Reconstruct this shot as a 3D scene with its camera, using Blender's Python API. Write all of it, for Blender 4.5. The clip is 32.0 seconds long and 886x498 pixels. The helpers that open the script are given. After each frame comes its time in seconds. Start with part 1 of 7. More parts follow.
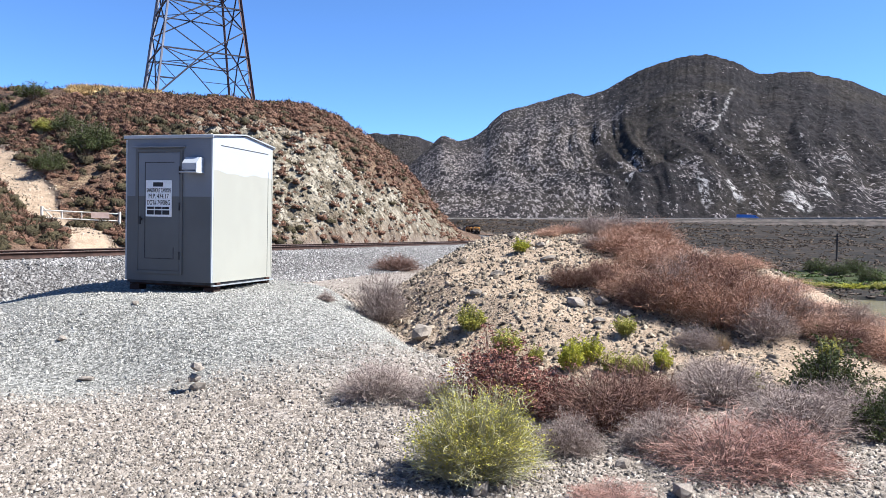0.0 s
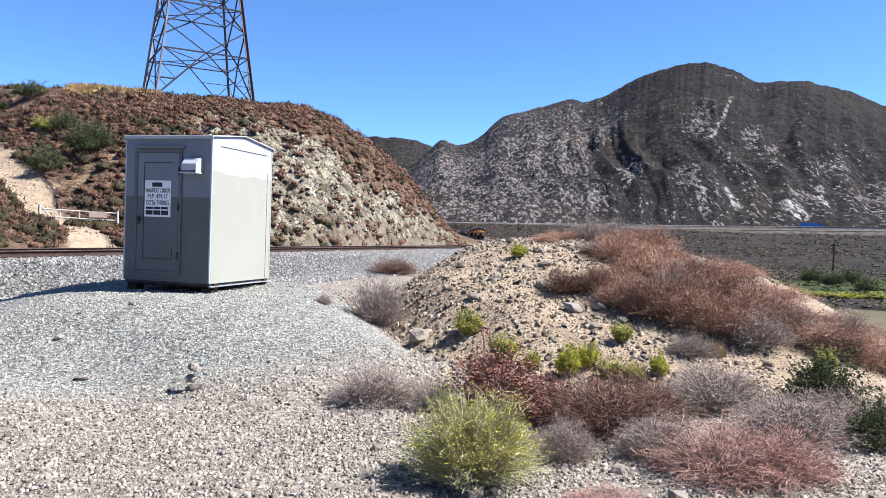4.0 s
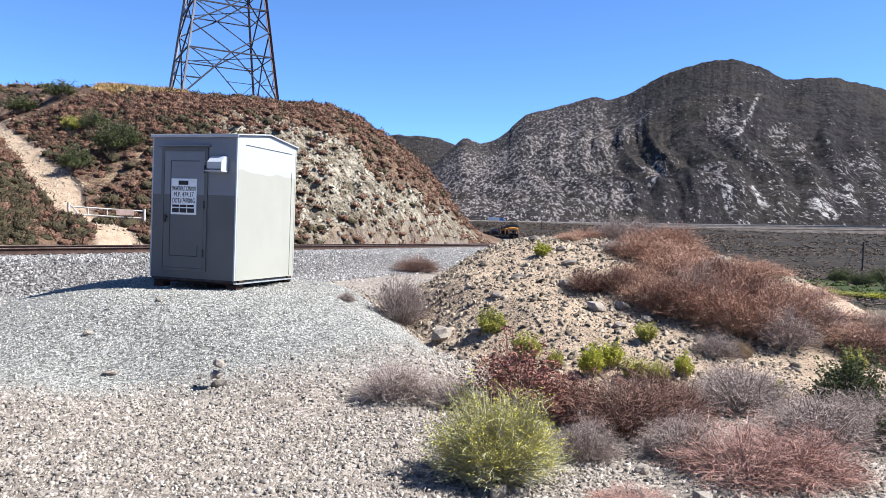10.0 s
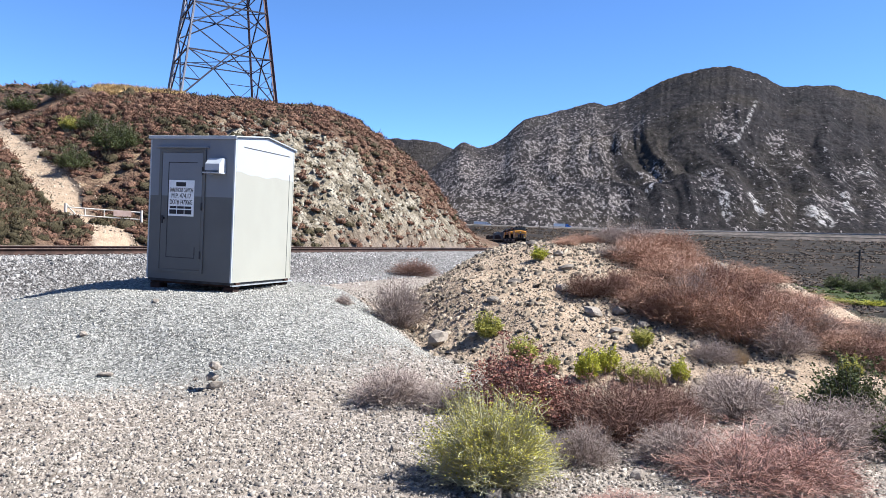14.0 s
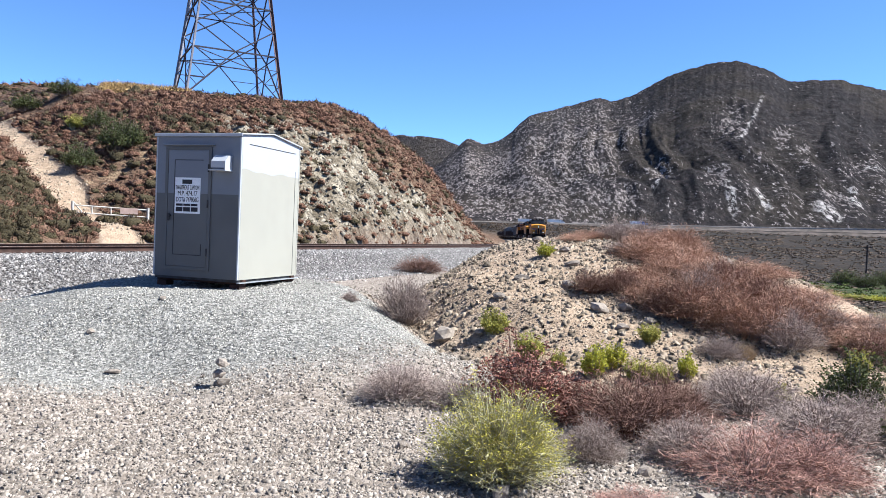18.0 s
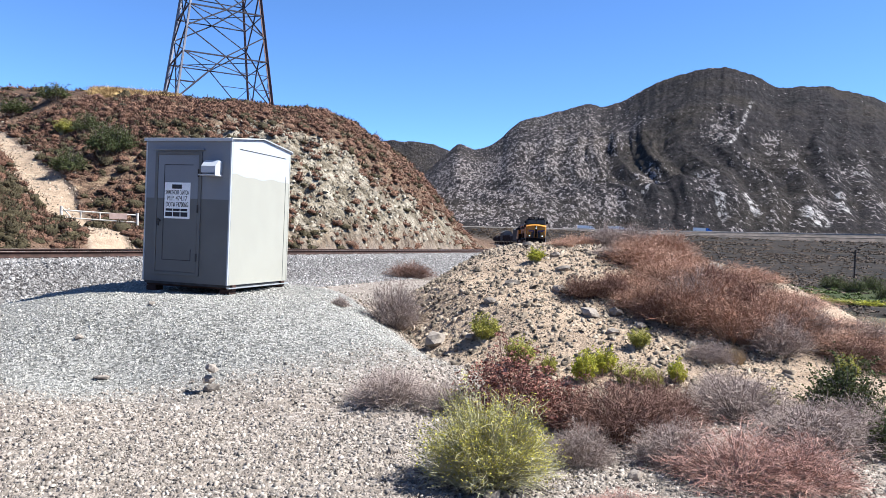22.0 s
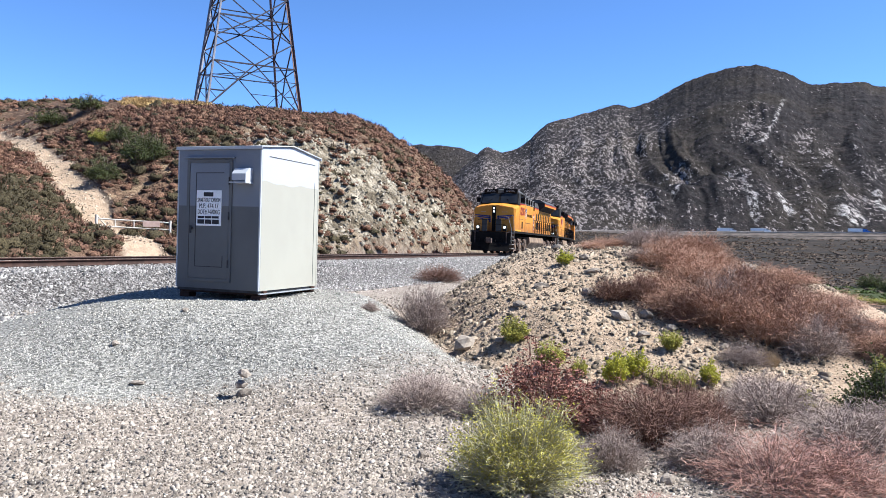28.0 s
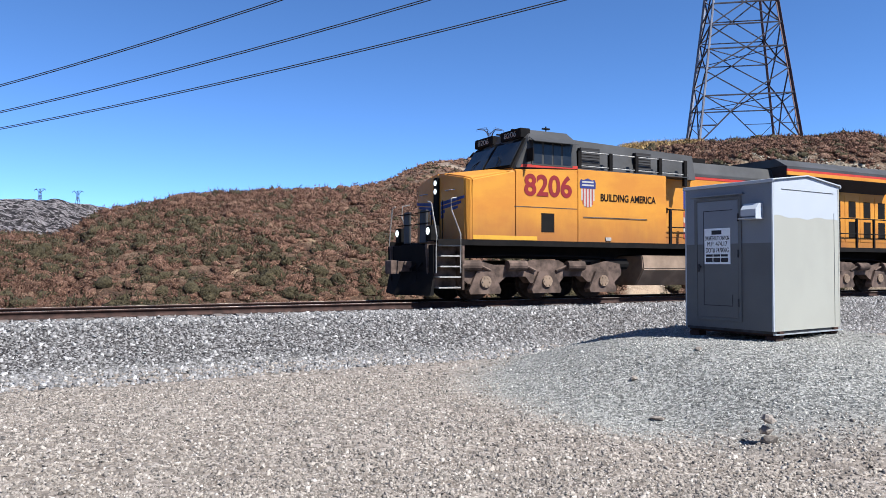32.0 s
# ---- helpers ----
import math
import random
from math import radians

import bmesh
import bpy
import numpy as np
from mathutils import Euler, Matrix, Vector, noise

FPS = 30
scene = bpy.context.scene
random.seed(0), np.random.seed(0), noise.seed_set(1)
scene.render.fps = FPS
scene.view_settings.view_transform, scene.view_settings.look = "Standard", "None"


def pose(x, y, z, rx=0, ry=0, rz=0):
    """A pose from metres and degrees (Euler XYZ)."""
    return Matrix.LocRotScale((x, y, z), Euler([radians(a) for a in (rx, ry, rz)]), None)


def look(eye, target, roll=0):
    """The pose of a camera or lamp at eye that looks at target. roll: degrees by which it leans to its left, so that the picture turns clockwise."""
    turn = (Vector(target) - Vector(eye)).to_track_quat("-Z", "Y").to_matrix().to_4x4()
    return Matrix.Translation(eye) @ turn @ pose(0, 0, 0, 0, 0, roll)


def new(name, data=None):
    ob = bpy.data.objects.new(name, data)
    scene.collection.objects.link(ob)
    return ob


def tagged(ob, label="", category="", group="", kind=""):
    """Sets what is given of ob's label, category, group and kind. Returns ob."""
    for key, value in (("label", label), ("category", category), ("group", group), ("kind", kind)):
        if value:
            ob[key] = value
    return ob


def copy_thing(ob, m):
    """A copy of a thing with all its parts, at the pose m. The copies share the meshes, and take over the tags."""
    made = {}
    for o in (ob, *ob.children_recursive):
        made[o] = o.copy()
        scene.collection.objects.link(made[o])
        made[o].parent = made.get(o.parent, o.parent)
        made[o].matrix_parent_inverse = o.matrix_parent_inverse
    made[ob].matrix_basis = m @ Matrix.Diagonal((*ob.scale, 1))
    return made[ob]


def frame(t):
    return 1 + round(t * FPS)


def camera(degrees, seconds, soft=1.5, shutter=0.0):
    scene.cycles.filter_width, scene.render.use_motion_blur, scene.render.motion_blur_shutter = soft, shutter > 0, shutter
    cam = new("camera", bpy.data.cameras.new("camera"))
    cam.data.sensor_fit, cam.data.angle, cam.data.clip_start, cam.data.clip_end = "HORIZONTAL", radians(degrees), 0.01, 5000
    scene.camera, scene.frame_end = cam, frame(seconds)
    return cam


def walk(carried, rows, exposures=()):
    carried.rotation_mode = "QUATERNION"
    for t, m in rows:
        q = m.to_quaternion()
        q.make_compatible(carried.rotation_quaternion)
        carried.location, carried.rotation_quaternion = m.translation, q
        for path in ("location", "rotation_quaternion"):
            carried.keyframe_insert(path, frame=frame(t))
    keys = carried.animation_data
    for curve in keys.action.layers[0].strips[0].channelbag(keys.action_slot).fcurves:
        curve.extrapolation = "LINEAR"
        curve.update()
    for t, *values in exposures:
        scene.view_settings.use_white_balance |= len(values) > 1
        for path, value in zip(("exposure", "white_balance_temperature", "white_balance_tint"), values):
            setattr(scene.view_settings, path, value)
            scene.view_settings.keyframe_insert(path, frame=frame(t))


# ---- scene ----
cam = camera(61.6, 32.0, soft=0.8)
PATH = [
    (0, (0.116, -0.155, 1.632), (0.068, 1.843, 1.572), 1.2),
    (0.5, (0.112, -0.168, 1.629), (0.062, 1.83, 1.572), 1.4),
    (1, (0.104, -0.166, 1.629), (0.055, 1.833, 1.573), 1.6),
    (1.5, (0.108, -0.17, 1.628), (0.063, 1.828, 1.572), 1.8),
    (2, (0.104, -0.177, 1.63), (0.064, 1.822, 1.575), 1.9),
    (2.5, (0.105, -0.175, 1.628), (0.067, 1.824, 1.574), 1.9),
    (3, (0.105, -0.171, 1.631), (0.068, 1.828, 1.579), 1.8),
    (3.5, (0.105, -0.173, 1.633), (0.067, 1.826, 1.582), 1.9),
    (5.5, (0.106, -0.168, 1.631), (0.048, 1.831, 1.587), 2.0),
    (6, (0.106, -0.17, 1.633), (0.039, 1.829, 1.588), 2.0),
    (6.5, (0.104, -0.177, 1.631), (0.028, 1.821, 1.582), 2.1),
    (7, (0.103, -0.174, 1.631), (0.018, 1.824, 1.579), 2.1),
    (7.5, (0.098, -0.168, 1.63), (0.006, 1.829, 1.574), 2.2),
    (8, (0.103, -0.176, 1.632), (0.004, 1.82, 1.575), 2.1),
    (8.5, (0.1, -0.177, 1.63), (-0.002, 1.82, 1.574), 2.1),
    (9, (0.1, -0.18, 1.63), (-0.003, 1.816, 1.575), 2.0),
    (9.5, (0.101, -0.184, 1.632), (-0.001, 1.812, 1.576), 2.0),
    (10, (0.101, -0.176, 1.631), (-0.001, 1.821, 1.575), 2.1),
    (10.5, (0.098, -0.172, 1.626), (-0.005, 1.825, 1.569), 2.1),
    (11, (0.094, -0.182, 1.631), (-0.011, 1.814, 1.569), 2.2),
    (11.5, (0.096, -0.184, 1.632), (-0.008, 1.812, 1.567), 2.2),
    (12, (0.094, -0.177, 1.624), (-0.006, 1.82, 1.558), 2.3),
    (12.5, (0.095, -0.177, 1.63), (-0.001, 1.82, 1.563), 2.4),
    (13, (0.094, -0.17, 1.628), (0.0, 1.827, 1.565), 2.5),
    (13.5, (0.094, -0.173, 1.627), (0.0, 1.824, 1.572), 2.6),
    (14, (0.1, -0.176, 1.629), (0.005, 1.821, 1.584), 2.6),
    (14.5, (0.1, -0.171, 1.626), (0.006, 1.827, 1.592), 2.7),
    (16.5, (0.103, -0.176, 1.627), (-0.002, 1.82, 1.581), 2.4),
    (17, (0.102, -0.178, 1.628), (-0.008, 1.818, 1.575), 2.4),
    (17.5, (0.099, -0.176, 1.628), (-0.012, 1.82, 1.572), 2.4),
    (18, (0.096, -0.167, 1.628), (-0.014, 1.829, 1.573), 2.4),
    (18.5, (0.096, -0.171, 1.628), (-0.012, 1.826, 1.576), 2.4),
    (19, (0.098, -0.173, 1.627), (-0.006, 1.824, 1.577), 2.4),
    (19.5, (0.1, -0.17, 1.631), (0.0, 1.827, 1.582), 2.4),
    (20, (0.1, -0.169, 1.632), (0.005, 1.828, 1.583), 2.4),
    (20.5, (0.103, -0.17, 1.631), (0.011, 1.827, 1.582), 2.4),
    (21, (0.096, -0.169, 1.627), (0.009, 1.828, 1.58), 2.4),
    (21.5, (0.1, -0.157, 1.627), (0.014, 1.841, 1.583), 2.4),
    (22, (0.099, -0.17, 1.626), (0.013, 1.827, 1.586), 2.4),
    (22.5, (0.098, -0.18, 1.627), (0.012, 1.818, 1.589), 2.4),
    (23, (0.1, -0.185, 1.628), (0.01, 1.813, 1.593), 2.3),
    (23.5, (0.101, -0.184, 1.633), (0.006, 1.814, 1.599), 2.3),
    (24, (0.104, -0.187, 1.637), (0.005, 1.81, 1.605), 2.1),
    (24.5, (0.101, -0.184, 1.632), (-0.001, 1.813, 1.603), 2.1),
    (25, (0.099, -0.185, 1.631), (-0.005, 1.812, 1.603), 2.1),
    (25.5, (0.104, -0.19, 1.634), (-0.002, 1.807, 1.605), 2.1),
    (27.5, (0.109, -0.2, 1.634), (-0.011, 1.796, 1.6), 1.8),
    (28, (0.102, -0.19, 1.632), (-0.061, 1.803, 1.599), 1.7),
    (28.3, (0.082, -0.208, 1.638), (-0.13, 1.78, 1.607), 1.7),
    (28.5, (0.093, -0.217, 1.636), (-0.19, 1.763, 1.608), 1.4),
    (28.8, (0.06, -0.256, 1.653), (-0.389, 1.692, 1.626), 1.3),
    (29, (0.051, -0.269, 1.647), (-0.558, 1.636, 1.626), 1.0),
    (29.2, (0.025, -0.289, 1.651), (-0.719, 1.568, 1.634), 1.0),
    (29.4, (0.018, -0.288, 1.655), (-0.859, 1.51, 1.643), 1.1),
    (29.5, (0.02, -0.296, 1.656), (-0.915, 1.472, 1.648), 1.0),
    (29.7, (-0.023, -0.325, 1.656), (-1.037, 1.399, 1.658), 0.9),
    (30, (-0.049, -0.324, 1.656), (-1.145, 1.349, 1.675), 0.6),
    (30.5, (-0.072, -0.336, 1.661), (-1.242, 1.285, 1.702), 0.5),
    (31, (-0.07, -0.34, 1.664), (-1.292, 1.243, 1.717), 0.3),
    (31.5, (-0.069, -0.346, 1.661), (-1.339, 1.198, 1.716), 0.2),
    (32, (-0.07, -0.351, 1.664), (-1.394, 1.147, 1.71), 0.0),
]
walk(cam, [(t, look(eye, target, roll)) for t, eye, target, roll in PATH], exposures=[(0, 1.55, 5210, 5), (26, 1.55, 5210, 5), (28.6, 1.55, 5210, 5), (29.2, 1.44, 5210, 5), (30, 1.22, 5110, 5), (32, 1.17, 5110, 5)])

# ---- light ----
SUN_AZ, SUN_EL = 4.0, 52.0          # degrees from +x towards +y, and above the level
world = bpy.data.worlds.new("world")
scene.world = world
world.use_nodes = True
wn = world.node_tree.nodes
sky = wn.new("ShaderNodeTexSky")
sky.sky_type = "NISHITA"
sky.sun_disc = False
sky.sun_elevation = radians(SUN_EL)
sky.sun_rotation = radians(90 - SUN_AZ)
sky.altitude, sky.air_density, sky.dust_density, sky.ozone_density = 3000, 0.6, 0.0, 2.6
world.node_tree.links.new(sky.outputs[0], wn["Background"].inputs[0])
wn["Background"].inputs[1].default_value = 0.092
sun = new("sun", bpy.data.lights.new("sun", "SUN"))
sun.data.energy, sun.data.angle, sun.data.color = 5.0, radians(0.53), (1.0, 0.848, 0.675)
sun_way = Vector((math.cos(radians(SUN_AZ)) * math.cos(radians(SUN_EL)), math.sin(radians(SUN_AZ)) * math.cos(radians(SUN_EL)), math.sin(radians(SUN_EL))))
sun.matrix_basis = look(sun_way * 50, (0, 0, 0))


# ---- materials ----
def nodes_of(name):
    m = bpy.data.materials.new(name)
    m.use_nodes = True
    return m, m.node_tree.nodes, m.node_tree.links, m.node_tree.nodes["Principled BSDF"]


def ramp(n, l, fac, stops):
    r = n.new("ShaderNodeValToRGB")
    e = r.color_ramp.elements
    while len(e) < len(stops):
        e.new(0.5)
    for k, (p, c) in enumerate(stops):
        e[k].position, e[k].color = p, (*c, 1) if len(c) == 3 else c
    l.new(fac, r.inputs[0])
    return r.outputs[0]


def grain(n, l, scale, detail=4, coord="Object", stretch=(1, 1, 1), rough=0.55):
    c = n.new("ShaderNodeTexCoord")
    mp = n.new("ShaderNodeMapping")
    mp.inputs["Scale"].default_value = stretch
    l.new(c.outputs[coord], mp.inputs[0])
    t = n.new("ShaderNodeTexNoise")
    t.inputs["Scale"].default_value, t.inputs["Detail"].default_value, t.inputs["Roughness"].default_value = scale, detail, rough
    l.new(mp.outputs[0], t.inputs["Vector"])
    return t.outputs[0]


def mixed(n, l, fac, a, b, blend="MIX"):
    x = n.new("ShaderNodeMix")
    x.data_type, x.blend_type = "RGBA", blend
    for sock, v in ((x.inputs[0], fac), (x.inputs[6], a), (x.inputs[7], b)):
        if isinstance(v, (int, float)):
            sock.default_value = v
        elif isinstance(v, tuple):
            sock.default_value = (*v, 1)
        else:
            l.new(v, sock)
    return x.outputs[2]


def bumped(n, l, bsdf, height, strength, distance):
    b = n.new("ShaderNodeBump")
    b.inputs["Strength"].default_value, b.inputs["Distance"].default_value = strength, distance
    l.new(height, b.inputs["Height"])
    l.new(b.outputs[0], bsdf.inputs["Normal"])


def worn(name, base, dark, scale=3.0, rough=0.5, metal=0.0, bump=0.15, fine=60.0, wear=0.5, stretch=(1, 1, 1), spread=0.0):
    """A surface of one base colour with stains at a coarse scale and grain at a fine one."""
    m, n, l, b = nodes_of(name)
    coarse = grain(n, l, scale, 5, stretch=stretch)
    small = grain(n, l, fine, 3, stretch=stretch)
    c = ramp(n, l, coarse, [(0.5 - 0.18 * wear, dark), (0.5 + 0.12, base)])
    c = mixed(n, l, 0.25, c, ramp(n, l, small, [(0.3, tuple(v * 0.7 for v in base)), (0.7, tuple(min(1, v * 1.2) for v in base))]))
    if spread:
        o = n.new("ShaderNodeObjectInfo")
        c = mixed(n, l, spread, c, ramp(n, l, o.outputs["Random"], [(0, tuple(v * 0.45 for v in base)), (1, tuple(min(1, v * 1.6) for v in base))]))
    l.new(c, b.inputs["Base Color"])
    l.new(ramp(n, l, coarse, [(0.3, (min(1, rough + 0.2),) * 3), (0.7, (rough,) * 3)]), b.inputs["Roughness"])
    b.inputs["Metallic"].default_value = metal
    b.inputs["Specular IOR Level"].default_value = 0.28
    if bump:
        bumped(n, l, b, small, bump, 0.004)
    return m


def island(name, stops, rough=0.9, scale=9.0, soft=0.0, tufted=0.0, apart=0.18):
    """Twigs, leaves and stones: each piece takes its own colour from the stops."""
    m, n, l, b = nodes_of(name)
    g = n.new("ShaderNodeNewGeometry")
    c = ramp(n, l, g.outputs["Random Per Island"], stops)
    o = n.new("ShaderNodeObjectInfo")
    c = mixed(n, l, 0.35, c, ramp(n, l, grain(n, l, scale, 3), [(0.3, tuple(v * 0.6 for v in stops[0][1])), (0.7, stops[-1][1])]))
    c = mixed(n, l, apart, c, ramp(n, l, o.outputs["Random"], [(0, stops[0][1]), (1, stops[-1][1])]))
    l.new(c, b.inputs["Base Color"])
    b.inputs["Roughness"].default_value = rough
    b.inputs["Specular IOR Level"].default_value = 0.2
    if tufted:
        twigs = grain(n, l, 13.0, 5, rough=0.75)
        c = mixed(n, l, tufted, c, ramp(n, l, twigs, [(0.4, tuple(v * 0.5 for v in stops[0][1])), (0.52, stops[1][1]), (0.66, stops[-1][1])]))
        l.new(c, b.inputs["Base Color"])
        bumped(n, l, b, twigs, 1.0, 0.12)
    if soft:
        b.inputs["Subsurface Weight"].default_value = 0
        t = n.new("ShaderNodeBsdfTranslucent")
        l.new(c, t.inputs[0])
        s = n.new("ShaderNodeMixShader")
        s.inputs[0].default_value = soft
        l.new(b.outputs[0], s.inputs[1])
        l.new(t.outputs[0], s.inputs[2])
        l.new(s.outputs[0], n["Material Output"].inputs[0])
    return m


def glow(name, colour, strength):
    m, n, l, b = nodes_of(name)
    b.inputs["Base Color"].default_value = (*colour, 1)
    b.inputs["Emission Color"].default_value = (*colour, 1)
    b.inputs["Emission Strength"].default_value = strength
    return m


def ground_material():
    """Gravel, dirt, sandy road, rocky cut, dry hillside and valley floor, laid out by the zone attributes."""
    m, n, l, b = nodes_of("ground")
    za, zb, zc = n.new("ShaderNodeAttribute"), n.new("ShaderNodeAttribute"), n.new("ShaderNodeAttribute")
    za.attribute_name, zb.attribute_name, zc.attribute_name = "zone_a", "zone_b", "zone_c"
    sa, sb, sc = n.new("ShaderNodeSeparateColor"), n.new("ShaderNodeSeparateColor"), n.new("ShaderNodeSeparateColor")
    l.new(zc.outputs["Color"], sc.inputs[0])
    l.new(za.outputs["Color"], sa.inputs[0])
    l.new(zb.outputs["Color"], sb.inputs[0])
    co = n.new("ShaderNodeTexCoord")

    def cells(scale):
        v = n.new("ShaderNodeTexVoronoi")
        v.inputs["Scale"].default_value = scale
        l.new(co.outputs["Object"], v.inputs["Vector"])
        return v

    def cell_colour(v, stops):
        s = n.new("ShaderNodeSeparateColor")
        l.new(v.outputs["Color"], s.inputs[0])
        return ramp(n, l, s.outputs[0], stops)

    big, fine = cells(19.0), cells(34.0)
    far = grain(n, l, 0.35, 5)
    mid = grain(n, l, 2.2, 6)
    tiny = grain(n, l, 70, 3)
    # tan gravel, the ground where nothing else lies
    tan = cell_colour(big, [(0.0, (0.045, 0.036, 0.03)), (0.3, (0.135, 0.109, 0.09)), (0.65, (0.26, 0.218, 0.182)), (1.0, (0.46, 0.405, 0.355))])
    tan = mixed(n, l, 0.45, tan, ramp(n, l, mid, [(0.3, (0.19, 0.156, 0.126)), (0.7, (0.345, 0.297, 0.248))]))
    # pale grey ballast
    grey = cell_colour(fine, [(0.0, (0.02, 0.019, 0.017)), (0.3, (0.11, 0.106, 0.095)), (0.65, (0.265, 0.254, 0.229)), (1.0, (0.46, 0.44, 0.4))])
    grey = mixed(n, l, 0.35, grey, ramp(n, l, mid, [(0.3, (0.17, 0.165, 0.153)), (0.7, (0.27, 0.262, 0.243))]))
    # sandy dirt
    sand = ramp(n, l, mid, [(0.25, (0.22, 0.155, 0.102)), (0.55, (0.375, 0.274, 0.183)), (0.8, (0.48, 0.37, 0.258))])
    sand = mixed(n, l, 0.3, sand, cell_colour(big, [(0, (0.1, 0.08, 0.06)), (1, (0.42, 0.34, 0.26))]))
    # rocky cut
    crag = grain(n, l, 1.1, 9, rough=0.7)
    rock = ramp(n, l, crag, [(0.36, (0.05, 0.04, 0.028)), (0.46, (0.14, 0.115, 0.08)), (0.55, (0.24, 0.205, 0.155)), (0.68, (0.36, 0.32, 0.25))])
    # dry hillside
    blot = grain(n, l, 0.5, 8, rough=0.68)
    flock = grain(n, l, 1.9, 6, rough=0.7)
    hill = ramp(n, l, blot, [(0.34, (0.04, 0.024, 0.016)), (0.45, (0.085, 0.051, 0.033)), (0.55, (0.15, 0.095, 0.06)), (0.63, (0.33, 0.24, 0.148))])
    hill = mixed(n, l, 0.45, hill, ramp(n, l, flock, [(0.38, (0.03, 0.02, 0.012)), (0.5, (0.08, 0.05, 0.033)), (0.64, (0.2, 0.13, 0.085))]))
    # valley floor
    plots = grain(n, l, 0.012, 9, rough=0.66)
    vale = ramp(n, l, plots, [(0.38, (0.006, 0.006, 0.004)), (0.48, (0.012, 0.01, 0.007)), (0.58, (0.022, 0.016, 0.011)), (0.74, (0.07, 0.05, 0.036))])
    vale = mixed(n, l, 0.5, vale, ramp(n, l, grain(n, l, 0.11, 7, rough=0.7), [(0.38, (0.006, 0.006, 0.004)), (0.52, (0.024, 0.018, 0.013)), (0.66, (0.085, 0.06, 0.044))]))
    green = ramp(n, l, grain(n, l, 0.08, 6), [(0.3, (0.015, 0.022, 0.007)), (0.55, (0.045, 0.055, 0.015)), (0.75, (0.1, 0.12, 0.03))])
    c = mixed(n, l, sa.outputs[0], tan, grey)
    c = mixed(n, l, sa.outputs[1], c, sand)
    c = mixed(n, l, sc.outputs[0], c, cell_colour(fine, [(0.0, (0.015, 0.013, 0.013)), (0.4, (0.05, 0.045, 0.043)), (0.75, (0.13, 0.12, 0.115)), (1.0, (0.32, 0.3, 0.29))]))
    c = mixed(n, l, sb.outputs[0], c, hill)
    c = mixed(n, l, sa.outputs[2], c, rock)
    c = mixed(n, l, sb.outputs[1], c, vale)
    c = mixed(n, l, sb.outputs[2], c, green)
    c = mixed(n, l, 0.35, c, ramp(n, l, far, [(0.3, (0.62, 0.6, 0.58)), (0.7, (1.0, 1.0, 1.0))]), "MULTIPLY")
    l.new(c, b.inputs["Base Color"])
    b.inputs["Roughness"].default_value = 0.95
    b.inputs["Specular IOR Level"].default_value = 0.15
    add = n.new("ShaderNodeMath")
    add.operation = "MULTIPLY_ADD"
    add.inputs[1].default_value = -1.0
    l.new(big.outputs["Distance"], add.inputs[0])
    l.new(tiny, add.inputs[2])
    # tufted relief on the hill, stony relief elsewhere
    tuft = grain(n, l, 1.7, 4, rough=0.6)
    up = n.new("ShaderNodeMath")
    up.operation = "MULTIPLY"
    l.new(tuft, up.inputs[0])
    up.inputs[1].default_value = 28.0
    pick = n.new("ShaderNodeMix")
    l.new(sb.outputs[0], pick.inputs[0])
    l.new(add.outputs[0], pick.inputs[2])
    l.new(up.outputs[0], pick.inputs[3])
    bumped(n, l, b, pick.outputs[0], 0.7, 0.03)
    return m


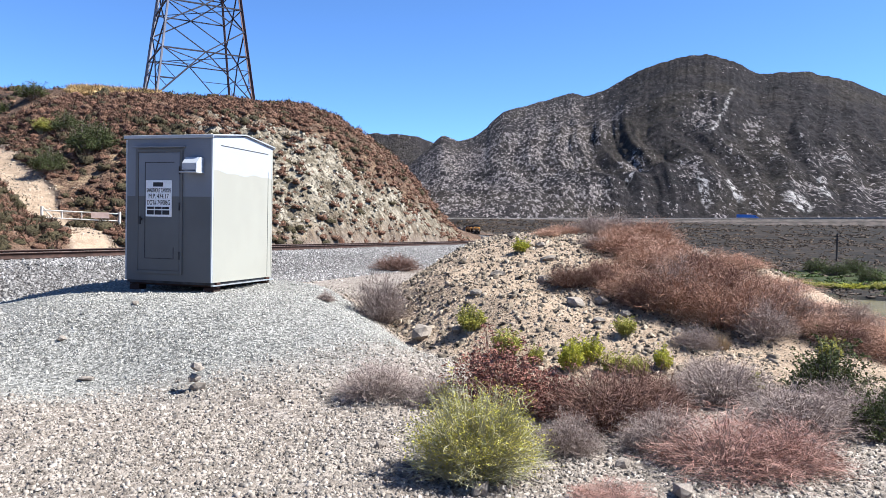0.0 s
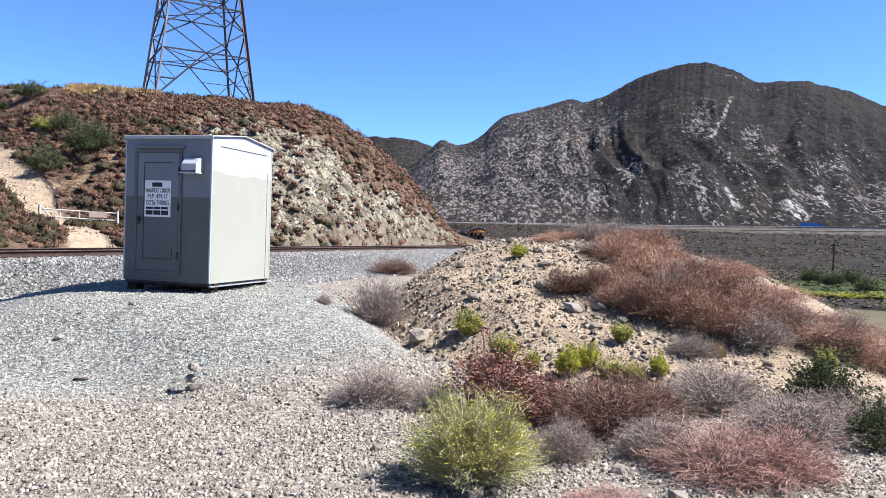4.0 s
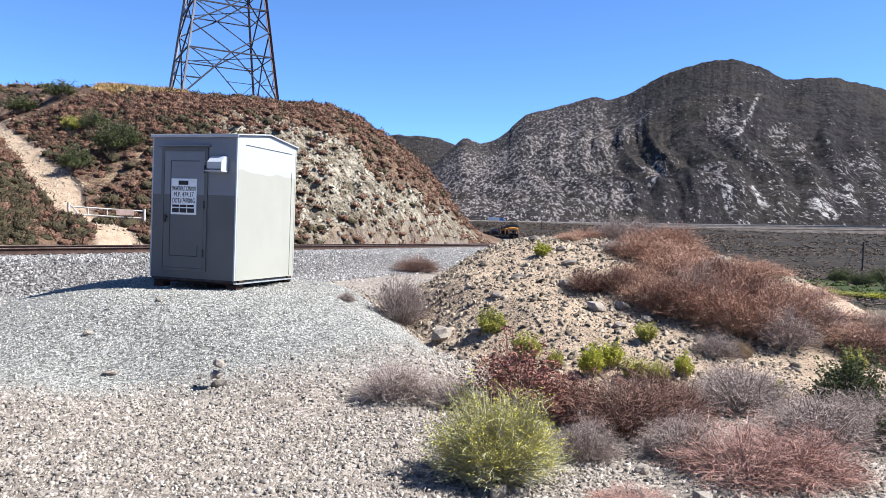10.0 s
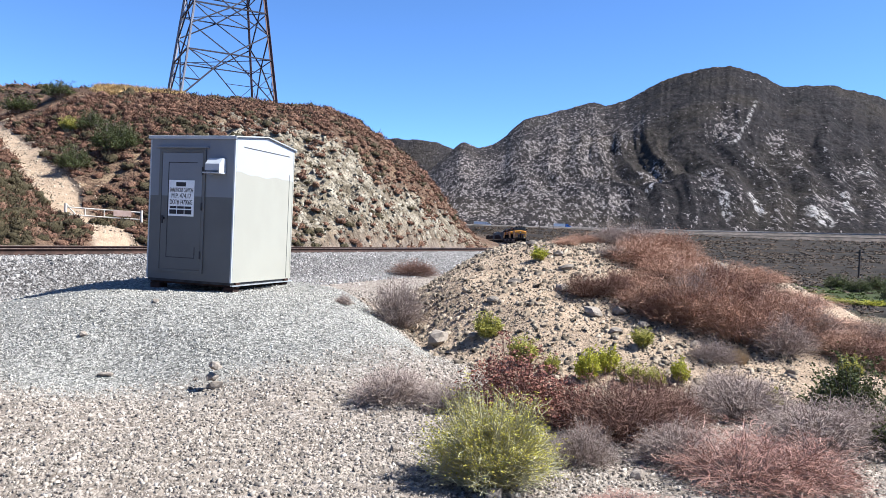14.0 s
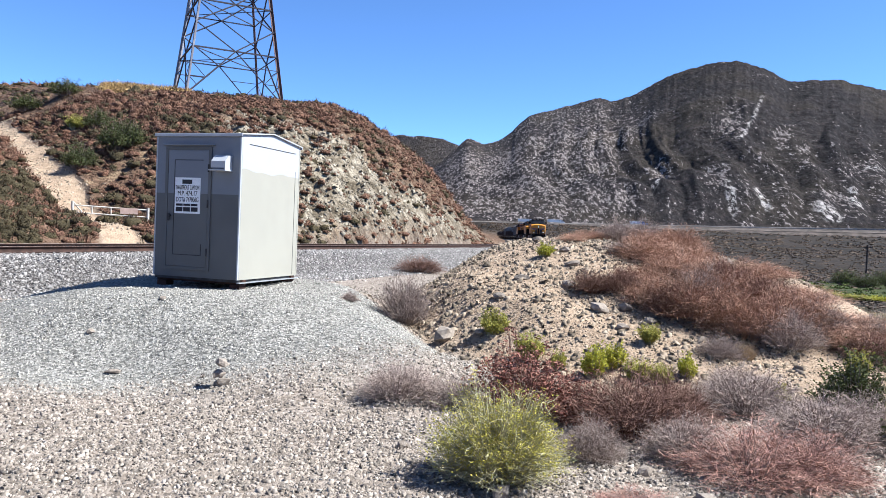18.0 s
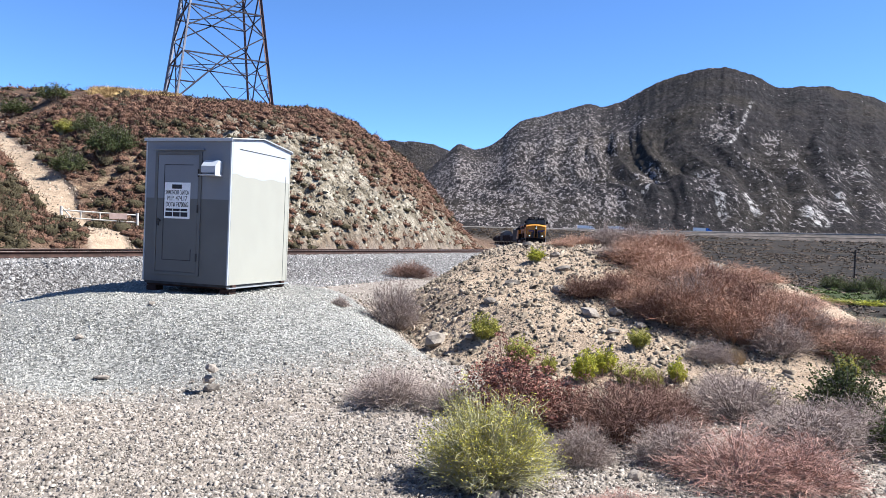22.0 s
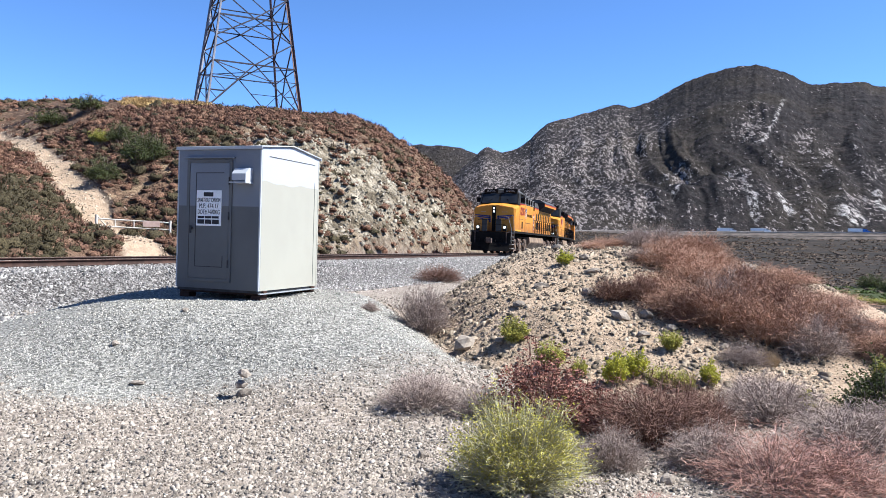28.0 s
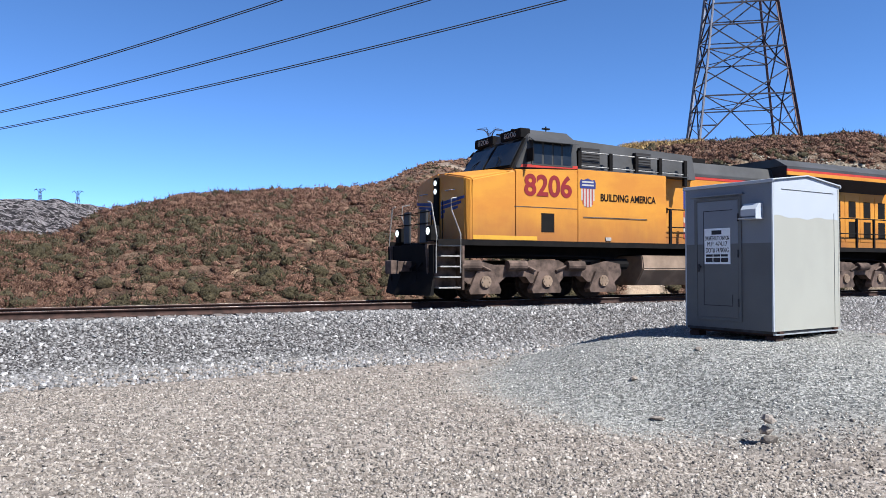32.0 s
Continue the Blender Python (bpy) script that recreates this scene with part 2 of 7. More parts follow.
def mountain_material(name, squeeze):
    m, n, l, b = nodes_of(name)
    co = n.new("ShaderNodeTexCoord")
    geo = n.new("ShaderNodeNewGeometry")
    zone = n.new("ShaderNodeAttribute")
    zone.attribute_name = "rockiness"
    big = grain(n, l, 0.006, 8, rough=0.65)
    fine = grain(n, l, 0.2, 7, rough=0.72, stretch=squeeze)
    brush = ramp(n, l, big, [(0.3, (0.016, 0.016, 0.017)), (0.48, (0.031, 0.027, 0.028)), (0.6, (0.045, 0.038, 0.03)), (0.74, (0.068, 0.054, 0.044))])
    brush = mixed(n, l, 0.5, brush, ramp(n, l, grain(n, l, 0.22, 7, rough=0.75, stretch=squeeze), [(0.4, (0.009, 0.0095, 0.01)), (0.52, (0.031, 0.027, 0.028)), (0.66, (0.085, 0.07, 0.064))]))
    stone = ramp(n, l, grain(n, l, 0.4, 6, rough=0.75, stretch=squeeze), [(0.36, (0.07, 0.058, 0.057)), (0.5, (0.155, 0.132, 0.128)), (0.68, (0.42, 0.38, 0.37))])
    sep = n.new("ShaderNodeSeparateColor")
    l.new(zone.outputs["Color"], sep.inputs[0])
    lift = n.new("ShaderNodeMath")
    lift.operation = "MULTIPLY_ADD"
    lift.inputs[1].default_value = 0.155
    l.new(sep.outputs[0], lift.inputs[0])
    l.new(fine, lift.inputs[2])
    mask = ramp(n, l, lift.outputs[0], [(0.645, (0, 0, 0)), (0.68, (1, 1, 1))])
    c = mixed(n, l, mask, brush, stone)
    cut = n.new("ShaderNodeMath")
    cut.operation = "MULTIPLY"
    l.new(sep.outputs[1], cut.inputs[0])
    l.new(ramp(n, l, fine, [(0.47, (0, 0, 0)), (0.54, (1, 1, 1))]), cut.inputs[1])
    c = mixed(n, l, cut.outputs[0], c, ramp(n, l, grain(n, l, 0.3, 4), [(0.35, (0.26, 0.225, 0.21)), (0.6, (0.58, 0.55, 0.53))]))
    l.new(c, b.inputs["Base Color"])
    b.inputs["Roughness"].default_value = 1.0
    b.inputs["Specular IOR Level"].default_value = 0.05
    bumped(n, l, b, grain(n, l, 0.05, 9, rough=0.72), 1.0, 13.0)
    return m


GROUND = ground_material()
MOUNTAIN = mountain_material("mountain_scrub", (1, 0.28, 0.5))
PALE_HILL = mountain_material("pale_hill_scrub", (0.28, 1, 0.5))
RUST = worn("rusty_steel", (0.06, 0.032, 0.024), (0.03, 0.02, 0.017), 6, 0.75, 0.3)
RAIL_TOP = worn("polished_rail", (0.42, 0.36, 0.31), (0.2, 0.13, 0.09), 4, 0.35, 0.8)
TIE = worn("weathered_tie", (0.15, 0.125, 0.11), (0.06, 0.05, 0.045), 5, 0.9, spread=0.3)
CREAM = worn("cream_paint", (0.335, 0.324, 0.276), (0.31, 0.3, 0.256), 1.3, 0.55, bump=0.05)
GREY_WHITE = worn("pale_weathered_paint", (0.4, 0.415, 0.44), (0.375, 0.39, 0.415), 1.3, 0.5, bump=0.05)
# wall paints again, darkened to put the front's shade into the colour
SHADED_FRONT_COAT = worn("shaded_front_paint", (0.12, 0.122, 0.122), (0.105, 0.107, 0.107), 1.3, 0.55, bump=0.05)
SHADED_FRONT_UPPER = worn("shaded_upper_front_paint", (0.19, 0.205, 0.23), (0.17, 0.183, 0.21), 1.3, 0.55, bump=0.05)
GALV = worn("galvanised_steel", (0.5, 0.52, 0.53), (0.38, 0.4, 0.41), 8, 0.45, 0.7)
SEAM = worn("dark_seam", (0.05, 0.05, 0.055), (0.03, 0.03, 0.03), 8, 0.8)
SIGN_WHITE = worn("sign_white", (0.82, 0.83, 0.84), (0.74, 0.75, 0.77), 4, 0.45, bump=0.0)
INK = worn("black_ink", (0.02, 0.02, 0.025), (0.035, 0.035, 0.04), 6, 0.6, bump=0.0)
LATTICE = worn("weathered_lattice_steel", (0.075, 0.072, 0.09), (0.035, 0.03, 0.036), 0.9, 0.55, 0.2, stretch=(1, 1, 0.4))
# streaked zinc, paled to put the sun's white glare into the colour
SUNLIT_ZINC_LEG = worn("sunlit_zinc_leg", (0.36, 0.36, 0.4), (0.07, 0.065, 0.08), 0.5, 0.5, 0.2, stretch=(1, 1, 0.25), wear=0.2)
RUST_LEG = worn("rust_streaked_leg", (0.15, 0.095, 0.085), (0.06, 0.048, 0.05), 0.8, 0.7, 0.25, stretch=(1, 1, 0.3))
WIRE = worn("conductor", (0.075, 0.08, 0.09), (0.05, 0.05, 0.055), 2, 0.5, 0.6, bump=0.0)
GATE_WHITE = worn("chalky_white_paint", (0.55, 0.52, 0.47), (0.36, 0.31, 0.25), 5, 0.7)

# ---- mesh tools ----
def mesh_from(name, verts, faces, mats, index=None, smooth=False):
    """A mesh from numpy vertices and equal-sided faces."""
    me = bpy.data.meshes.new(name)
    verts, faces = np.asarray(verts, np.float32), np.asarray(faces, np.int32)
    k = faces.shape[1]
    me.vertices.add(len(verts))
    me.vertices.foreach_set("co", verts.ravel())
    me.loops.add(faces.size)
    me.loops.foreach_set("vertex_index", faces.ravel())
    me.polygons.add(len(faces))
    me.polygons.foreach_set("loop_start", np.arange(0, faces.size, k, dtype=np.int32))
    if index is not None:
        me.polygons.foreach_set("material_index", np.asarray(index, np.int32))
    if smooth:
        me.polygons.foreach_set("use_smooth", np.ones(len(faces), bool))
    for m in mats if isinstance(mats, (list, tuple)) else [mats]:
        me.materials.append(m)
    me.update(calc_edges=True)
    me.validate()
    return me


def part(name, bm, material, parent=None, label="", at=None, smooth=False):
    """Links a bmesh as one mesh object under a thing or a part."""
    me = bpy.data.meshes.new(name)
    if smooth:
        for f in bm.faces:
            f.smooth = True
    bm.to_mesh(me)
    bm.free()
    for m in material if isinstance(material, (list, tuple)) else [material]:
        me.materials.append(m)
    ob = new(name, me)
    ob.parent = parent
    if at is not None:
        ob.matrix_basis = at
    if label:
        tagged(ob, label)
    return ob


def again(name, me, parent, at, label=""):
    """One more object on a mesh that is there already."""
    ob = new(name, me)
    ob.parent = parent
    ob.matrix_basis = at
    return tagged(ob, label) if label else ob


def thing(name, at, label, category, group="", kind=""):
    ob = new(name)
    ob.empty_display_size = 0.2
    ob.matrix_basis = at
    return tagged(ob, label, category, group, kind)


def box(bm, x0, x1, y0, y1, z0, z1, bevel=0.0, at=None, mat=0):
    vs = [bm.verts.new((x, y, z)) for x in (x0, x1) for y in (y0, y1) for z in (z0, z1)]
    fs = [bm.faces.new([vs[i] for i in q]) for q in ((0, 1, 3, 2), (4, 6, 7, 5), (0, 4, 5, 1), (2, 3, 7, 6), (0, 2, 6, 4), (1, 5, 7, 3))]
    for f in fs:
        f.material_index = mat
    if bevel:
        es = list({e for f in fs for e in f.edges})
        out = bmesh.ops.bevel(bm, geom=es, offset=bevel, segments=2, profile=0.7, affect="EDGES")
        vs = list({v for f in out["faces"] for v in f.verts} | {v for v in vs if v.is_valid})
        for f in out["faces"]:
            f.material_index = mat
    if at is not None:
        bmesh.ops.transform(bm, matrix=at, verts=vs)
    return bm


def prism(bm, outline, axis, a, b, mat=0):
    """A closed outline of two coordinates, drawn out along the third axis from a to b."""
    def put(u, v, w):
        return {"x": (w, u, v), "y": (u, w, v), "z": (u, v, w)}[axis]
    lo, hi = [bm.verts.new(put(u, v, a)) for u, v in outline], [bm.verts.new(put(u, v, b)) for u, v in outline]
    n = len(outline)
    fs = [bm.faces.new(lo), bm.faces.new(hi[::-1])]
    fs += [bm.faces.new((lo[i], hi[i], hi[(i + 1) % n], lo[(i + 1) % n])) for i in range(n)]
    for f in fs:
        f.material_index = mat
    bmesh.ops.recalc_face_normals(bm, faces=fs)
    return bm


def rod(bm, a, b, r, sides=8, r2=None, mat=0):
    a, b = Vector(a), Vector(b)
    q = (b - a).to_track_quat("Z", "Y").to_matrix()
    rings = []
    for p, rad in ((a, r), (b, r if r2 is None else r2)):
        rings.append([bm.verts.new(p + q @ Vector((math.cos(2 * math.pi * k / sides) * rad, math.sin(2 * math.pi * k / sides) * rad, 0))) for k in range(sides)])
    fs = [bm.faces.new((rings[0][k], rings[0][(k + 1) % sides], rings[1][(k + 1) % sides], rings[1][k])) for k in range(sides)]
    fs += [bm.faces.new(rings[0][::-1]), bm.faces.new(rings[1])]
    for f in fs:
        f.material_index = mat
    return bm


def bent_rod(bm, pts, r, sides=6, mat=0):
    for a, b in zip(pts, pts[1:]):
        rod(bm, a, b, r, sides, mat=mat)
    return bm


def tube(bm, pts, r, sides=6):
    """One unbroken round bar along points."""
    rings = []
    for k, p in enumerate(pts):
        way = (Vector(pts[min(k + 1, len(pts) - 1)]) - Vector(pts[max(k - 1, 0)])).normalized()
        q = way.to_track_quat("Z", "Y").to_matrix()
        rings.append([bm.verts.new(Vector(p) + q @ Vector((math.cos(2 * math.pi * j / sides) * r, math.sin(2 * math.pi * j / sides) * r, 0))) for j in range(sides)])
    for a, b in zip(rings, rings[1:]):
        for j in range(sides):
            bm.faces.new((a[j], a[(j + 1) % sides], b[(j + 1) % sides], b[j]))
    bm.faces.new(rings[0][::-1]), bm.faces.new(rings[-1])
    return bm


def fresh():
    return bmesh.new()


# ---- noise on arrays ----
def _hash(ix, iy, seed):
    h = (ix.astype(np.int64) * 374761393 + iy.astype(np.int64) * 668265263 + seed * 974711) & 0x7FFFFFFF
    h = ((h ^ (h >> 13)) * 1274126177) & 0x7FFFFFFF
    return ((h ^ (h >> 16)) & 0xFFFF) / 65535.0


def vnoise(x, y, seed=0):
    ix, iy = np.floor(x), np.floor(y)
    fx, fy = x - ix, y - iy
    fx, fy = fx * fx * fx * (fx * (fx * 6 - 15) + 10), fy * fy * fy * (fy * (fy * 6 - 15) + 10)
    a, b, c, d = _hash(ix, iy, seed), _hash(ix + 1, iy, seed), _hash(ix, iy + 1, seed), _hash(ix + 1, iy + 1, seed)
    return (a * (1 - fx) + b * fx) * (1 - fy) + (c * (1 - fx) + d * fx) * fy - 0.5


def fbm(x, y, octaves=5, seed=0, gain=0.5):
    out, amp = 0.0 * x, 1.0
    for k in range(octaves):
        out = out + amp * vnoise(x * 2**k + 17.3 * k, y * 2**k - 9.1 * k, seed + k)
        amp *= gain
    return out


def ridged(x, y, octaves=5, seed=0):
    out, amp = 0.0 * x, 1.0
    for k in range(octaves):
        out = out + amp * (1 - 2 * np.abs(2 * vnoise(x * 2**k + 5.7 * k, y * 2**k + 3.9 * k, seed + k)))
        amp *= 0.5
    return out


def step(a, b, v):
    u = np.clip((v - a) / (b - a), 0, 1)
    return u * u * (3 - 2 * u)


def curve_at(v, knots):
    """A smooth curve through knots of (place, value)."""
    k = np.array(knots, float)
    x, y = k[:, 0], k[:, 1]
    slope = np.gradient(y, x)
    i = np.clip(np.searchsorted(x, v) - 1, 0, len(x) - 2)
    h = x[i + 1] - x[i]
    u = np.clip((v - x[i]) / h, 0, 1)
    s = (2 * u**3 - 3 * u**2 + 1) * y[i] + (u**3 - 2 * u**2 + u) * h * slope[i] + (3 * u**2 - 2 * u**3) * y[i + 1] + (u**3 - u**2) * h * slope[i + 1]
    return s

# ---- the land ----
RAIL_Z, BED_Z = 0.74, 0.54
TRACK = [(-420, -175), (-100, -57.5), (-40, -34.6), (0, -19.6), (10, -15.85), (20, -12.1), (31, -7.95), (40, -4.9), (53, -1.0), (70, 2.95), (86, 5.7), (100, 7.6), (120, 9.75), (142, 11.05),
         (176, 11.5), (232, 10.9), (288, 9.9), (366, 7.4), (450, 2.0), (600, -14), (900, -70)]
CREST = [(-60, 0.0), (-12, -0.4), (-1.5, -0.4), (0.65, 0.2), (2.8, 2.6), (5, 4.8), (7.3, 6.4), (9.3, 7.6), (11.4, 8.3), (15, 8.4), (20, 8.2), (24, 8.0), (28, 7.75), (31, 7.5), (35, 7.9), (40, 8.15),
         (43.8, 7.5), (45.8, 6.5), (50.2, 5.9), (56.3, 5.45), (62.7, 4.6), (65.7, 4.05), (67, 3.6), (68.2, 2.7), (69.5, 2.2), (72, 2.0), (78, 2.0), (95, 2.6), (140, 2.0)]
CREST_R = [(-60, 105), (0, 105), (2.8, 95), (5, 86), (9, 80), (15, 78), (20, 80), (24, 86), (28, 100), (31, 130), (35, 190), (40, 210), (45, 150), (48, 85), (52, 68), (58, 62), (70, 58), (90, 58), (140, 70)]


def track_x(y):
    return curve_at(np.asarray(y, float), TRACK)


def track_slope(y):
    y = np.asarray(y, float)
    return (track_x(y + 1.0) - track_x(y - 1.0)) / 2


def grade(y):
    """Fall of the line towards the valley, from the level stretch beside the shed."""
    y = np.asarray(y, float)
    return -0.0039 * (np.sqrt((y - 32) ** 2 + 225) + (y - 32))


def off_track(x, y):
    """Distance from the track's middle, positive on the open side, negative on the hill's."""
    s = track_slope(y)
    d = (x - track_x(y)) / np.sqrt(1 + s * s)
    return d


SHED_X, SHED_Y = -4.05, 12.0
ROAD = [(25.6, 29.0), (27.9, 36.5), (29.7, 42), (32.0, 52), (34.0, 64), (36.0, 82), (37.6, 100), (39.5, 125), (41.5, 150)]   # heading and distance of the dirt road's middle


def land(x, y, fine=True):
    """Height of the ground, with the masks that tell its surfaces apart."""
    d = off_track(x, y)
    r = np.hypot(x, y) + 1e-6
    head = np.degrees(np.arctan2(-x, y))
    # open side: a gravel flat, the pad under the shed, the spoil bank and the drop to the valley
    z = 0.04 * vnoise(x * 0.35, y * 0.35, 3) - 0.11 - 0.13 * step(5.5, 8.0, y) * step(-0.2, -2.0, x) * step(-9, -6, x) * step(16, 11, y)
    sx = x - SHED_X
    sd = np.hypot(np.where(sx < 0, 0.86 * sx, sx), np.where(y > SHED_Y, 1.2, 1.0) * (y - SHED_Y))
    toe = 0.848 * x + 0.53 * y - 4.85 + 0.12 * vnoise(x * 1.6, y * 1.6, 13)
    pad = step(1.1, 0.15, toe) * step(4.25, 1.55, sd + 0.2 * vnoise(x * 0.5, y * 0.5, 8))
    lobe = 0.62 * step(0.45, -1.0, toe) * step(2.9, 0.3, np.hypot(x + 1.75, (y - 9.7) * 0.9))
    spill = 1 - (1 - pad) * (1 - lobe)
    z = z + 0.81 * spill
    flank = step(-1.9, 1.3, x - 0.36 * (y - 15) + 0.75 * step(12.5, 17, y)) * step(-0.3, 1.5, toe) * step(34, 23, y)
    inner = flank * step(7.0, 14.2, y + 0.5 * vnoise(x * 0.8, y * 0.8, 5)) * step(34, 23, y)
    bank = inner * (1.36 - 0.25 * step(2.6, 6.5, x)) 
    bank = bank + 0.2 * inner * step(11.5, 15.0, y)
    bank = bank + 0.22 * inner * vnoise(x * 0.55, y * 0.55, 11)
    z = z + np.maximum(bank - 0.81 * spill, 0) * step(7.0, 8.0, y)
    drop = step(4.6, 21, x + 0.16 * (y - 10) * (y < 10) - 0.05 * np.clip(y - 14, 0, 400) + 0.8 * vnoise(x * 0.2, y * 0.2, 7))
    shoulder = step(9, 40, d) * step(22, 40, y)
    valley_z = -10.5 + 24 * step(200, 950, r) + 1.2 * fbm(x * 0.02, y * 0.02, 4, 21)
    low = np.clip(np.maximum(drop * step(-60, 20, y + x), shoulder), 0, 1)
    z = z * (1 - low) + valley_z * low
    # unseen brushy rise added behind the camera to shield the shed's front from low sky
    rise = step(-9, -36, y) * step(7, 22, d) * step(70, 20, x)
    z = z * (1 - rise) + (15.0 + 1.5 * fbm(x * 0.08, y * 0.08, 3, 27)) * rise
    # pond on the valley floor
    pond = step(-23.4, -25.4, head + 0.6 * vnoise(x * 0.05, y * 0.05, 9)) * step(-62, -58, head) * step(118, 127, r + 4 * vnoise(x * 0.06, y * 0.06, 19)) * step(166, 157, r + 4 * vnoise(x * 0.07, y * 0.07, 29))
    around = step(-20, -24, head) * step(-66, -60, head) * step(98, 114, r) * step(188, 170, r)
    z = z * (1 - around) - 10.3 * around - 1.6 * pond
    # ballast of the track
    bal = step(4.6, 2.0, np.abs(d))
    z = z + grade(y) * step(60, 8, d) * (1 - low)
    z = np.maximum(z, z * (1 - bal) + (BED_Z + grade(y)) * bal)
    # hill side
    foot = np.clip(-d - 4.2, 0, None)
    near = foot > 0
    s = track_slope(y)
    hr = np.radians(head)
    # distance at which this heading's ray crosses the hill's foot
    along = np.maximum(r - foot * np.sqrt(1 + s * s) / np.maximum(np.abs(np.sin(hr) + s * np.cos(hr)), 0.12) , 6.0)
    rc = np.maximum(curve_at(head, CREST_R), along + 8)
    el = curve_at(head, CREST)
    top = 1.63 + rc * np.tan(np.radians(el))
    u = np.clip((r - along) / (rc - along), 0, 1.0)
    g = 1 - (1 - u) ** 1.75
    mid_r = np.minimum(56.0, rc - 4)
    mid_z = 1.63 + mid_r * np.tan(np.radians(np.minimum(el - 0.1, 5.4)))
    um = np.clip((r - along) / np.maximum(mid_r - along, 4), 0, 1)
    uf = np.clip((r - mid_r) / np.maximum(rc - mid_r, 4), 0, 1)
    far_g = mid_z * (1 - (1 - um) ** 1.6) + (top - mid_z) * uf**0.9 * (rc > 60)
    w_spur = step(29.0, 36.5, head)
    hill = top * g * (1 - w_spur) + far_g * w_spur
    behind = np.clip(r - rc, 0, None)
    hill = hill - 0.03 * behind
    rough = step(0, 6, foot) * step(900, 150, r)
    gully = ridged(x * 0.09 + 0.05 * y, y * 0.05, 4, 31)
    hill = hill + rough * (0.45 * gully * step(0.0, 0.35, u) * (1.02 - u) + 0.35 * fbm(x * 0.35, y * 0.35, 4, 41) + 0.6 * fbm(x * 0.06, y * 0.06, 3, 43) * (1 - u))
    crag = step(23.5, 19.0, head) * step(0.62, 0.3, u) * step(0.3, 3.0, foot)
    hill = hill + crag * (0.75 * (ridged(x * 0.3, y * 0.3, 4, 51) - 0.6) + 0.5 * fbm(x * 0.9, y * 0.9, 3, 53))
    hill = np.maximum(hill, 0.2 + grade(y))
    z_foot = 0.3 + grade(y)
    z_hill = z_foot + (hill - z_foot) * step(0.0, 1.5, foot)
    is_hill = step(0.0, 1.2, foot) * step(-4.0, 1.0, head) * (r < 4500)
    z = z * (1 - is_hill) + np.where(near, z_hill, z) * is_hill
    far_low = (1 - step(-4.0, 1.0, head)) * step(0, 20, foot)
    z = z * (1 - far_low) + (valley_z + 8) * far_low
    # road up the draw
    rk = np.array(ROAD)
    road_h = np.interp(r, rk[:, 1], rk[:, 0])
    side = np.abs(np.radians(head - road_h) * r)
    road = step(1.15, 0.7, side + 0.5 * vnoise(x * 0.5, y * 0.5, 77)) * step(27, 30, r) * step(190, 130, r) * (foot > 0.2)
    dip = np.exp(-((side / 6.0) ** 2)) * step(32, 44, r) * step(170, 110, r) * (foot > 0.5)
    z = z - 1.9 * dip * np.clip(z / 4.0, 0, 1)
    mouth = np.exp(-((np.hypot(x + 17.2, y - 34.0) / 4.0) ** 2)) * (foot > 0)
    z = z * (1 - mouth) + 0.95 * mouth
    if not fine:
        return z
    rocky = is_hill * step(23.0, 19.0, head) * step(0.50, 0.34, u + 0.22 * fbm(x * 0.16, y * 0.16, 4, 61)) * step(0.2, 2.0, foot)
    brown = np.maximum(is_hill * step(0.1, 1.1, foot) * (1 - road), step(0.1, 0.4, rise))
    vale = np.clip(step(0.25, 0.7, low) + far_low, 0, 1) * (1 - is_hill)
    lush = vale * step(156, 168, r) * step(330, 225, r) * step(-0.14, 0.05, fbm(x * 0.015, y * 0.015, 4, 71)) * step(-15, -20, head)
    wide = np.hypot(x - SHED_X, y - SHED_Y)
    heap = step(0.16, -0.08, toe + 0.1 * vnoise(x * 2.2, y * 2.2, 16)) * step(6.5, 7.3, y + 0.3 * vnoise(x * 1.3, y * 1.3, 14) + 0.1 * (x + 3)) * step(5.4, 3.9, wide + 0.4 * vnoise(x * 0.9, y * 0.9, 15))
    grey = np.clip(step(5.0, 4.2, np.abs(d) + 0.3 * vnoise(x, y, 12)) + heap, 0, 1) * (1 - is_hill) * (1 - step(0.1, 0.5, flank) * step(7, 8, y) * step(3.0, 5.0, np.abs(d)))
    sandy = np.clip(road + 0.9 * step(-3.6, -1.0, x - 0.2 * (y - 15)) * step(-0.05, 0.4, toe) * step(34, 23, y) * step(6.9, 8.6, y + 0.5 * vnoise(x, y, 17)) * (1 - vale), 0, 1) * (1 - np.clip(grey, 0, 1) * (1 - road))
    brown = np.maximum(brown, step(58, 80, r) * (1 - vale) * step(4.4, 5.2, np.abs(d)) * (1 - road))
    return z, grey, sandy, rocky, brown, vale, lush


def small_relief(x, y):
    """Hand-high unevenness of the ground close by."""
    r = np.hypot(x, y)
    return step(14, 5, r) * 0.016 * fbm(x * 5, y * 5, 3, 91) + 0.03 * step(30, 8, r) * fbm(x * 1.7, y * 1.7, 3, 92)


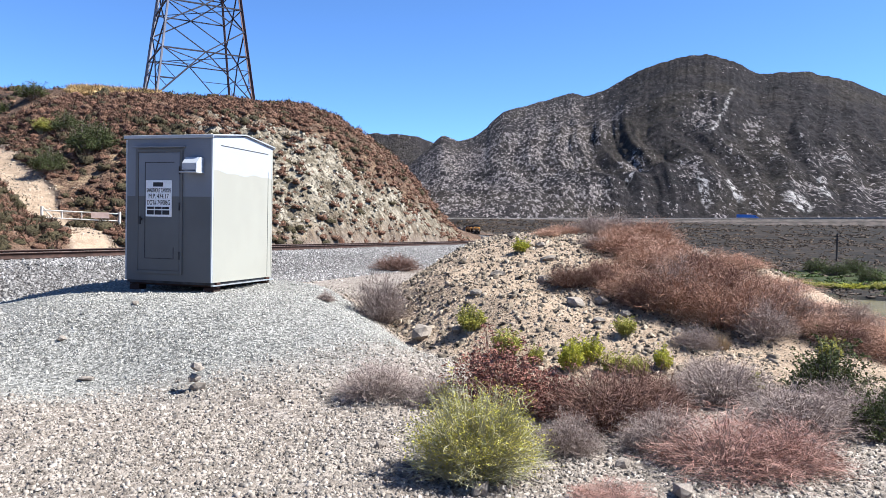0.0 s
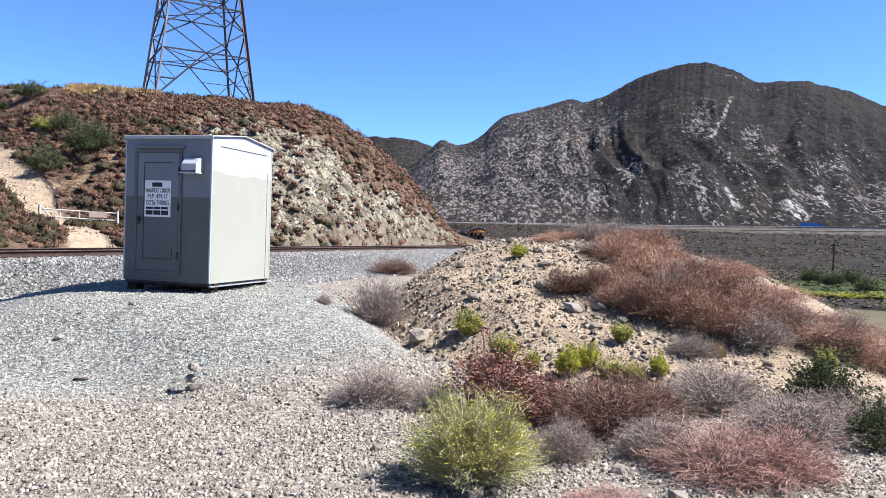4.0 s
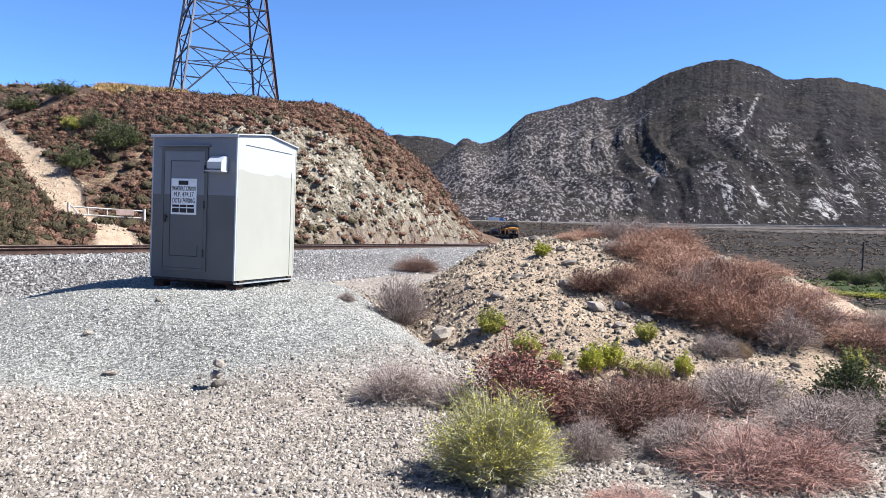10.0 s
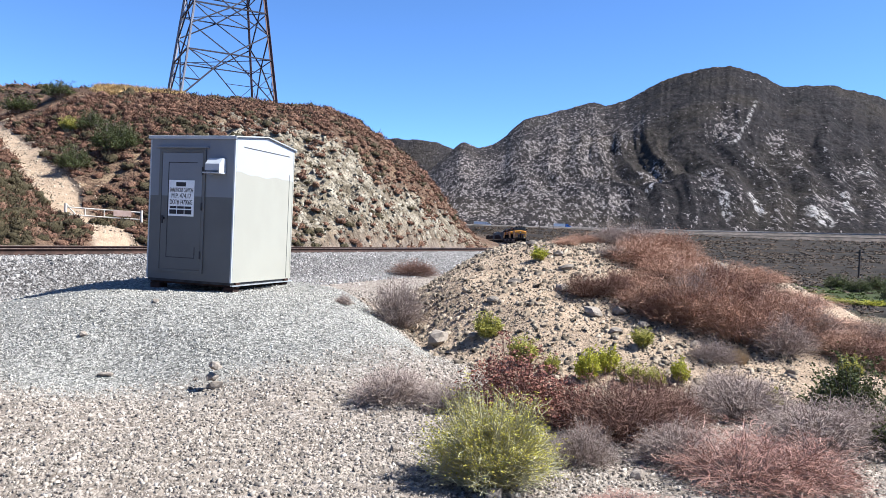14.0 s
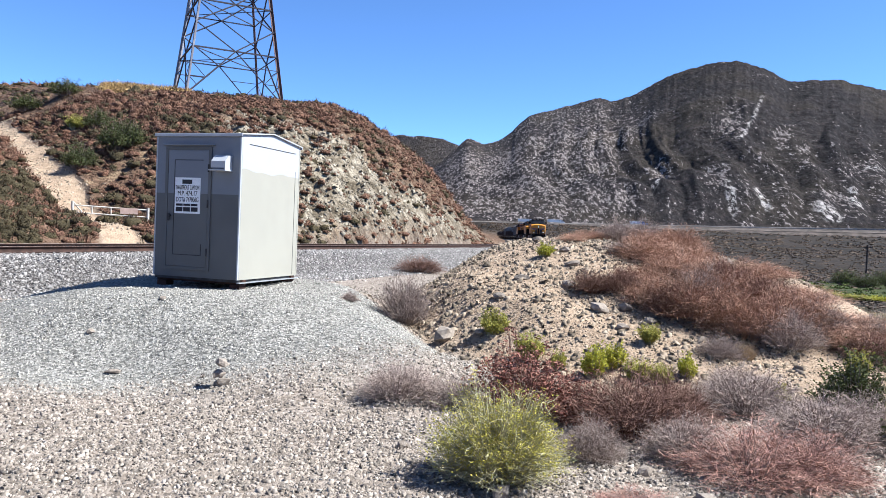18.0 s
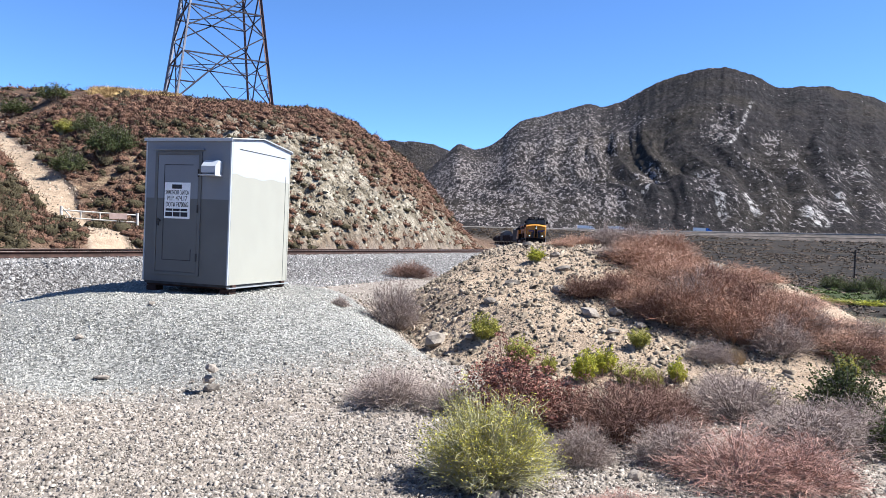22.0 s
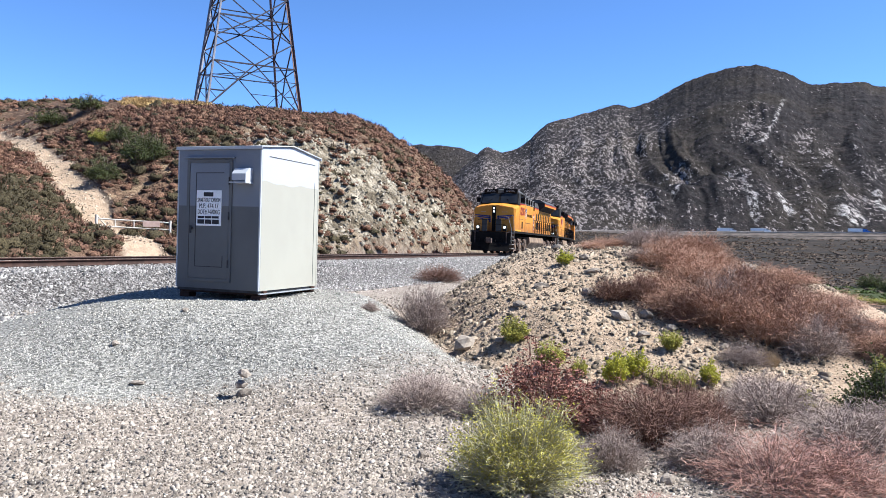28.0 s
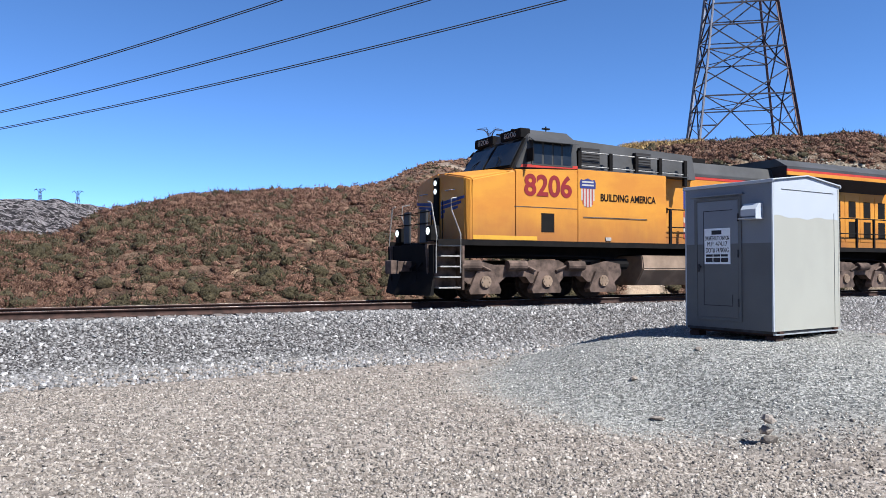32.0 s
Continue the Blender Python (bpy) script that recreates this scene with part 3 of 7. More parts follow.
def build_ground():
    rings = np.concatenate([0.35 * 1.0225 ** np.arange(0, 430), np.arange(34, 62, 0.55), np.arange(62, 100, 0.9)])
    rings = np.unique(np.round(rings[rings < 4400], 3))
    heads = np.concatenate([np.arange(-40, 82, 0.33), np.arange(82, 320, 3.5)])
    hh, rr = np.meshgrid(np.radians(heads), rings, indexing="ij")
    x, y = -np.sin(hh) * rr, np.cos(hh) * rr
    z, grey, sandy, rocky, brown, vale, lush = land(x, y)
    z = z + small_relief(x, y)
    nh, nr = hh.shape
    verts = np.stack([x, y, z], -1).reshape(-1, 3)
    i = np.arange(nh)[:, None] * nr + np.arange(nr - 1)[None]
    j = (np.arange(nh)[:, None] + 1) % nh * nr + np.arange(nr - 1)[None]
    faces = np.stack([i, i + 1, j + 1, j], -1).reshape(-1, 4)
    hub = len(verts)
    verts = np.concatenate([verts, [[0, 0, -0.1]]])
    first = np.arange(nh) * nr
    inner_ring = np.stack([first, np.roll(first, -1), np.roll(first, -1) * 0 + hub], -1)
    faces3 = np.concatenate([faces[:, :3], faces[:, [0, 2, 3]], inner_ring])
    me = mesh_from("ground", verts, faces3, GROUND, smooth=True)
    bed = step(4.9, 4.1, np.abs(off_track(x, y)) + 0.3 * vnoise(x, y, 12))
    for name, cols in (("zone_a", (grey, sandy, rocky)), ("zone_b", (brown, vale, lush)), ("zone_c", (bed, 0 * bed, 0 * bed))):
        a = me.attributes.new(name, "FLOAT_COLOR", "POINT")
        c = np.zeros((hub + 1, 4), np.float32)
        c[:, 3] = 1
        for k, v in enumerate(cols):
            c[:hub, k] = v.ravel()
        a.data.foreach_set("color", c.ravel())
    return tagged(new("ground", me), "pale gravel and sandy ground that rises to scrub hills", "ground", kind="structure")


ground = build_ground()


def height(x, y):
    return float(land(np.array([float(x)]), np.array([float(y)]), fine=False)[0])


def build_mountain(name, label, skyline, r0, r1, seed, rockiness, foot_z, lean=1.0, cover=MOUNTAIN):
    """A mountain side between two distances, whose crest follows a skyline of heading and elevation."""
    heads = np.arange(skyline[0][0], skyline[-1][0], 0.085 * lean)
    rs = np.linspace(0, 1, int(210 / lean))
    hh, uu = np.meshgrid(heads, rs, indexing="ij")
    crest_r = r1 * (1 + 0.06 * np.sin(hh * 0.23 + seed))
    rr = r0 + (crest_r - r0) * uu
    hr = np.radians(hh)
    x, y = -np.sin(hr) * rr, np.cos(hr) * rr
    el = curve_at(hh, skyline) + 0.2 * fbm(hh * 0.9, 0 * hh + seed, 6, seed + 31, 0.6)
    top = 1.63 + crest_r * np.tan(np.radians(el))
    base = foot_z
    body = base + (top - base) * (0.16 * uu + 0.84 * uu**1.15)
    span = np.sin(np.pi * np.clip(uu, 0, 1) ** 0.85) ** 0.7
    wob = fbm(x * 0.0022, y * 0.0022, 4, seed + 2)
    # spurs run down from the crest; side ribs join them like the bones of a fish
    phase = hh / 4.6 + 0.9 * wob + 0.45 * uu * np.sin(hh * 0.35 + seed)
    gul = 1 - 2 * np.abs(phase - np.floor(phase) - 0.5) * 2
    gul = 1 - np.abs(gul)
    off = np.abs(phase - np.floor(phase) - 0.5) * 2
    p2 = hh / 3.1 + 2.2 * wob + uu * 2.0 + off * 1.1
    rib = 1 - np.abs(2 * (p2 - np.floor(p2)) - 1) * 1.0
    p3 = hh / 1.2 + 3.5 * wob - uu * 2.0 + off * 1.6
    rill = 1 - np.abs(2 * (p3 - np.floor(p3)) - 1)
    calm = 0.35 + 0.65 * step(0.8, 0.4, uu + 0.25 * wob)
    much = step(-0.25, 0.3, fbm(x * 0.004, y * 0.004, 3, seed + 13))
    rough = calm * 0.034 * (gul - 0.5) + calm * 0.016 * much * (rib - 0.5) + calm * (0.004 + 0.008 * much) * (rill - 0.5) + calm * 0.075 * fbm(x * 0.005, y * 0.005, 6, seed + 9, 0.55)
    z = body + span * (top - base) * rough + span * 5 * fbm(x * 0.03, y * 0.03, 4, seed + 19)
    z = np.where(uu < 1, np.minimum(z, 1.63 + rr * np.tan(np.radians(el)) * (0.9 + 0.09 * uu)), top)
    z = np.maximum(z, base - 4)
    nh, nr = hh.shape
    # the far side falls away
    back = np.stack([x[:, -1] * 1.25, y[:, -1] * 1.25, z[:, -1] * 0.3 - 20], -1)
    verts = np.concatenate([np.stack([x, y, z], -1).reshape(-1, 3), back])
    i = np.arange(nh - 1)[:, None] * nr + np.arange(nr - 1)[None]
    faces = np.stack([i, i + 1, i + nr + 1, i + nr], -1).reshape(-1, 4)
    e = np.arange(nh - 1) * nr + nr - 1
    k = nh * nr + np.arange(nh - 1)
    faces = np.concatenate([faces, np.stack([e, k, k + 1, e + nr], -1)])
    me = mesh_from(name, verts, faces, cover, smooth=True)
    rock = rockiness(hh, uu, x, y, gul)
    a = me.attributes.new("rockiness", "FLOAT_COLOR", "POINT")
    c = np.zeros((len(verts), 4), np.float32)
    c[: nh * nr, 0], c[: nh * nr, 1] = rock[0].ravel(), rock[1].ravel()
    c[:, 3] = 1
    a.data.foreach_set("color", c.ravel())
    return tagged(new(name, me), label, "mountain", kind="structure")


def main_rock(h, u, x, y, gul):
    """Rocky ground, and bare white scars, by heading and by the share of the way up."""
    n = fbm(x * 0.004, y * 0.004, 4, 5)
    m = fbm(x * 0.012, y * 0.012, 4, 6)
    left = step(-11.6, -9.4, h + 2.2 * n + 1.8 * u) * (0.85 - 0.35 * step(0.55, 0.95, u))
    low = step(0.36, 0.16, u + 0.3 * n - 0.1 * step(-13, -20, h)) * (0.24 + 0.38 * gul)
    patch = 0.0 * h
    for ph, pu, wh, wu in ((-18.0, 0.53, 1.3, 0.13), (-21.6, 0.5, 0.9, 0.11), (-26.6, 0.36, 1.7, 0.08), (-13.2, 0.3, 1.2, 0.09), (-16.4, 0.24, 1.3, 0.1), (-25.0, 0.16, 2.2, 0.09), (-23.0, 0.43, 0.8, 0.06), (-30.0, 0.2, 2.0, 0.12)):
        patch = np.maximum(patch, 0.95 * np.exp(-(((h - ph + 1.2 * n) / wh) ** 2) - ((u - pu) / wu) ** 2))
    rocky = np.maximum(np.maximum(left, low), patch) + 0.35 * m
    chute = step(0.17, 0.05, np.abs(h + 19.4 + (u - 0.68) * 4.5 + 0.25 * m)) * step(0.4, 0.46, u) * step(0.8, 0.7, u)
    scar = 0.0 * h
    for sh, su, wh, wu, lean in ((-14.9, 0.27, 0.28, 0.03, 0.0), (-12.7, 0.2, 0.55, 0.05, -7.0), (-16.1, 0.29, 0.3, 0.04, 6.0), (-26.6, 0.345, 0.9, 0.022, -9.0), (-24.2, 0.075, 1.1, 0.05, 8.0), (-25.6, 0.16, 0.5, 0.06, 4.0), (-17.8, 0.13, 0.4, 0.08, 3.0), (-19.9, 0.14, 0.35, 0.07, 5.0)):
        scar = np.maximum(scar, np.exp(-(((h - sh - lean * (u - su) * 1.6) / wh) ** 2) - ((u - su) / wu) ** 2))
    scar = step(0.4, 0.8, scar + 0.5 * m) * step(0.05, 0.2, scar)
    return np.clip(rocky, 0, 1), np.clip(0.8 * chute + 0.9 * scar, 0, 1)


SKY_MAIN = [(-50, 5.6), (-40, 6.8), (-34, 7.9), (-29.4, 9.25), (-26, 10.55), (-23.2, 11.25), (-21.2, 11.25), (-19.3, 12.15), (-17, 12.65), (-15.3, 12.45), (-12.5, 11.45), (-9.6, 10.0), (-8.0, 10.15), (-6.0, 9.65), (-3.0, 8.7),
            (-0.7, 6.9), (0.6, 6.6), (1.6, 6.8), (3.0, 5.6), (4.5, 4.2), (7, 2.5), (12, 1.5)]
SKY_BACK = [(-14, 4.0), (-4, 5.8), (1.0, 6.0), (3.5, 6.75), (5.5, 7.0), (7.5, 6.9), (9.5, 6.4), (14, 5.5), (30, 4.0)]
mountain = build_mountain("mountain", "dark scrub-covered mountain with pale rock scars", SKY_MAIN, 900, 1750, 3, main_rock, 14.0)
far_ridge = build_mountain("far_mountain", "hazy scrub-covered ridge beyond the pass", SKY_BACK, 2300, 3000, 23, lambda h, u, x, y, g: (0 * h + 0.3, 0 * h), 20.0, 2.2)
SKY_WEST = [(58, 2.0), (62, 3.2), (65, 4.0), (68, 4.45), (72, 4.5), (78, 4.2), (86, 3.8), (100, 3.0)]
west_ridge = build_mountain("pale_hill", "distant pale rocky hill", SKY_WEST, 700, 1100, 33, lambda h, u, x, y, g: (0 * h + 1.0, 0 * h + 0.1), 10.0, 2.2, PALE_HILL)

# ---- pond, highway and poles in the valley ----
def water_material():
    m, n, l, b = nodes_of("pond_water")
    l.new(ramp(n, l, grain(n, l, 0.06, 4), [(0.35, (0.1, 0.085, 0.035)), (0.65, (0.17, 0.14, 0.06))]), b.inputs["Base Color"])
    b.inputs["Roughness"].default_value = 0.22
    b.inputs["Specular IOR Level"].default_value = 0.12
    bumped(n, l, b, grain(n, l, 1.5, 3), 0.3, 0.05)
    return m


def sweep(name, mat, profile, heads, parent, mid=790.0, label=""):
    """A strip along the highway's arc, from pairs of distance and height beside the carriageway."""
    h = np.radians(heads)[:, None]
    p = np.array(profile)
    r = p[None, :, 0] + 0 * h
    z = highway_z(heads)[:, None] + p[None, :, 1]
    verts = np.stack([-np.sin(h) * r, np.cos(h) * r, z], -1).reshape(-1, 3)
    n, k = len(heads), len(p)
    i = np.arange(n - 1)[:, None] * k + np.arange(k - 1)[None]
    return again(name, mesh_from(name, verts, np.stack([i, i + 1, i + k + 1, i + k], -1).reshape(-1, 4), mat), parent, Matrix.Identity(4), label)


def highway_z(head):
    return 1.63 + 790 * np.tan(np.radians(0.64 - 0.0178 * np.asarray(head, float)))


PALE_CONCRETE = worn("pale_concrete_barrier", (0.26, 0.235, 0.215), (0.15, 0.135, 0.12), 0.4, 0.9, fine=2)
OLD_ASPHALT = worn("sun_bleached_asphalt", (0.13, 0.125, 0.12), (0.08, 0.078, 0.075), 0.3, 0.95, fine=3)
BARE_FILL = worn("rocky_brown_fill", (0.1, 0.08, 0.07), (0.03, 0.026, 0.022), 0.18, 1.0, fine=0.9)
TRACK_DIRT = worn("pale_dirt_track", (0.22, 0.185, 0.16), (0.09, 0.072, 0.06), 0.12, 1.0, fine=1.5)


def highway():
    t = thing("highway", Matrix.Identity(4), "distant two-level highway with pale barriers along the mountain's foot", "road")
    heads = np.arange(9.0, -66.0, -0.5)
    sweep("embankment", BARE_FILL, [(735, -14), (760, -6.6), (766, -3.5), (772, -3.5), (784, -0.6), (785, 0.0)], heads, t)
    sweep("frontage_track", TRACK_DIRT, [(765.5, -3.3), (766, -2.6), (768, -2.6), (771, -3.3)], heads, t, label="pale dirt track below the highway")
    sweep("barrier", PALE_CONCRETE, [(784.6, -0.6), (784.8, 0.9), (785.4, 0.9), (785.6, -0.1)], heads, t, label="pale concrete barrier")
    sweep("carriageway", OLD_ASPHALT, [(785, 0.02), (812, 0.3)], heads, t)
    sweep("barrier", PALE_CONCRETE, [(811.6, 0.0), (811.8, 0.9), (812.4, 0.9), (812.6, 0.1)], heads, t, label="pale concrete barrier")
    sweep("verge", BARE_FILL, [(812, 0.28), (830, 1.5), (905, -3)], heads, t)
    return tagged(t, "distant two-level highway with pale barriers along the mountain's foot", "road", kind="structure")


highway()


def pond():
    h = np.radians(np.linspace(-22, -64, 60))
    r = np.array([112.0, 127, 142, 157, 173])
    hh, rr = np.meshgrid(h, r, indexing="ij")
    verts = np.stack([-np.sin(hh) * rr, np.cos(hh) * rr, 0 * rr - 10.75], -1).reshape(-1, 3)
    i = np.arange(59)[:, None] * 5 + np.arange(4)[None]
    ob = new("water", mesh_from("water", verts, np.stack([i, i + 1, i + 6, i + 5], -1).reshape(-1, 4), water_material()))
    return tagged(ob, "murky olive pond on the valley floor", "pond", kind="structure")


pond()
POLE_WOOD = worn("dark_pole_wood", (0.06, 0.05, 0.042), (0.035, 0.03, 0.026), 2, 0.9)


def utility_pole(head, dist, tall):
    h = radians(head)
    x, y = -math.sin(h) * dist, math.cos(h) * dist
    t = thing("utility_pole", pose(x, y, height(x, y), 0, 0, head + 12), "dark wooden utility pole standing in the valley", "utility pole", "utility poles")
    part("pole", rod(fresh(), (0, 0, -1), (0, 0, tall), 0.32, 8), POLE_WOOD, t)
    part("crossarm", box(fresh(), -1.6, 1.6, -0.12, 0.12, tall - 1.3, tall - 1.0, 0.02), POLE_WOOD, t)
    for k in (-1.4, 0.0, 1.4):
        part("insulator", rod(fresh(), (k, 0, tall - 1.0), (k, 0, tall - 0.6), 0.1, 6), PALE_CONCRETE, t)


for row in ((-4.58, 600, 12.5), (-26.58, 340, 11), (-12.0, 640, 12)):
    utility_pole(*row)
TRUCK_BLUE = worn("blue_lorry_paint", (0.05, 0.16, 0.5), (0.04, 0.12, 0.4), 1, 0.5, bump=0)
TRUCK_WHITE = worn("white_lorry_paint", (0.75, 0.75, 0.76), (0.62, 0.62, 0.63), 1, 0.5, bump=0)
LORRY_BLACK = worn("lorry_tyre", (0.02, 0.02, 0.02), (0.012, 0.012, 0.012), 3, 0.9)
LORRY_GLASS = worn("lorry_glass", (0.02, 0.025, 0.03), (0.015, 0.02, 0.025), 3, 0.1, bump=0)


def lorry(paint, box_paint, label, length):
    t = thing("semi_truck", Matrix.Identity(4), label, "truck", "trucks on the highway")
    part("trailer", box(fresh(), -length, -1.0, -1.3, 1.3, 1.2, 4.1, 0.05), box_paint, t)
    prof = [(-0.6, 0.7), (5.2, 0.7), (5.2, 1.9), (3.4, 2.2), (2.9, 3.3), (1.2, 3.9), (-0.6, 3.9)]
    part("cab", prism(fresh(), prof, "y", -1.2, 1.2), paint, t)
    for s in (-1, 1):
        part("side_window", box(fresh(), 1.5, 2.7, s * 1.2 - 0.03, s * 1.2 + 0.03, 2.3, 3.1, 0.01), LORRY_GLASS, t)
    for x in (4.2, 0.0, -1.6, 1.2 - length, 2.4 - length):
        for s in (-1, 1):
            part("wheel", rod(fresh(), (x, s * 0.95, 0.5), (x, s * 1.25, 0.5), 0.5, 12), LORRY_BLACK, t)
    return t


def lorry_pose(head):
    h = radians(head)
    return pose(-math.sin(h) * 795, math.cos(h) * 795, float(highway_z(head)) + 0.1, 0, 0, head)


LORRIES = [(lorry(TRUCK_BLUE, TRUCK_BLUE, "long blue semi truck driving along the highway", 15.0), -21.2, 1.08, 0),
           (lorry(TRUCK_WHITE, TRUCK_WHITE, "white semi truck driving along the highway", 13.0), -16.45, 1.3, 28),
           (lorry(TRUCK_WHITE, TRUCK_WHITE, "white semi truck driving along the highway", 13.0), -18.7, 1.3, 28),
           (lorry(TRUCK_BLUE, TRUCK_WHITE, "semi truck with a white trailer on the highway", 13.0), -24.8, 1.3, 28)]


def drive_lorries():
    for ob, head, rate, at in LORRIES:
        walk(ob, [(t, lorry_pose(max(-64.0, head - rate * (t - at)))) for t in range(0, 33, 4)])

# ---- railway track ----
_ys = np.concatenate([np.arange(-120, -12, 3.0), np.arange(-12, 70, 1.0), np.arange(70, 900, 4.0)])
_arc = np.concatenate([[0], np.cumsum(np.hypot(np.diff(track_x(_ys)), np.diff(_ys)))])


def on_track(s):
    """The point of the track's middle at an arc length, with its heading as a unit way (towards the far end)."""
    y = float(np.interp(s, _arc, _ys))
    x, g = float(track_x(np.array([y]))[0]), float(track_slope(np.array([y]))[0])
    return Vector((x, y, RAIL_Z + float(grade(y)))), Vector((g, 1, 0)).normalized()


def arc_of(y):
    return float(np.interp(y, _ys, _arc))


track = thing("railway_track", pose(0, 0, 0), "single track of rusty rails on dark ties in grey ballast", "railway track", kind="structure")


def sweep(name, outline, mat, offset):
    pts = [on_track(s) for s in np.concatenate([np.arange(0, arc_of(90), 1.5), np.arange(arc_of(90), arc_of(700), 6.0)])]
    verts, faces, n = [], [], len(outline)
    for p, w in pts:
        side = Vector((w.y, -w.x, 0))
        for u, v in outline:
            verts.append(p + side * (offset + u) + Vector((0, 0, v)))
    for k in range(len(pts) - 1):
        for j in range(n):
            faces.append((k * n + j, k * n + (j + 1) % n, (k + 1) * n + (j + 1) % n, (k + 1) * n + j))
    me = mesh_from(name, verts, faces, mat)
    ob = new(name, me)
    ob.parent = track
    return ob


RAIL_SHAPE = [(-0.075, -0.17), (0.075, -0.17), (0.07, -0.155), (0.012, -0.135), (0.012, -0.045), (0.037, -0.035), (0.037, -0.004), (-0.037, -0.004), (-0.037, -0.035), (-0.012, -0.045), (-0.012, -0.135), (-0.07, -0.155)]
for side in (-0.755, 0.755):
    rail = sweep("rail", RAIL_SHAPE, RUST, side)
    cap = sweep("railhead", [(-0.03, -0.004), (0.03, -0.004), (0.03, 0.0), (-0.03, 0.0)], RAIL_TOP, side)
bm = box(fresh(), -1.3, 1.3, -0.115, 0.115, -0.36, -0.172, 0.012)
for e in (-0.755, 0.755):
    box(bm, e - 0.17, e + 0.17, -0.09, 0.09, -0.1721, -0.16)
tie_mesh = part("tie", bm, TIE, track)
first = True
s_tie, loose = arc_of(-14), []
while s_tie < arc_of(330):
    p, w = on_track(s_tie)
    m = Matrix.Translation(p + Vector((0, 0, random.uniform(-0.012, 0.008)))) @ pose(0, 0, 0, 0, 0, math.degrees(math.atan2(-w.x, w.y)) + random.uniform(-0.8, 0.8))
    if first:
        tie_mesh.matrix_basis, first = m, False
    elif s_tie < arc_of(62):
        again("tie", tie_mesh.data, track, m)
    else:
        loose.append(m)
    s_tie += 0.53
bm = fresh()
box(bm, -1.3, 1.3, -0.115, 0.115, -0.36, -0.172)
base_co = np.array([v.co[:] for v in bm.verts])
base_f = np.array([[v.index for v in f.verts] for f in bm.faces]) if not bm.verts.index_update() else None
bm.free()
vs = np.concatenate([base_co @ np.array(m.to_3x3()).T + np.array(m.translation) for m in loose])
fs = np.concatenate([base_f + 8 * k for k in range(len(loose))])
far_ties = new("tie_row", mesh_from("tie_row", vs, fs, TIE))
far_ties.parent = track
tagged(far_ties, kind="stuff")

# ---- signal shed ----
SHED_W, SHED_D, SHED_H, SHED_YAW = 1.55, 1.78, 2.34, -15.3
SHED_CORNER = (-3.645, 10.965)


def text_mesh(words, size, material, width=None, thick=0.002, bold=0.0):
    cu = bpy.data.curves.new("letters", "FONT")
    cu.body, cu.size, cu.align_x, cu.extrude, cu.offset = words, size, "CENTER", thick, bold
    ob = bpy.data.objects.new("letters", cu)
    scene.collection.objects.link(ob)
    me = bpy.data.meshes.new_from_object(ob.evaluated_get(bpy.context.evaluated_depsgraph_get()))
    bpy.data.objects.remove(ob)
    co = np.empty(len(me.vertices) * 3, np.float32)
    me.vertices.foreach_get("co", co)
    co = co.reshape(-1, 3)
    if width:
        co[:, 0] *= width / max(1e-6, np.ptp(co[:, 0]))
    me.vertices.foreach_set("co", co.ravel())
    me.materials.clear()
    me.materials.append(material)
    me.update()
    return me


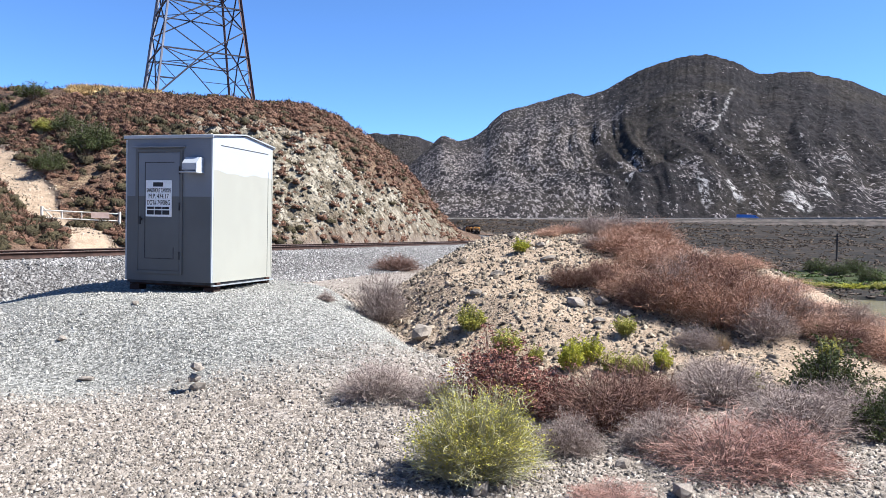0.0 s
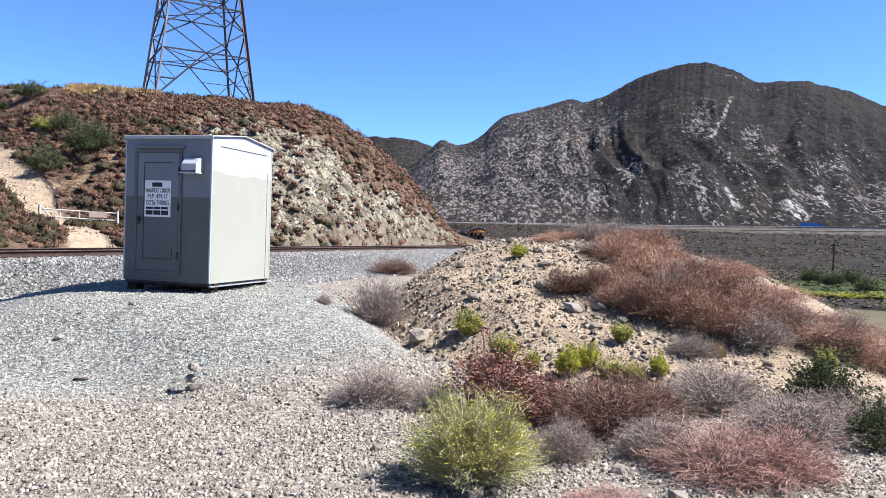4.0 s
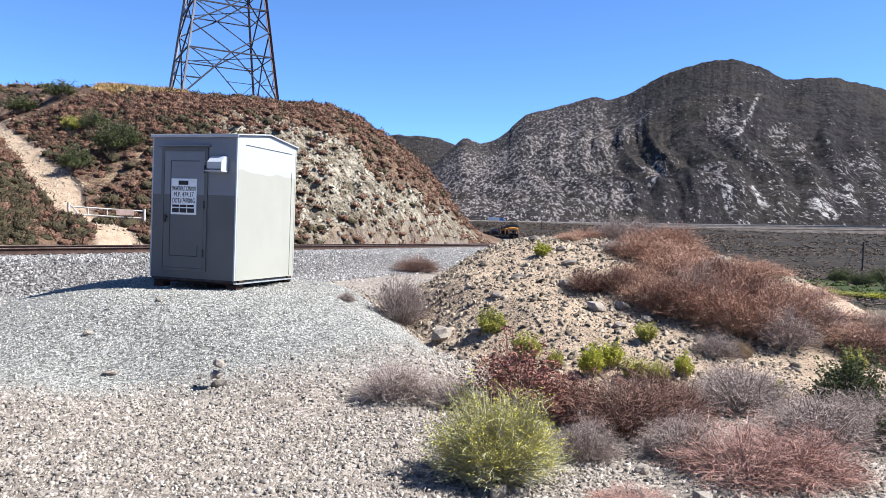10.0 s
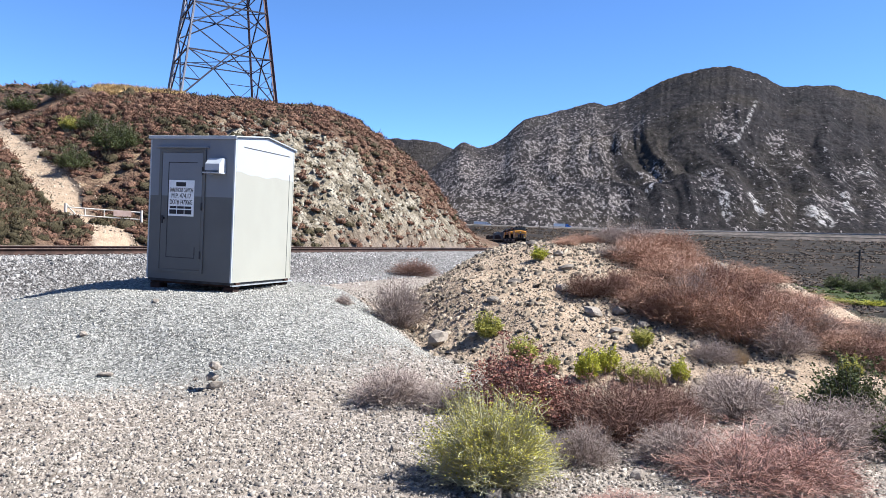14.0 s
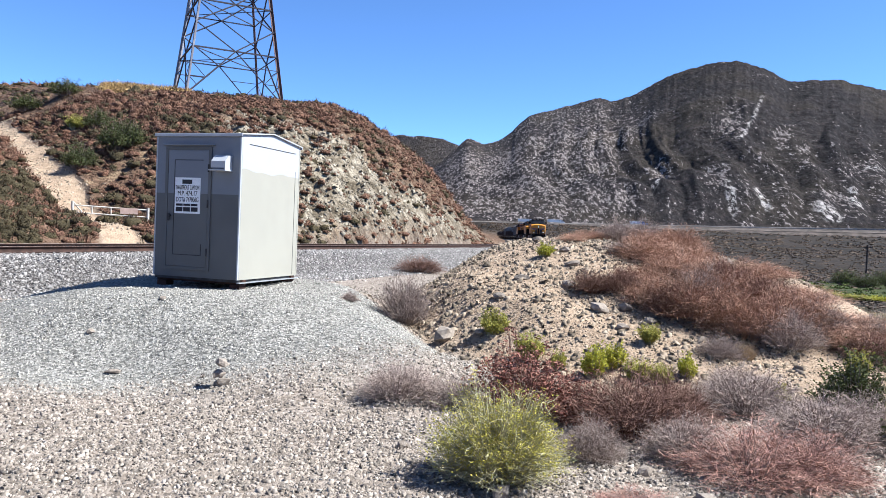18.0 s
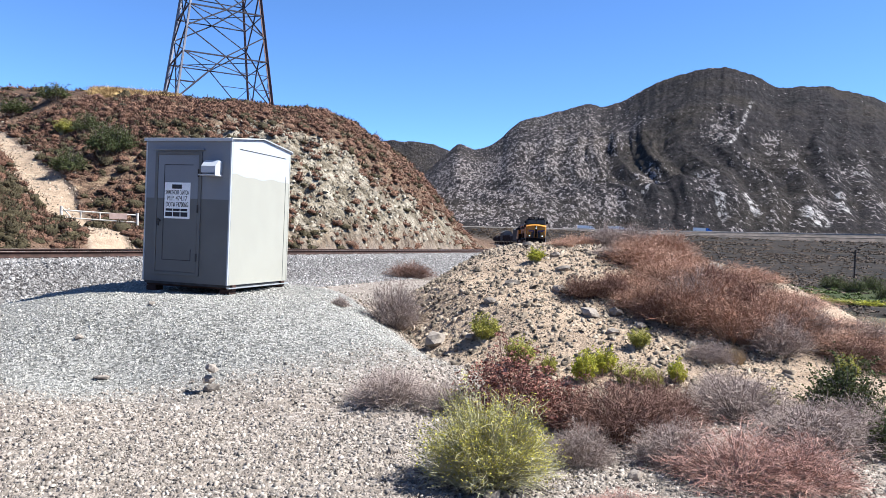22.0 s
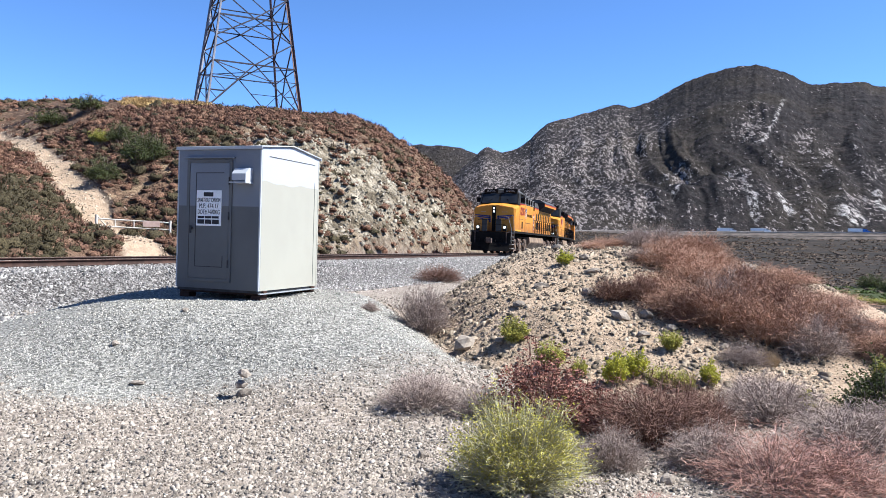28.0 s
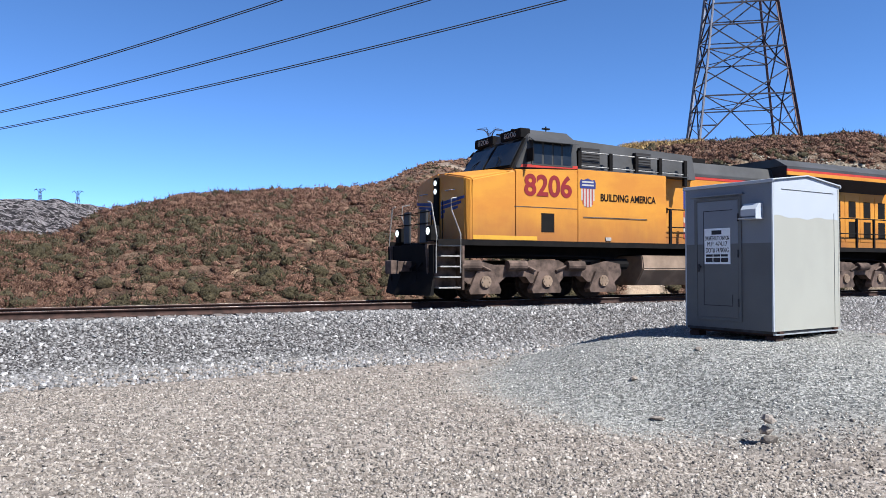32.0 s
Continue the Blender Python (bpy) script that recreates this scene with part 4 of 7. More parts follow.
def shed():
    # its own space: the front face in y = 0 towards -y, x from -W (left) to 0 (the near corner), y from 0 to D
    z0 = 0.605
    t = thing("signal_shed", pose(SHED_CORNER[0], SHED_CORNER[1], z0, 0, 0, SHED_YAW), "grey and cream painted steel railway signal shed on skids", "shed")
    W, D, H = SHED_W, SHED_D, SHED_H
    split_f, split_s = 0.60 * H, 0.765 * H
    rise = 0.085
    # walls in two tones: the lower coat was rolled on later; the front's are darkened for shade
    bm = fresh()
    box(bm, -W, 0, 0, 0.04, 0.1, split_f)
    part("lower_front", bm, SHADED_FRONT_COAT, t, "lower coat of paint, darkened for the front's shade")
    part("lower_far_side", box(fresh(), -W, -W + 0.04, 0.04, D, 0.1, split_f), CREAM, t)
    part("lower_back", box(fresh(), -W + 0.04, -0.04, D - 0.04, D, 0.1, split_s), CREAM, t)
    bm = fresh()
    # the side wall's coat ends in a wavering edge
    n = 24
    line = [(D * k / n, split_s + 0.012 * math.sin(k * 0.9) + 0.015 * math.sin(k * 0.37 + 1) - 0.04 * max(0, k / n - 0.75)) for k in range(n + 1)]
    prism(bm, [(0.04, 0.1)] + [(max(u, 0.04), v) for u, v in line] + [(D, 0.1)], "x", -0.04, 0)
    part("lower_side", bm, CREAM, t, "cream lower coat with a wavering upper edge")
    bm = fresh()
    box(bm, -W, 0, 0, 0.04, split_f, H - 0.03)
    part("upper_front", bm, SHADED_FRONT_UPPER, t, "upper coat of paint, darkened for the front's shade")
    part("upper_far_side", box(fresh(), -W, -W + 0.04, 0.04, D, split_f, H - 0.03), GREY_WHITE, t)
    part("upper_back", box(fresh(), -W + 0.04, -0.04, D - 0.04, D, split_s, H - 0.03), GREY_WHITE, t)
    bm = fresh()
    prism(bm, [(max(u, 0.04), v) for u, v in line] + [(D, H), (D / 2, H + rise - 0.01), (0.04, H)], "x", -0.04, 0)
    part("upper_side", bm, GREY_WHITE, t, "pale grey-white upper coat of paint")
    bm = fresh()
    prism(bm, [(-0.03, H - 0.05), (-0.03, H + 0.0), (D / 2, H + rise + 0.02), (D + 0.03, H + 0.0), (D + 0.03, H - 0.05), (D + 0.012, H - 0.05), (D + 0.012, H - 0.02), (D / 2, H + rise), (-0.012, H - 0.02), (-0.012, H - 0.05)], "x", -W - 0.03, 0.03)
    bmesh.ops.bevel(bm, geom=list(bm.edges), offset=0.004, segments=1, affect="EDGES")
    part("roof", bm, GREY_WHITE, t)
    # corner posts and drip seams
    for x, y in ((-0.02, -0.004), (-W - 0.004, -0.004), (-0.02, D - 0.03)):
        bm = box(fresh(), x, x + 0.024, y, y + 0.034, 0.1, H - 0.06, 0.004)
        part("corner_trim", bm, CREAM if y > 1 else GREY_WHITE, t)
    part("side_seam", box(fresh(), 0.0, 0.004, 0.22, D - 0.16, H - 0.145, H - 0.135), SEAM, t, "dark lap seam")
    part("rear_seam", box(fresh(), 0.0, 0.004, D - 0.15, D - 0.144, 0.12, H - 0.45), SEAM, t)
    # front: a framed door
    dx0, dx1, dz0, dz1 = -1.31, -0.56, 0.26, 2.08
    bm = fresh()
    for a in ((dx0 - 0.05, dx0, dz0 - 0.05, dz1 + 0.05), (dx1, dx1 + 0.05, dz0 - 0.05, dz1 + 0.05), (dx0, dx1, dz1, dz1 + 0.05), (dx0, dx1, dz0 - 0.05, dz0)):
        box(bm, a[0], a[1], -0.022, 0.0, a[2], a[3], 0.004)
    part("door_frame", bm, SHADED_FRONT_COAT, t)
    door = part("door", box(fresh(), dx0 + 0.006, dx1 - 0.006, -0.016, 0.0, dz0 + 0.006, split_f, 0.003), SHADED_FRONT_COAT, t, "painted steel door, shut")
    part("door_upper", box(fresh(), dx0 + 0.006, dx1 - 0.006, -0.016, 0.0, split_f, dz1 - 0.006, 0.003), SHADED_FRONT_UPPER, door)
    part("drip_cap", box(fresh(), dx0 - 0.09, dx1 + 0.1, -0.055, 0.0, dz1 + 0.07, dz1 + 0.09, 0.004), SHADED_FRONT_UPPER, t)
    bm = fresh()
    px0, px1, pz0, pz1 = dx0 + 0.12, dx1 - 0.1, 0.44, 1.93
    for a in ((px0, px0 + 0.012, pz0, pz1), (px1 - 0.012, px1, pz0, pz1 * 0.0 + 0.62), (px0, px1, pz1 - 0.012, pz1), (px0, px1, pz0, pz0 + 0.012)):
        box(bm, a[0], a[1], -0.0185, -0.0158, a[2], a[3])
    part("door_groove", bm, SEAM, door, "dark pressed outline")
    for z in (0.5, 1.25, 1.8):
        part("hinge", rod(fresh(), (dx1 + 0.005, -0.03, z - 0.06), (dx1 + 0.005, -0.03, z + 0.06), 0.012), SEAM, door)
    bm = rod(fresh(), (dx0 + 0.06, -0.016, 1.05), (dx0 + 0.06, -0.05, 1.05), 0.02)
    box(bm, dx0 + 0.045, dx0 + 0.075, -0.062, -0.045, 0.97, 1.09, 0.004)
    part("door_handle", bm, SEAM, door, "dark latch handle")
    # vent hood
    bm = fresh()
    prism(bm, [(-0.004, 1.99), (-0.10, 1.99), (-0.185, 1.90), (-0.185, 1.80), (-0.165, 1.80), (-0.165, 1.89), (-0.09, 1.97), (-0.004, 1.97)], "x", -0.40, -0.165)
    prism(bm, [(-0.004, 1.99), (-0.10, 1.99), (-0.185, 1.90), (-0.185, 1.76), (-0.004, 1.76)], "x", -0.165, -0.15)
    box(bm, -0.44, -0.14, -0.20, 0.0, 1.755, 1.775, 0.003)
    part("vent_hood", bm, GREY_WHITE, t, "white sheet-metal vent hood")
    # notice
    sx, sz, sw, sh = (px0 + px1) / 2 - 0.005, 1.37, 0.47, 0.56
    sign = part("sign", box(fresh(), sx - sw / 2, sx + sw / 2, -0.026, -0.0187, sz - sh / 2, sz + sh / 2, 0.003), SIGN_WHITE, t, "white sign with black lettering")
    rows = [("bar", 0.215, 0.066, 0.2), ("SWARTHOUT CANYON", 0.125, 0.078, 0.43), ("M.P. 474.17", 0.035, 0.084, 0.36), ("DOT# 747006G", -0.062, 0.084, 0.41), ("bar", -0.145, 0.036, 0.41), ("bar", -0.215, 0.068, 0.42)]
    for words, dz, size, wide in rows:
        if words == "bar":
            bm = fresh()
            cuts = 1 if wide < 0.3 else 3
            for k in range(cuts):
                a = sx - wide / 2 + wide * k / cuts
                box(bm, a, a + wide / cuts * 0.9, -0.0285, -0.0262, sz + dz - size / 2, sz + dz + size / 2)
            part("print_bar", bm, INK, sign)
        else:
            me = text_mesh(words, size * 1.25, INK, wide)
            again("print", me, sign, Matrix.Translation((sx, -0.0275, sz + dz - size * 0.42)) @ pose(0, 0, 0, 90, 0, 0))
    # skids; they and the foot blocks are coloured dark for the shade under the shed
    for y in (0.12, D - 0.2):
        part("skid", box(fresh(), -W - 0.02, 0.02, y, y + 0.1, 0.02, 0.1, 0.006), RUST, t)
    part("base_frame", box(fresh(), -W + 0.02, -0.02, 0.02, D - 0.02, 0.06, 0.1), SEAM, t)
    bm = fresh()
    box(bm, -0.005, 0.035, 0.0, D + 0.02, 0.045, 0.062, 0.003)
    part("base_angle", bm, GALV, t, "bright steel base angle")
    for x, y in ((-W + 0.1, 0.17), (-0.1, 0.17), (-W + 0.1, D - 0.15), (-0.1, D - 0.15)):
        part("foot_block", box(fresh(), x - 0.09, x + 0.09, y - 0.09, y + 0.09, -0.14, 0.02, 0.01), RUST, t)
    return t


shed()

# ---- power line ----
def strut(a, b, w):
    """An angle-iron strut between two points: its pose, to stretch a unit bar."""
    a, b = Vector(a), Vector(b)
    q = (b - a).to_track_quat("Z", "Y").to_matrix().to_4x4()
    return Matrix.Translation(a) @ q @ Matrix.Diagonal((w, w, (b - a).length, 1))


def angle_bar():
    bm = fresh()
    prism(bm, [(-0.5, -0.5), (0.5, -0.5), (0.5, -0.38), (-0.38, -0.38), (-0.38, 0.5), (-0.5, 0.5)], "z", 0, 1)
    me = bpy.data.meshes.new("bar")
    bm.to_mesh(me)
    bm.free()
    return me


def lattice_tower(at, label, levels, arms, bars, group="", fat=1.0):
    """levels: heights and half widths; each storey is braced on its four faces."""
    t = thing("transmission_tower", at, label, "pylon", group)
    bar_mesh, leg_mesh, pale_mesh = bars
    corners = [(-1, -1), (1, -1), (1, 1), (-1, 1)]
    for k, (sx, sy) in enumerate(corners):
        for (z0, h0), (z1, h1) in zip(levels, levels[1:]):
            again("leg", leg_mesh if k in (1, 2) else pale_mesh, t, strut((sx * h0, sy * h0, z0), (sx * h1, sy * h1, z1), fat * (0.27 if z0 < 20 else 0.2)))
    # each face: a diamond lattice whose points lie on the middle of every other girt
    for n, ((z0, h0), (z1, h1)) in enumerate(zip(levels, levels[1:])):
        for k in range(4):
            (ax, ay), (bx, by) = corners[k], corners[(k + 1) % 4]
            A0, B0 = Vector((ax * h0, ay * h0, z0)), Vector((bx * h0, by * h0, z0))
            A1, B1 = Vector((ax * h1, ay * h1, z1)), Vector((bx * h1, by * h1, z1))
            mid0, mid1 = (A0 + B0) / 2, (A1 + B1) / 2
            if n % 2 == 0:
                again("brace", bar_mesh, t, strut(A0, mid1, fat * 0.12))
                again("brace", bar_mesh, t, strut(B0, mid1, fat * 0.12))
                again("girt", bar_mesh, t, strut(A1, B1, fat * 0.13))
            else:
                again("brace", bar_mesh, t, strut(mid0, A1, fat * 0.12))
                again("brace", bar_mesh, t, strut(mid0, B1, fat * 0.12))
                if n % 4 == 3:
                    again("girt", bar_mesh, t, strut(A1, B1, fat * 0.12))
            if n == 0:
                for P, Q, e in ((A0, A1, A0), (B0, B1, B0)):
                    for f in (0.38, 0.7):
                        again("brace", bar_mesh, t, strut(P.lerp(Q, f), e.lerp(mid1, f), fat * 0.07))
                        again("brace", bar_mesh, t, strut(P.lerp(Q, f), e.lerp(mid1, f * 0.55), fat * 0.06))
    for z in (levels[1][0], levels[3][0]):
        h = dict(levels)[z]
        again("brace", bar_mesh, t, strut((-h, -h, z), (h, h, z), fat * 0.08))
        again("brace", bar_mesh, t, strut((h, -h, z), (-h, h, z), fat * 0.08))
    for z, half, reach in arms:
        for s in (-1, 1):
            tip = Vector((s * reach, 0, z + 0.5))
            for y in (-half, half):
                again("crossarm", bar_mesh, t, strut((s * half, y, z), tip, fat * (0.16)))
                again("crossarm", bar_mesh, t, strut((s * half, y, z + 2.0), tip, fat * (0.13)))
            again("insulator", leg_mesh, t, strut(tip, tip + Vector((0, 0, -2.6)), fat * (0.14)))
    for sx, sy in corners:
        bm = box(fresh(), -0.45, 0.45, -0.45, 0.45, -2.2, 0.25, 0.03)
        part("footing", bm, worn_concrete, t, at=Matrix.Translation((sx * levels[0][1], sy * levels[0][1], levels[0][0])))
    return t


worn_concrete = worn("concrete", (0.42, 0.39, 0.35), (0.3, 0.27, 0.23), 4, 0.9)
bar_me, leg_me, pale_me = angle_bar(), angle_bar(), angle_bar()
pale_me.materials.append(SUNLIT_ZINC_LEG)
bar_me.materials.append(LATTICE)
leg_me.materials.append(RUST_LEG)
TOWER_AT = (-27.2, 75.6, 13.75)
TOWER_LEVELS = [(-0.3, 4.64), (4.4, 4.08), (6.9, 3.79), (9.1, 3.53), (11.5, 3.25), (13.7, 3.0), (15.9, 2.78), (18.2, 2.5), (20.6, 2.2), (23.0, 1.9), (25.5, 1.55), (28.0, 1.3), (31.0, 1.1), (34.5, 1.0)]
tower = lattice_tower(pose(*TOWER_AT, 0, 0, 31), "tall rust-streaked lattice steel transmission tower on the hilltop", TOWER_LEVELS, [(20.5, 2.2, 6.5), (25.0, 1.6, 6.5), (29.5, 1.2, 6.5)], (bar_me, leg_me, pale_me), "transmission towers")
FAR_LEVELS = [(-8, 5.0), (2, 3.6), (10, 2.4), (17, 1.6), (22, 1.2), (26, 2.2), (30, 4.5)]


def far_tower(head, dist, elev, turn, label):
    h, e = radians(head), radians(elev)
    at = pose(-math.sin(h) * dist, math.cos(h) * dist, 1.63 + dist * math.tan(e), 0, 0, turn)
    t = lattice_tower(at, label, FAR_LEVELS, [(29.0, 3.6, 12.5)], (bar_me, bar_me, bar_me), "transmission towers", 2.3)
    return t


far_tower(37.85, 680, 8.0, 52, "distant lattice transmission tower behind the hill crest")
far_tower(70.0, 1400, 4.0, 20, "distant lattice transmission tower behind the hill crest")
far_tower(67.7, 1450, 4.0, 20, "distant lattice transmission tower behind the hill crest")


def conductor(a, b, sag, r):
    a, b = Vector(a), Vector(b)
    n = 44
    pts = [a.lerp(b, k / n) - Vector((0, 0, 4 * sag * (k / n) * (1 - k / n))) for k in range(n + 1)]
    bm = fresh()
    tube(bm, pts, r, 5)
    return tagged(part("power_line", bm, WIRE), "twin dark overhead power conductor", "power line", "power lines")


for z, za, sag, dx in ((42.8, 43, 17.0, -3.0), (37.5, 40, 14.0, 0.0), (33.8, 36, 10.8, 3.0)):
    for pair in (-0.13, 0.13):
        conductor((-26 + dx * 0.4, 73.5 + dx, z + pair), (-398 + dx, -35 + 3 * dx, za + pair), sag, 0.07)

# ---- train ----
def dusted(name, base, dark, dust, low, high):
    """Paint with rubbed patches, and brown track dust thrown up in ragged streaks from below."""
    m = worn(name, base, dark, 0.7, 0.42, bump=0.04, wear=0.8, stretch=(1, 1, 2))
    n, l = m.node_tree.nodes, m.node_tree.links
    b = n["Principled BSDF"]
    c = b.inputs["Base Color"].links[0].from_socket
    co, sep = n.new("ShaderNodeTexCoord"), n.new("ShaderNodeSeparateXYZ")
    l.new(co.outputs["Object"], sep.inputs[0])
    ragged = n.new("ShaderNodeMath")
    ragged.operation = "MULTIPLY_ADD"
    ragged.inputs[1].default_value = 1.1
    l.new(grain(n, l, 1.6, 6, stretch=(1, 1, 0.3), rough=0.65), ragged.inputs[0])
    l.new(sep.outputs["Z"], ragged.inputs[2])
    reach = n.new("ShaderNodeMapRange")
    reach.inputs[1].default_value, reach.inputs[2].default_value, reach.inputs[3].default_value, reach.inputs[4].default_value = low + 0.5, high + 0.6, 0.8, 0.0
    l.new(ragged.outputs[0], reach.inputs[0])
    l.new(mixed(n, l, reach.outputs[0], c, dust), b.inputs["Base Color"])
    return m


YELLOW = dusted("armour_yellow_paint", (0.5, 0.225, 0.02), (0.4, 0.15, 0.016), (0.2, 0.078, 0.026), 1.55, 2.5)
LOCO_GREY = worn("harbour_grey_paint", (0.055, 0.052, 0.05), (0.035, 0.033, 0.032), 0.9, 0.5, bump=0.05)
STRIPE_RED = worn("signal_red_paint", (0.42, 0.035, 0.02), (0.3, 0.03, 0.02), 2, 0.45, bump=0.0)
NUMBER_RED = worn("number_red_paint", (0.2, 0.014, 0.014), (0.15, 0.012, 0.013), 2, 0.45, bump=0.0)
TRUCK_GREY = worn("dusty_truck_paint", (0.135, 0.092, 0.07), (0.03, 0.021, 0.016), 3, 0.85, bump=0.2)
TANK_GREY = worn("dusty_tank_paint", (0.26, 0.185, 0.125), (0.13, 0.09, 0.06), 1.2, 0.6)
BLACK = worn("grimy_black", (0.008, 0.0075, 0.0075), (0.014, 0.012, 0.011), 3, 0.9)
BLACK.node_tree.nodes["Principled BSDF"].inputs["Specular IOR Level"].default_value = 0.08
GRILLE = worn("radiator_mesh", (0.018, 0.016, 0.016), (0.03, 0.025, 0.023), 5, 0.7)
STEP_WHITE = worn("step_white", (0.34, 0.32, 0.29), (0.2, 0.18, 0.16), 8, 0.6)
FLAG_WHITE = worn("flag_white", (0.4, 0.37, 0.33), (0.32, 0.29, 0.25), 3, 0.5, bump=0.0)
FLAG_RED = worn("flag_red", (0.3, 0.06, 0.045), (0.24, 0.06, 0.045), 3, 0.5, bump=0.0)
FLAG_BLUE = worn("emblem_blue", (0.02, 0.03, 0.15), (0.025, 0.03, 0.11), 3, 0.5, bump=0.0)
GLASS = worn("dark_cab_glass", (0.012, 0.014, 0.018), (0.02, 0.022, 0.026), 2, 0.06, bump=0.0)
LAMP = glow("lit_lamp", (1.0, 0.93, 0.78), 0.6)
HOPPER_GREY = worn("pale_car_paint", (0.16, 0.155, 0.15), (0.1, 0.095, 0.09), 0.8, 0.7)
CAR_BROWN = worn("dark_car_paint", (0.07, 0.05, 0.045), (0.035, 0.03, 0.028), 0.8, 0.8)
WHEEL_STEEL = worn("wheel_steel", (0.045, 0.032, 0.026), (0.02, 0.015, 0.013), 6, 0.75, 0.2)


def hull(pts):
    bm = fresh()
    for p in pts:
        bm.verts.new(p)
    bmesh.ops.convex_hull(bm, input=list(bm.verts))
    bmesh.ops.dissolve_limit(bm, angle_limit=radians(1), verts=list(bm.verts), edges=list(bm.edges))
    return bm


def mirrored(pts):
    return list(pts) + [(x, -y, z) for x, y, z in pts]


def bevelled(bm, w=0.03):
    bmesh.ops.bevel(bm, geom=list(bm.edges), offset=w, segments=2, affect="EDGES")
    return bm


def panel(bm, a, b, c, d, out, t=0.012):
    """A thin plate on four corners, proud of the surface by t along out."""
    o = Vector(out).normalized() * t
    lo, hi = [bm.verts.new(Vector(p) - o * 0.5) for p in (a, b, c, d)], [bm.verts.new(Vector(p) + o) for p in (a, b, c, d)]
    bm.faces.new(hi), bm.faces.new(lo[::-1])
    for k in range(4):
        bm.faces.new((lo[k], lo[(k + 1) % 4], hi[(k + 1) % 4], hi[k]))
    bmesh.ops.recalc_face_normals(bm, faces=list(bm.faces))
    return bm


def wheelset(parent, x, r=0.53, keyed=None):
    bm = fresh()
    for s in (-1, 1):
        rod(bm, (0, s * 0.70, 0), (0, s * 0.83, 0), r, 28)
        rod(bm, (0, s * 0.655, 0), (0, s * 0.70, 0), r + 0.03, 28)
        rod(bm, (0, s * 0.83, 0), (0, s * 0.87, 0), 0.2, 14)
        for k in range(5):
            a = 2 * math.pi * k / 5
            rod(bm, (0.3 * math.cos(a), s * 0.828, 0.3 * math.sin(a)), (0.3 * math.cos(a), s * 0.835, 0.3 * math.sin(a)), 0.06, 8)
    rod(bm, (0, -0.95, 0), (0, 0.95, 0), 0.09, 12)
    ob = part("axle", bm, WHEEL_STEEL, parent, "steel wheels on an axle", at=pose(x, 0, r))
    if keyed is not None:
        keyed.append((ob, x, r))
    return ob


def loco_truck(parent, cx, turned, keyed):
    """A three-axle truck: two cast side frames with boxes, springs and brake gear."""
    tr = part("truck", box(fresh(), -2.5, 2.5, -0.3, 0.3, 0.62, 0.9, 0.05), TRUCK_GREY, parent, "dusty three-axle truck", at=pose(cx, 0, 0, 0, 0, 180 if turned else 0))
    for s in (-1, 1):
        bm = fresh()
        y0, y1 = (1.0, 1.36) if s > 0 else (-1.36, -1.0)
        outline = [(-2.75, 0.82), (-2.7, 1.02), (-2.2, 1.1), (-1.7, 0.98), (-0.75, 0.98), (-0.45, 1.12), (0.45, 1.12), (0.75, 0.98), (1.7, 0.98), (2.2, 1.1), (2.7, 1.02), (2.75, 0.7), (2.5, 0.48), (1.5, 0.5), (1.3, 0.66), (0.66, 0.66), (0.5, 0.48), (-0.5, 0.48), (-0.66, 0.66), (-1.3, 0.66), (-1.5, 0.5), (-2.5, 0.48), (-2.75, 0.7)]
        prism(bm, outline, "y", y0, y1)
        fr = part("side_frame", bm, TRUCK_GREY, tr)
        for ax in (-2.0, 0.0, 2.0):
            bm = hull([(ax + u, s * w, z) for w in (1.2, 1.45) for u, z in ((-0.46, 0.2), (0.46, 0.2), (0.5, 0.3), (0.3, 0.46), (0.26, 0.8), (-0.26, 0.8), (-0.3, 0.46), (-0.5, 0.3))])
            part("axle_box", bm, TRUCK_GREY, fr)
            bm = rod(fresh(), (ax, s * 1.44, 0.53), (ax, s * 1.5, 0.53), 0.16, 14)
            for k in range(6):
                a = k * math.pi / 3
                rod(bm, (ax + 0.11 * math.cos(a), s * 1.49, 0.53 + 0.11 * math.sin(a)), (ax + 0.11 * math.cos(a), s * 1.515, 0.53 + 0.11 * math.sin(a)), 0.02, 6)
            part("bearing_cap", bm, TANK_GREY, fr, "pale bearing cap")
            for u in (-0.62, 0.62):
                if abs(ax + u) < 2.7:
                    bm = fresh()
                    for k in range(5):
                        rod(bm, (ax + u * 0.62, s * 1.36, 0.24 + 0.05 * k), (ax + u * 0.62, s * 1.36, 0.27 + 0.05 * k), 0.09, 10)
                    part("spring", bm, TRUCK_GREY, fr)
        for bx, dirn in ((-1.0, 1), (1.0, -1), (2.45, -1)):
            bm = rod(fresh(), (bx - 0.3, s * 1.42, 0.96), (bx + 0.3, s * 1.42, 0.96), 0.14, 12)
            rod(bm, (bx + 0.3 * dirn, s * 1.42, 0.96), (bx + 0.65 * dirn, s * 1.4, 0.82), 0.035, 6)
            part("brake_cylinder", bm, TRUCK_GREY, fr)
        bm = tube(fresh(), [(-2.6, s * 1.2, 1.18), (-1.5, s * 1.24, 1.24), (1.5, s * 1.24, 1.24), (2.6, s * 1.2, 1.16)], 0.022)
        part("sand_pipe", bm, BLACK, fr)
    for ax in (-2.0, 0.0, 2.0):
        wheelset(tr, ax, keyed=keyed)
    return tr


def letters(parent, name, words, size, mat, at, width=None, label="", bold=0.0):
    ob = again(name, text_mesh(words, size, mat, width, 0.003, bold), parent, at)
    if label:
        tagged(ob, label)
    return ob


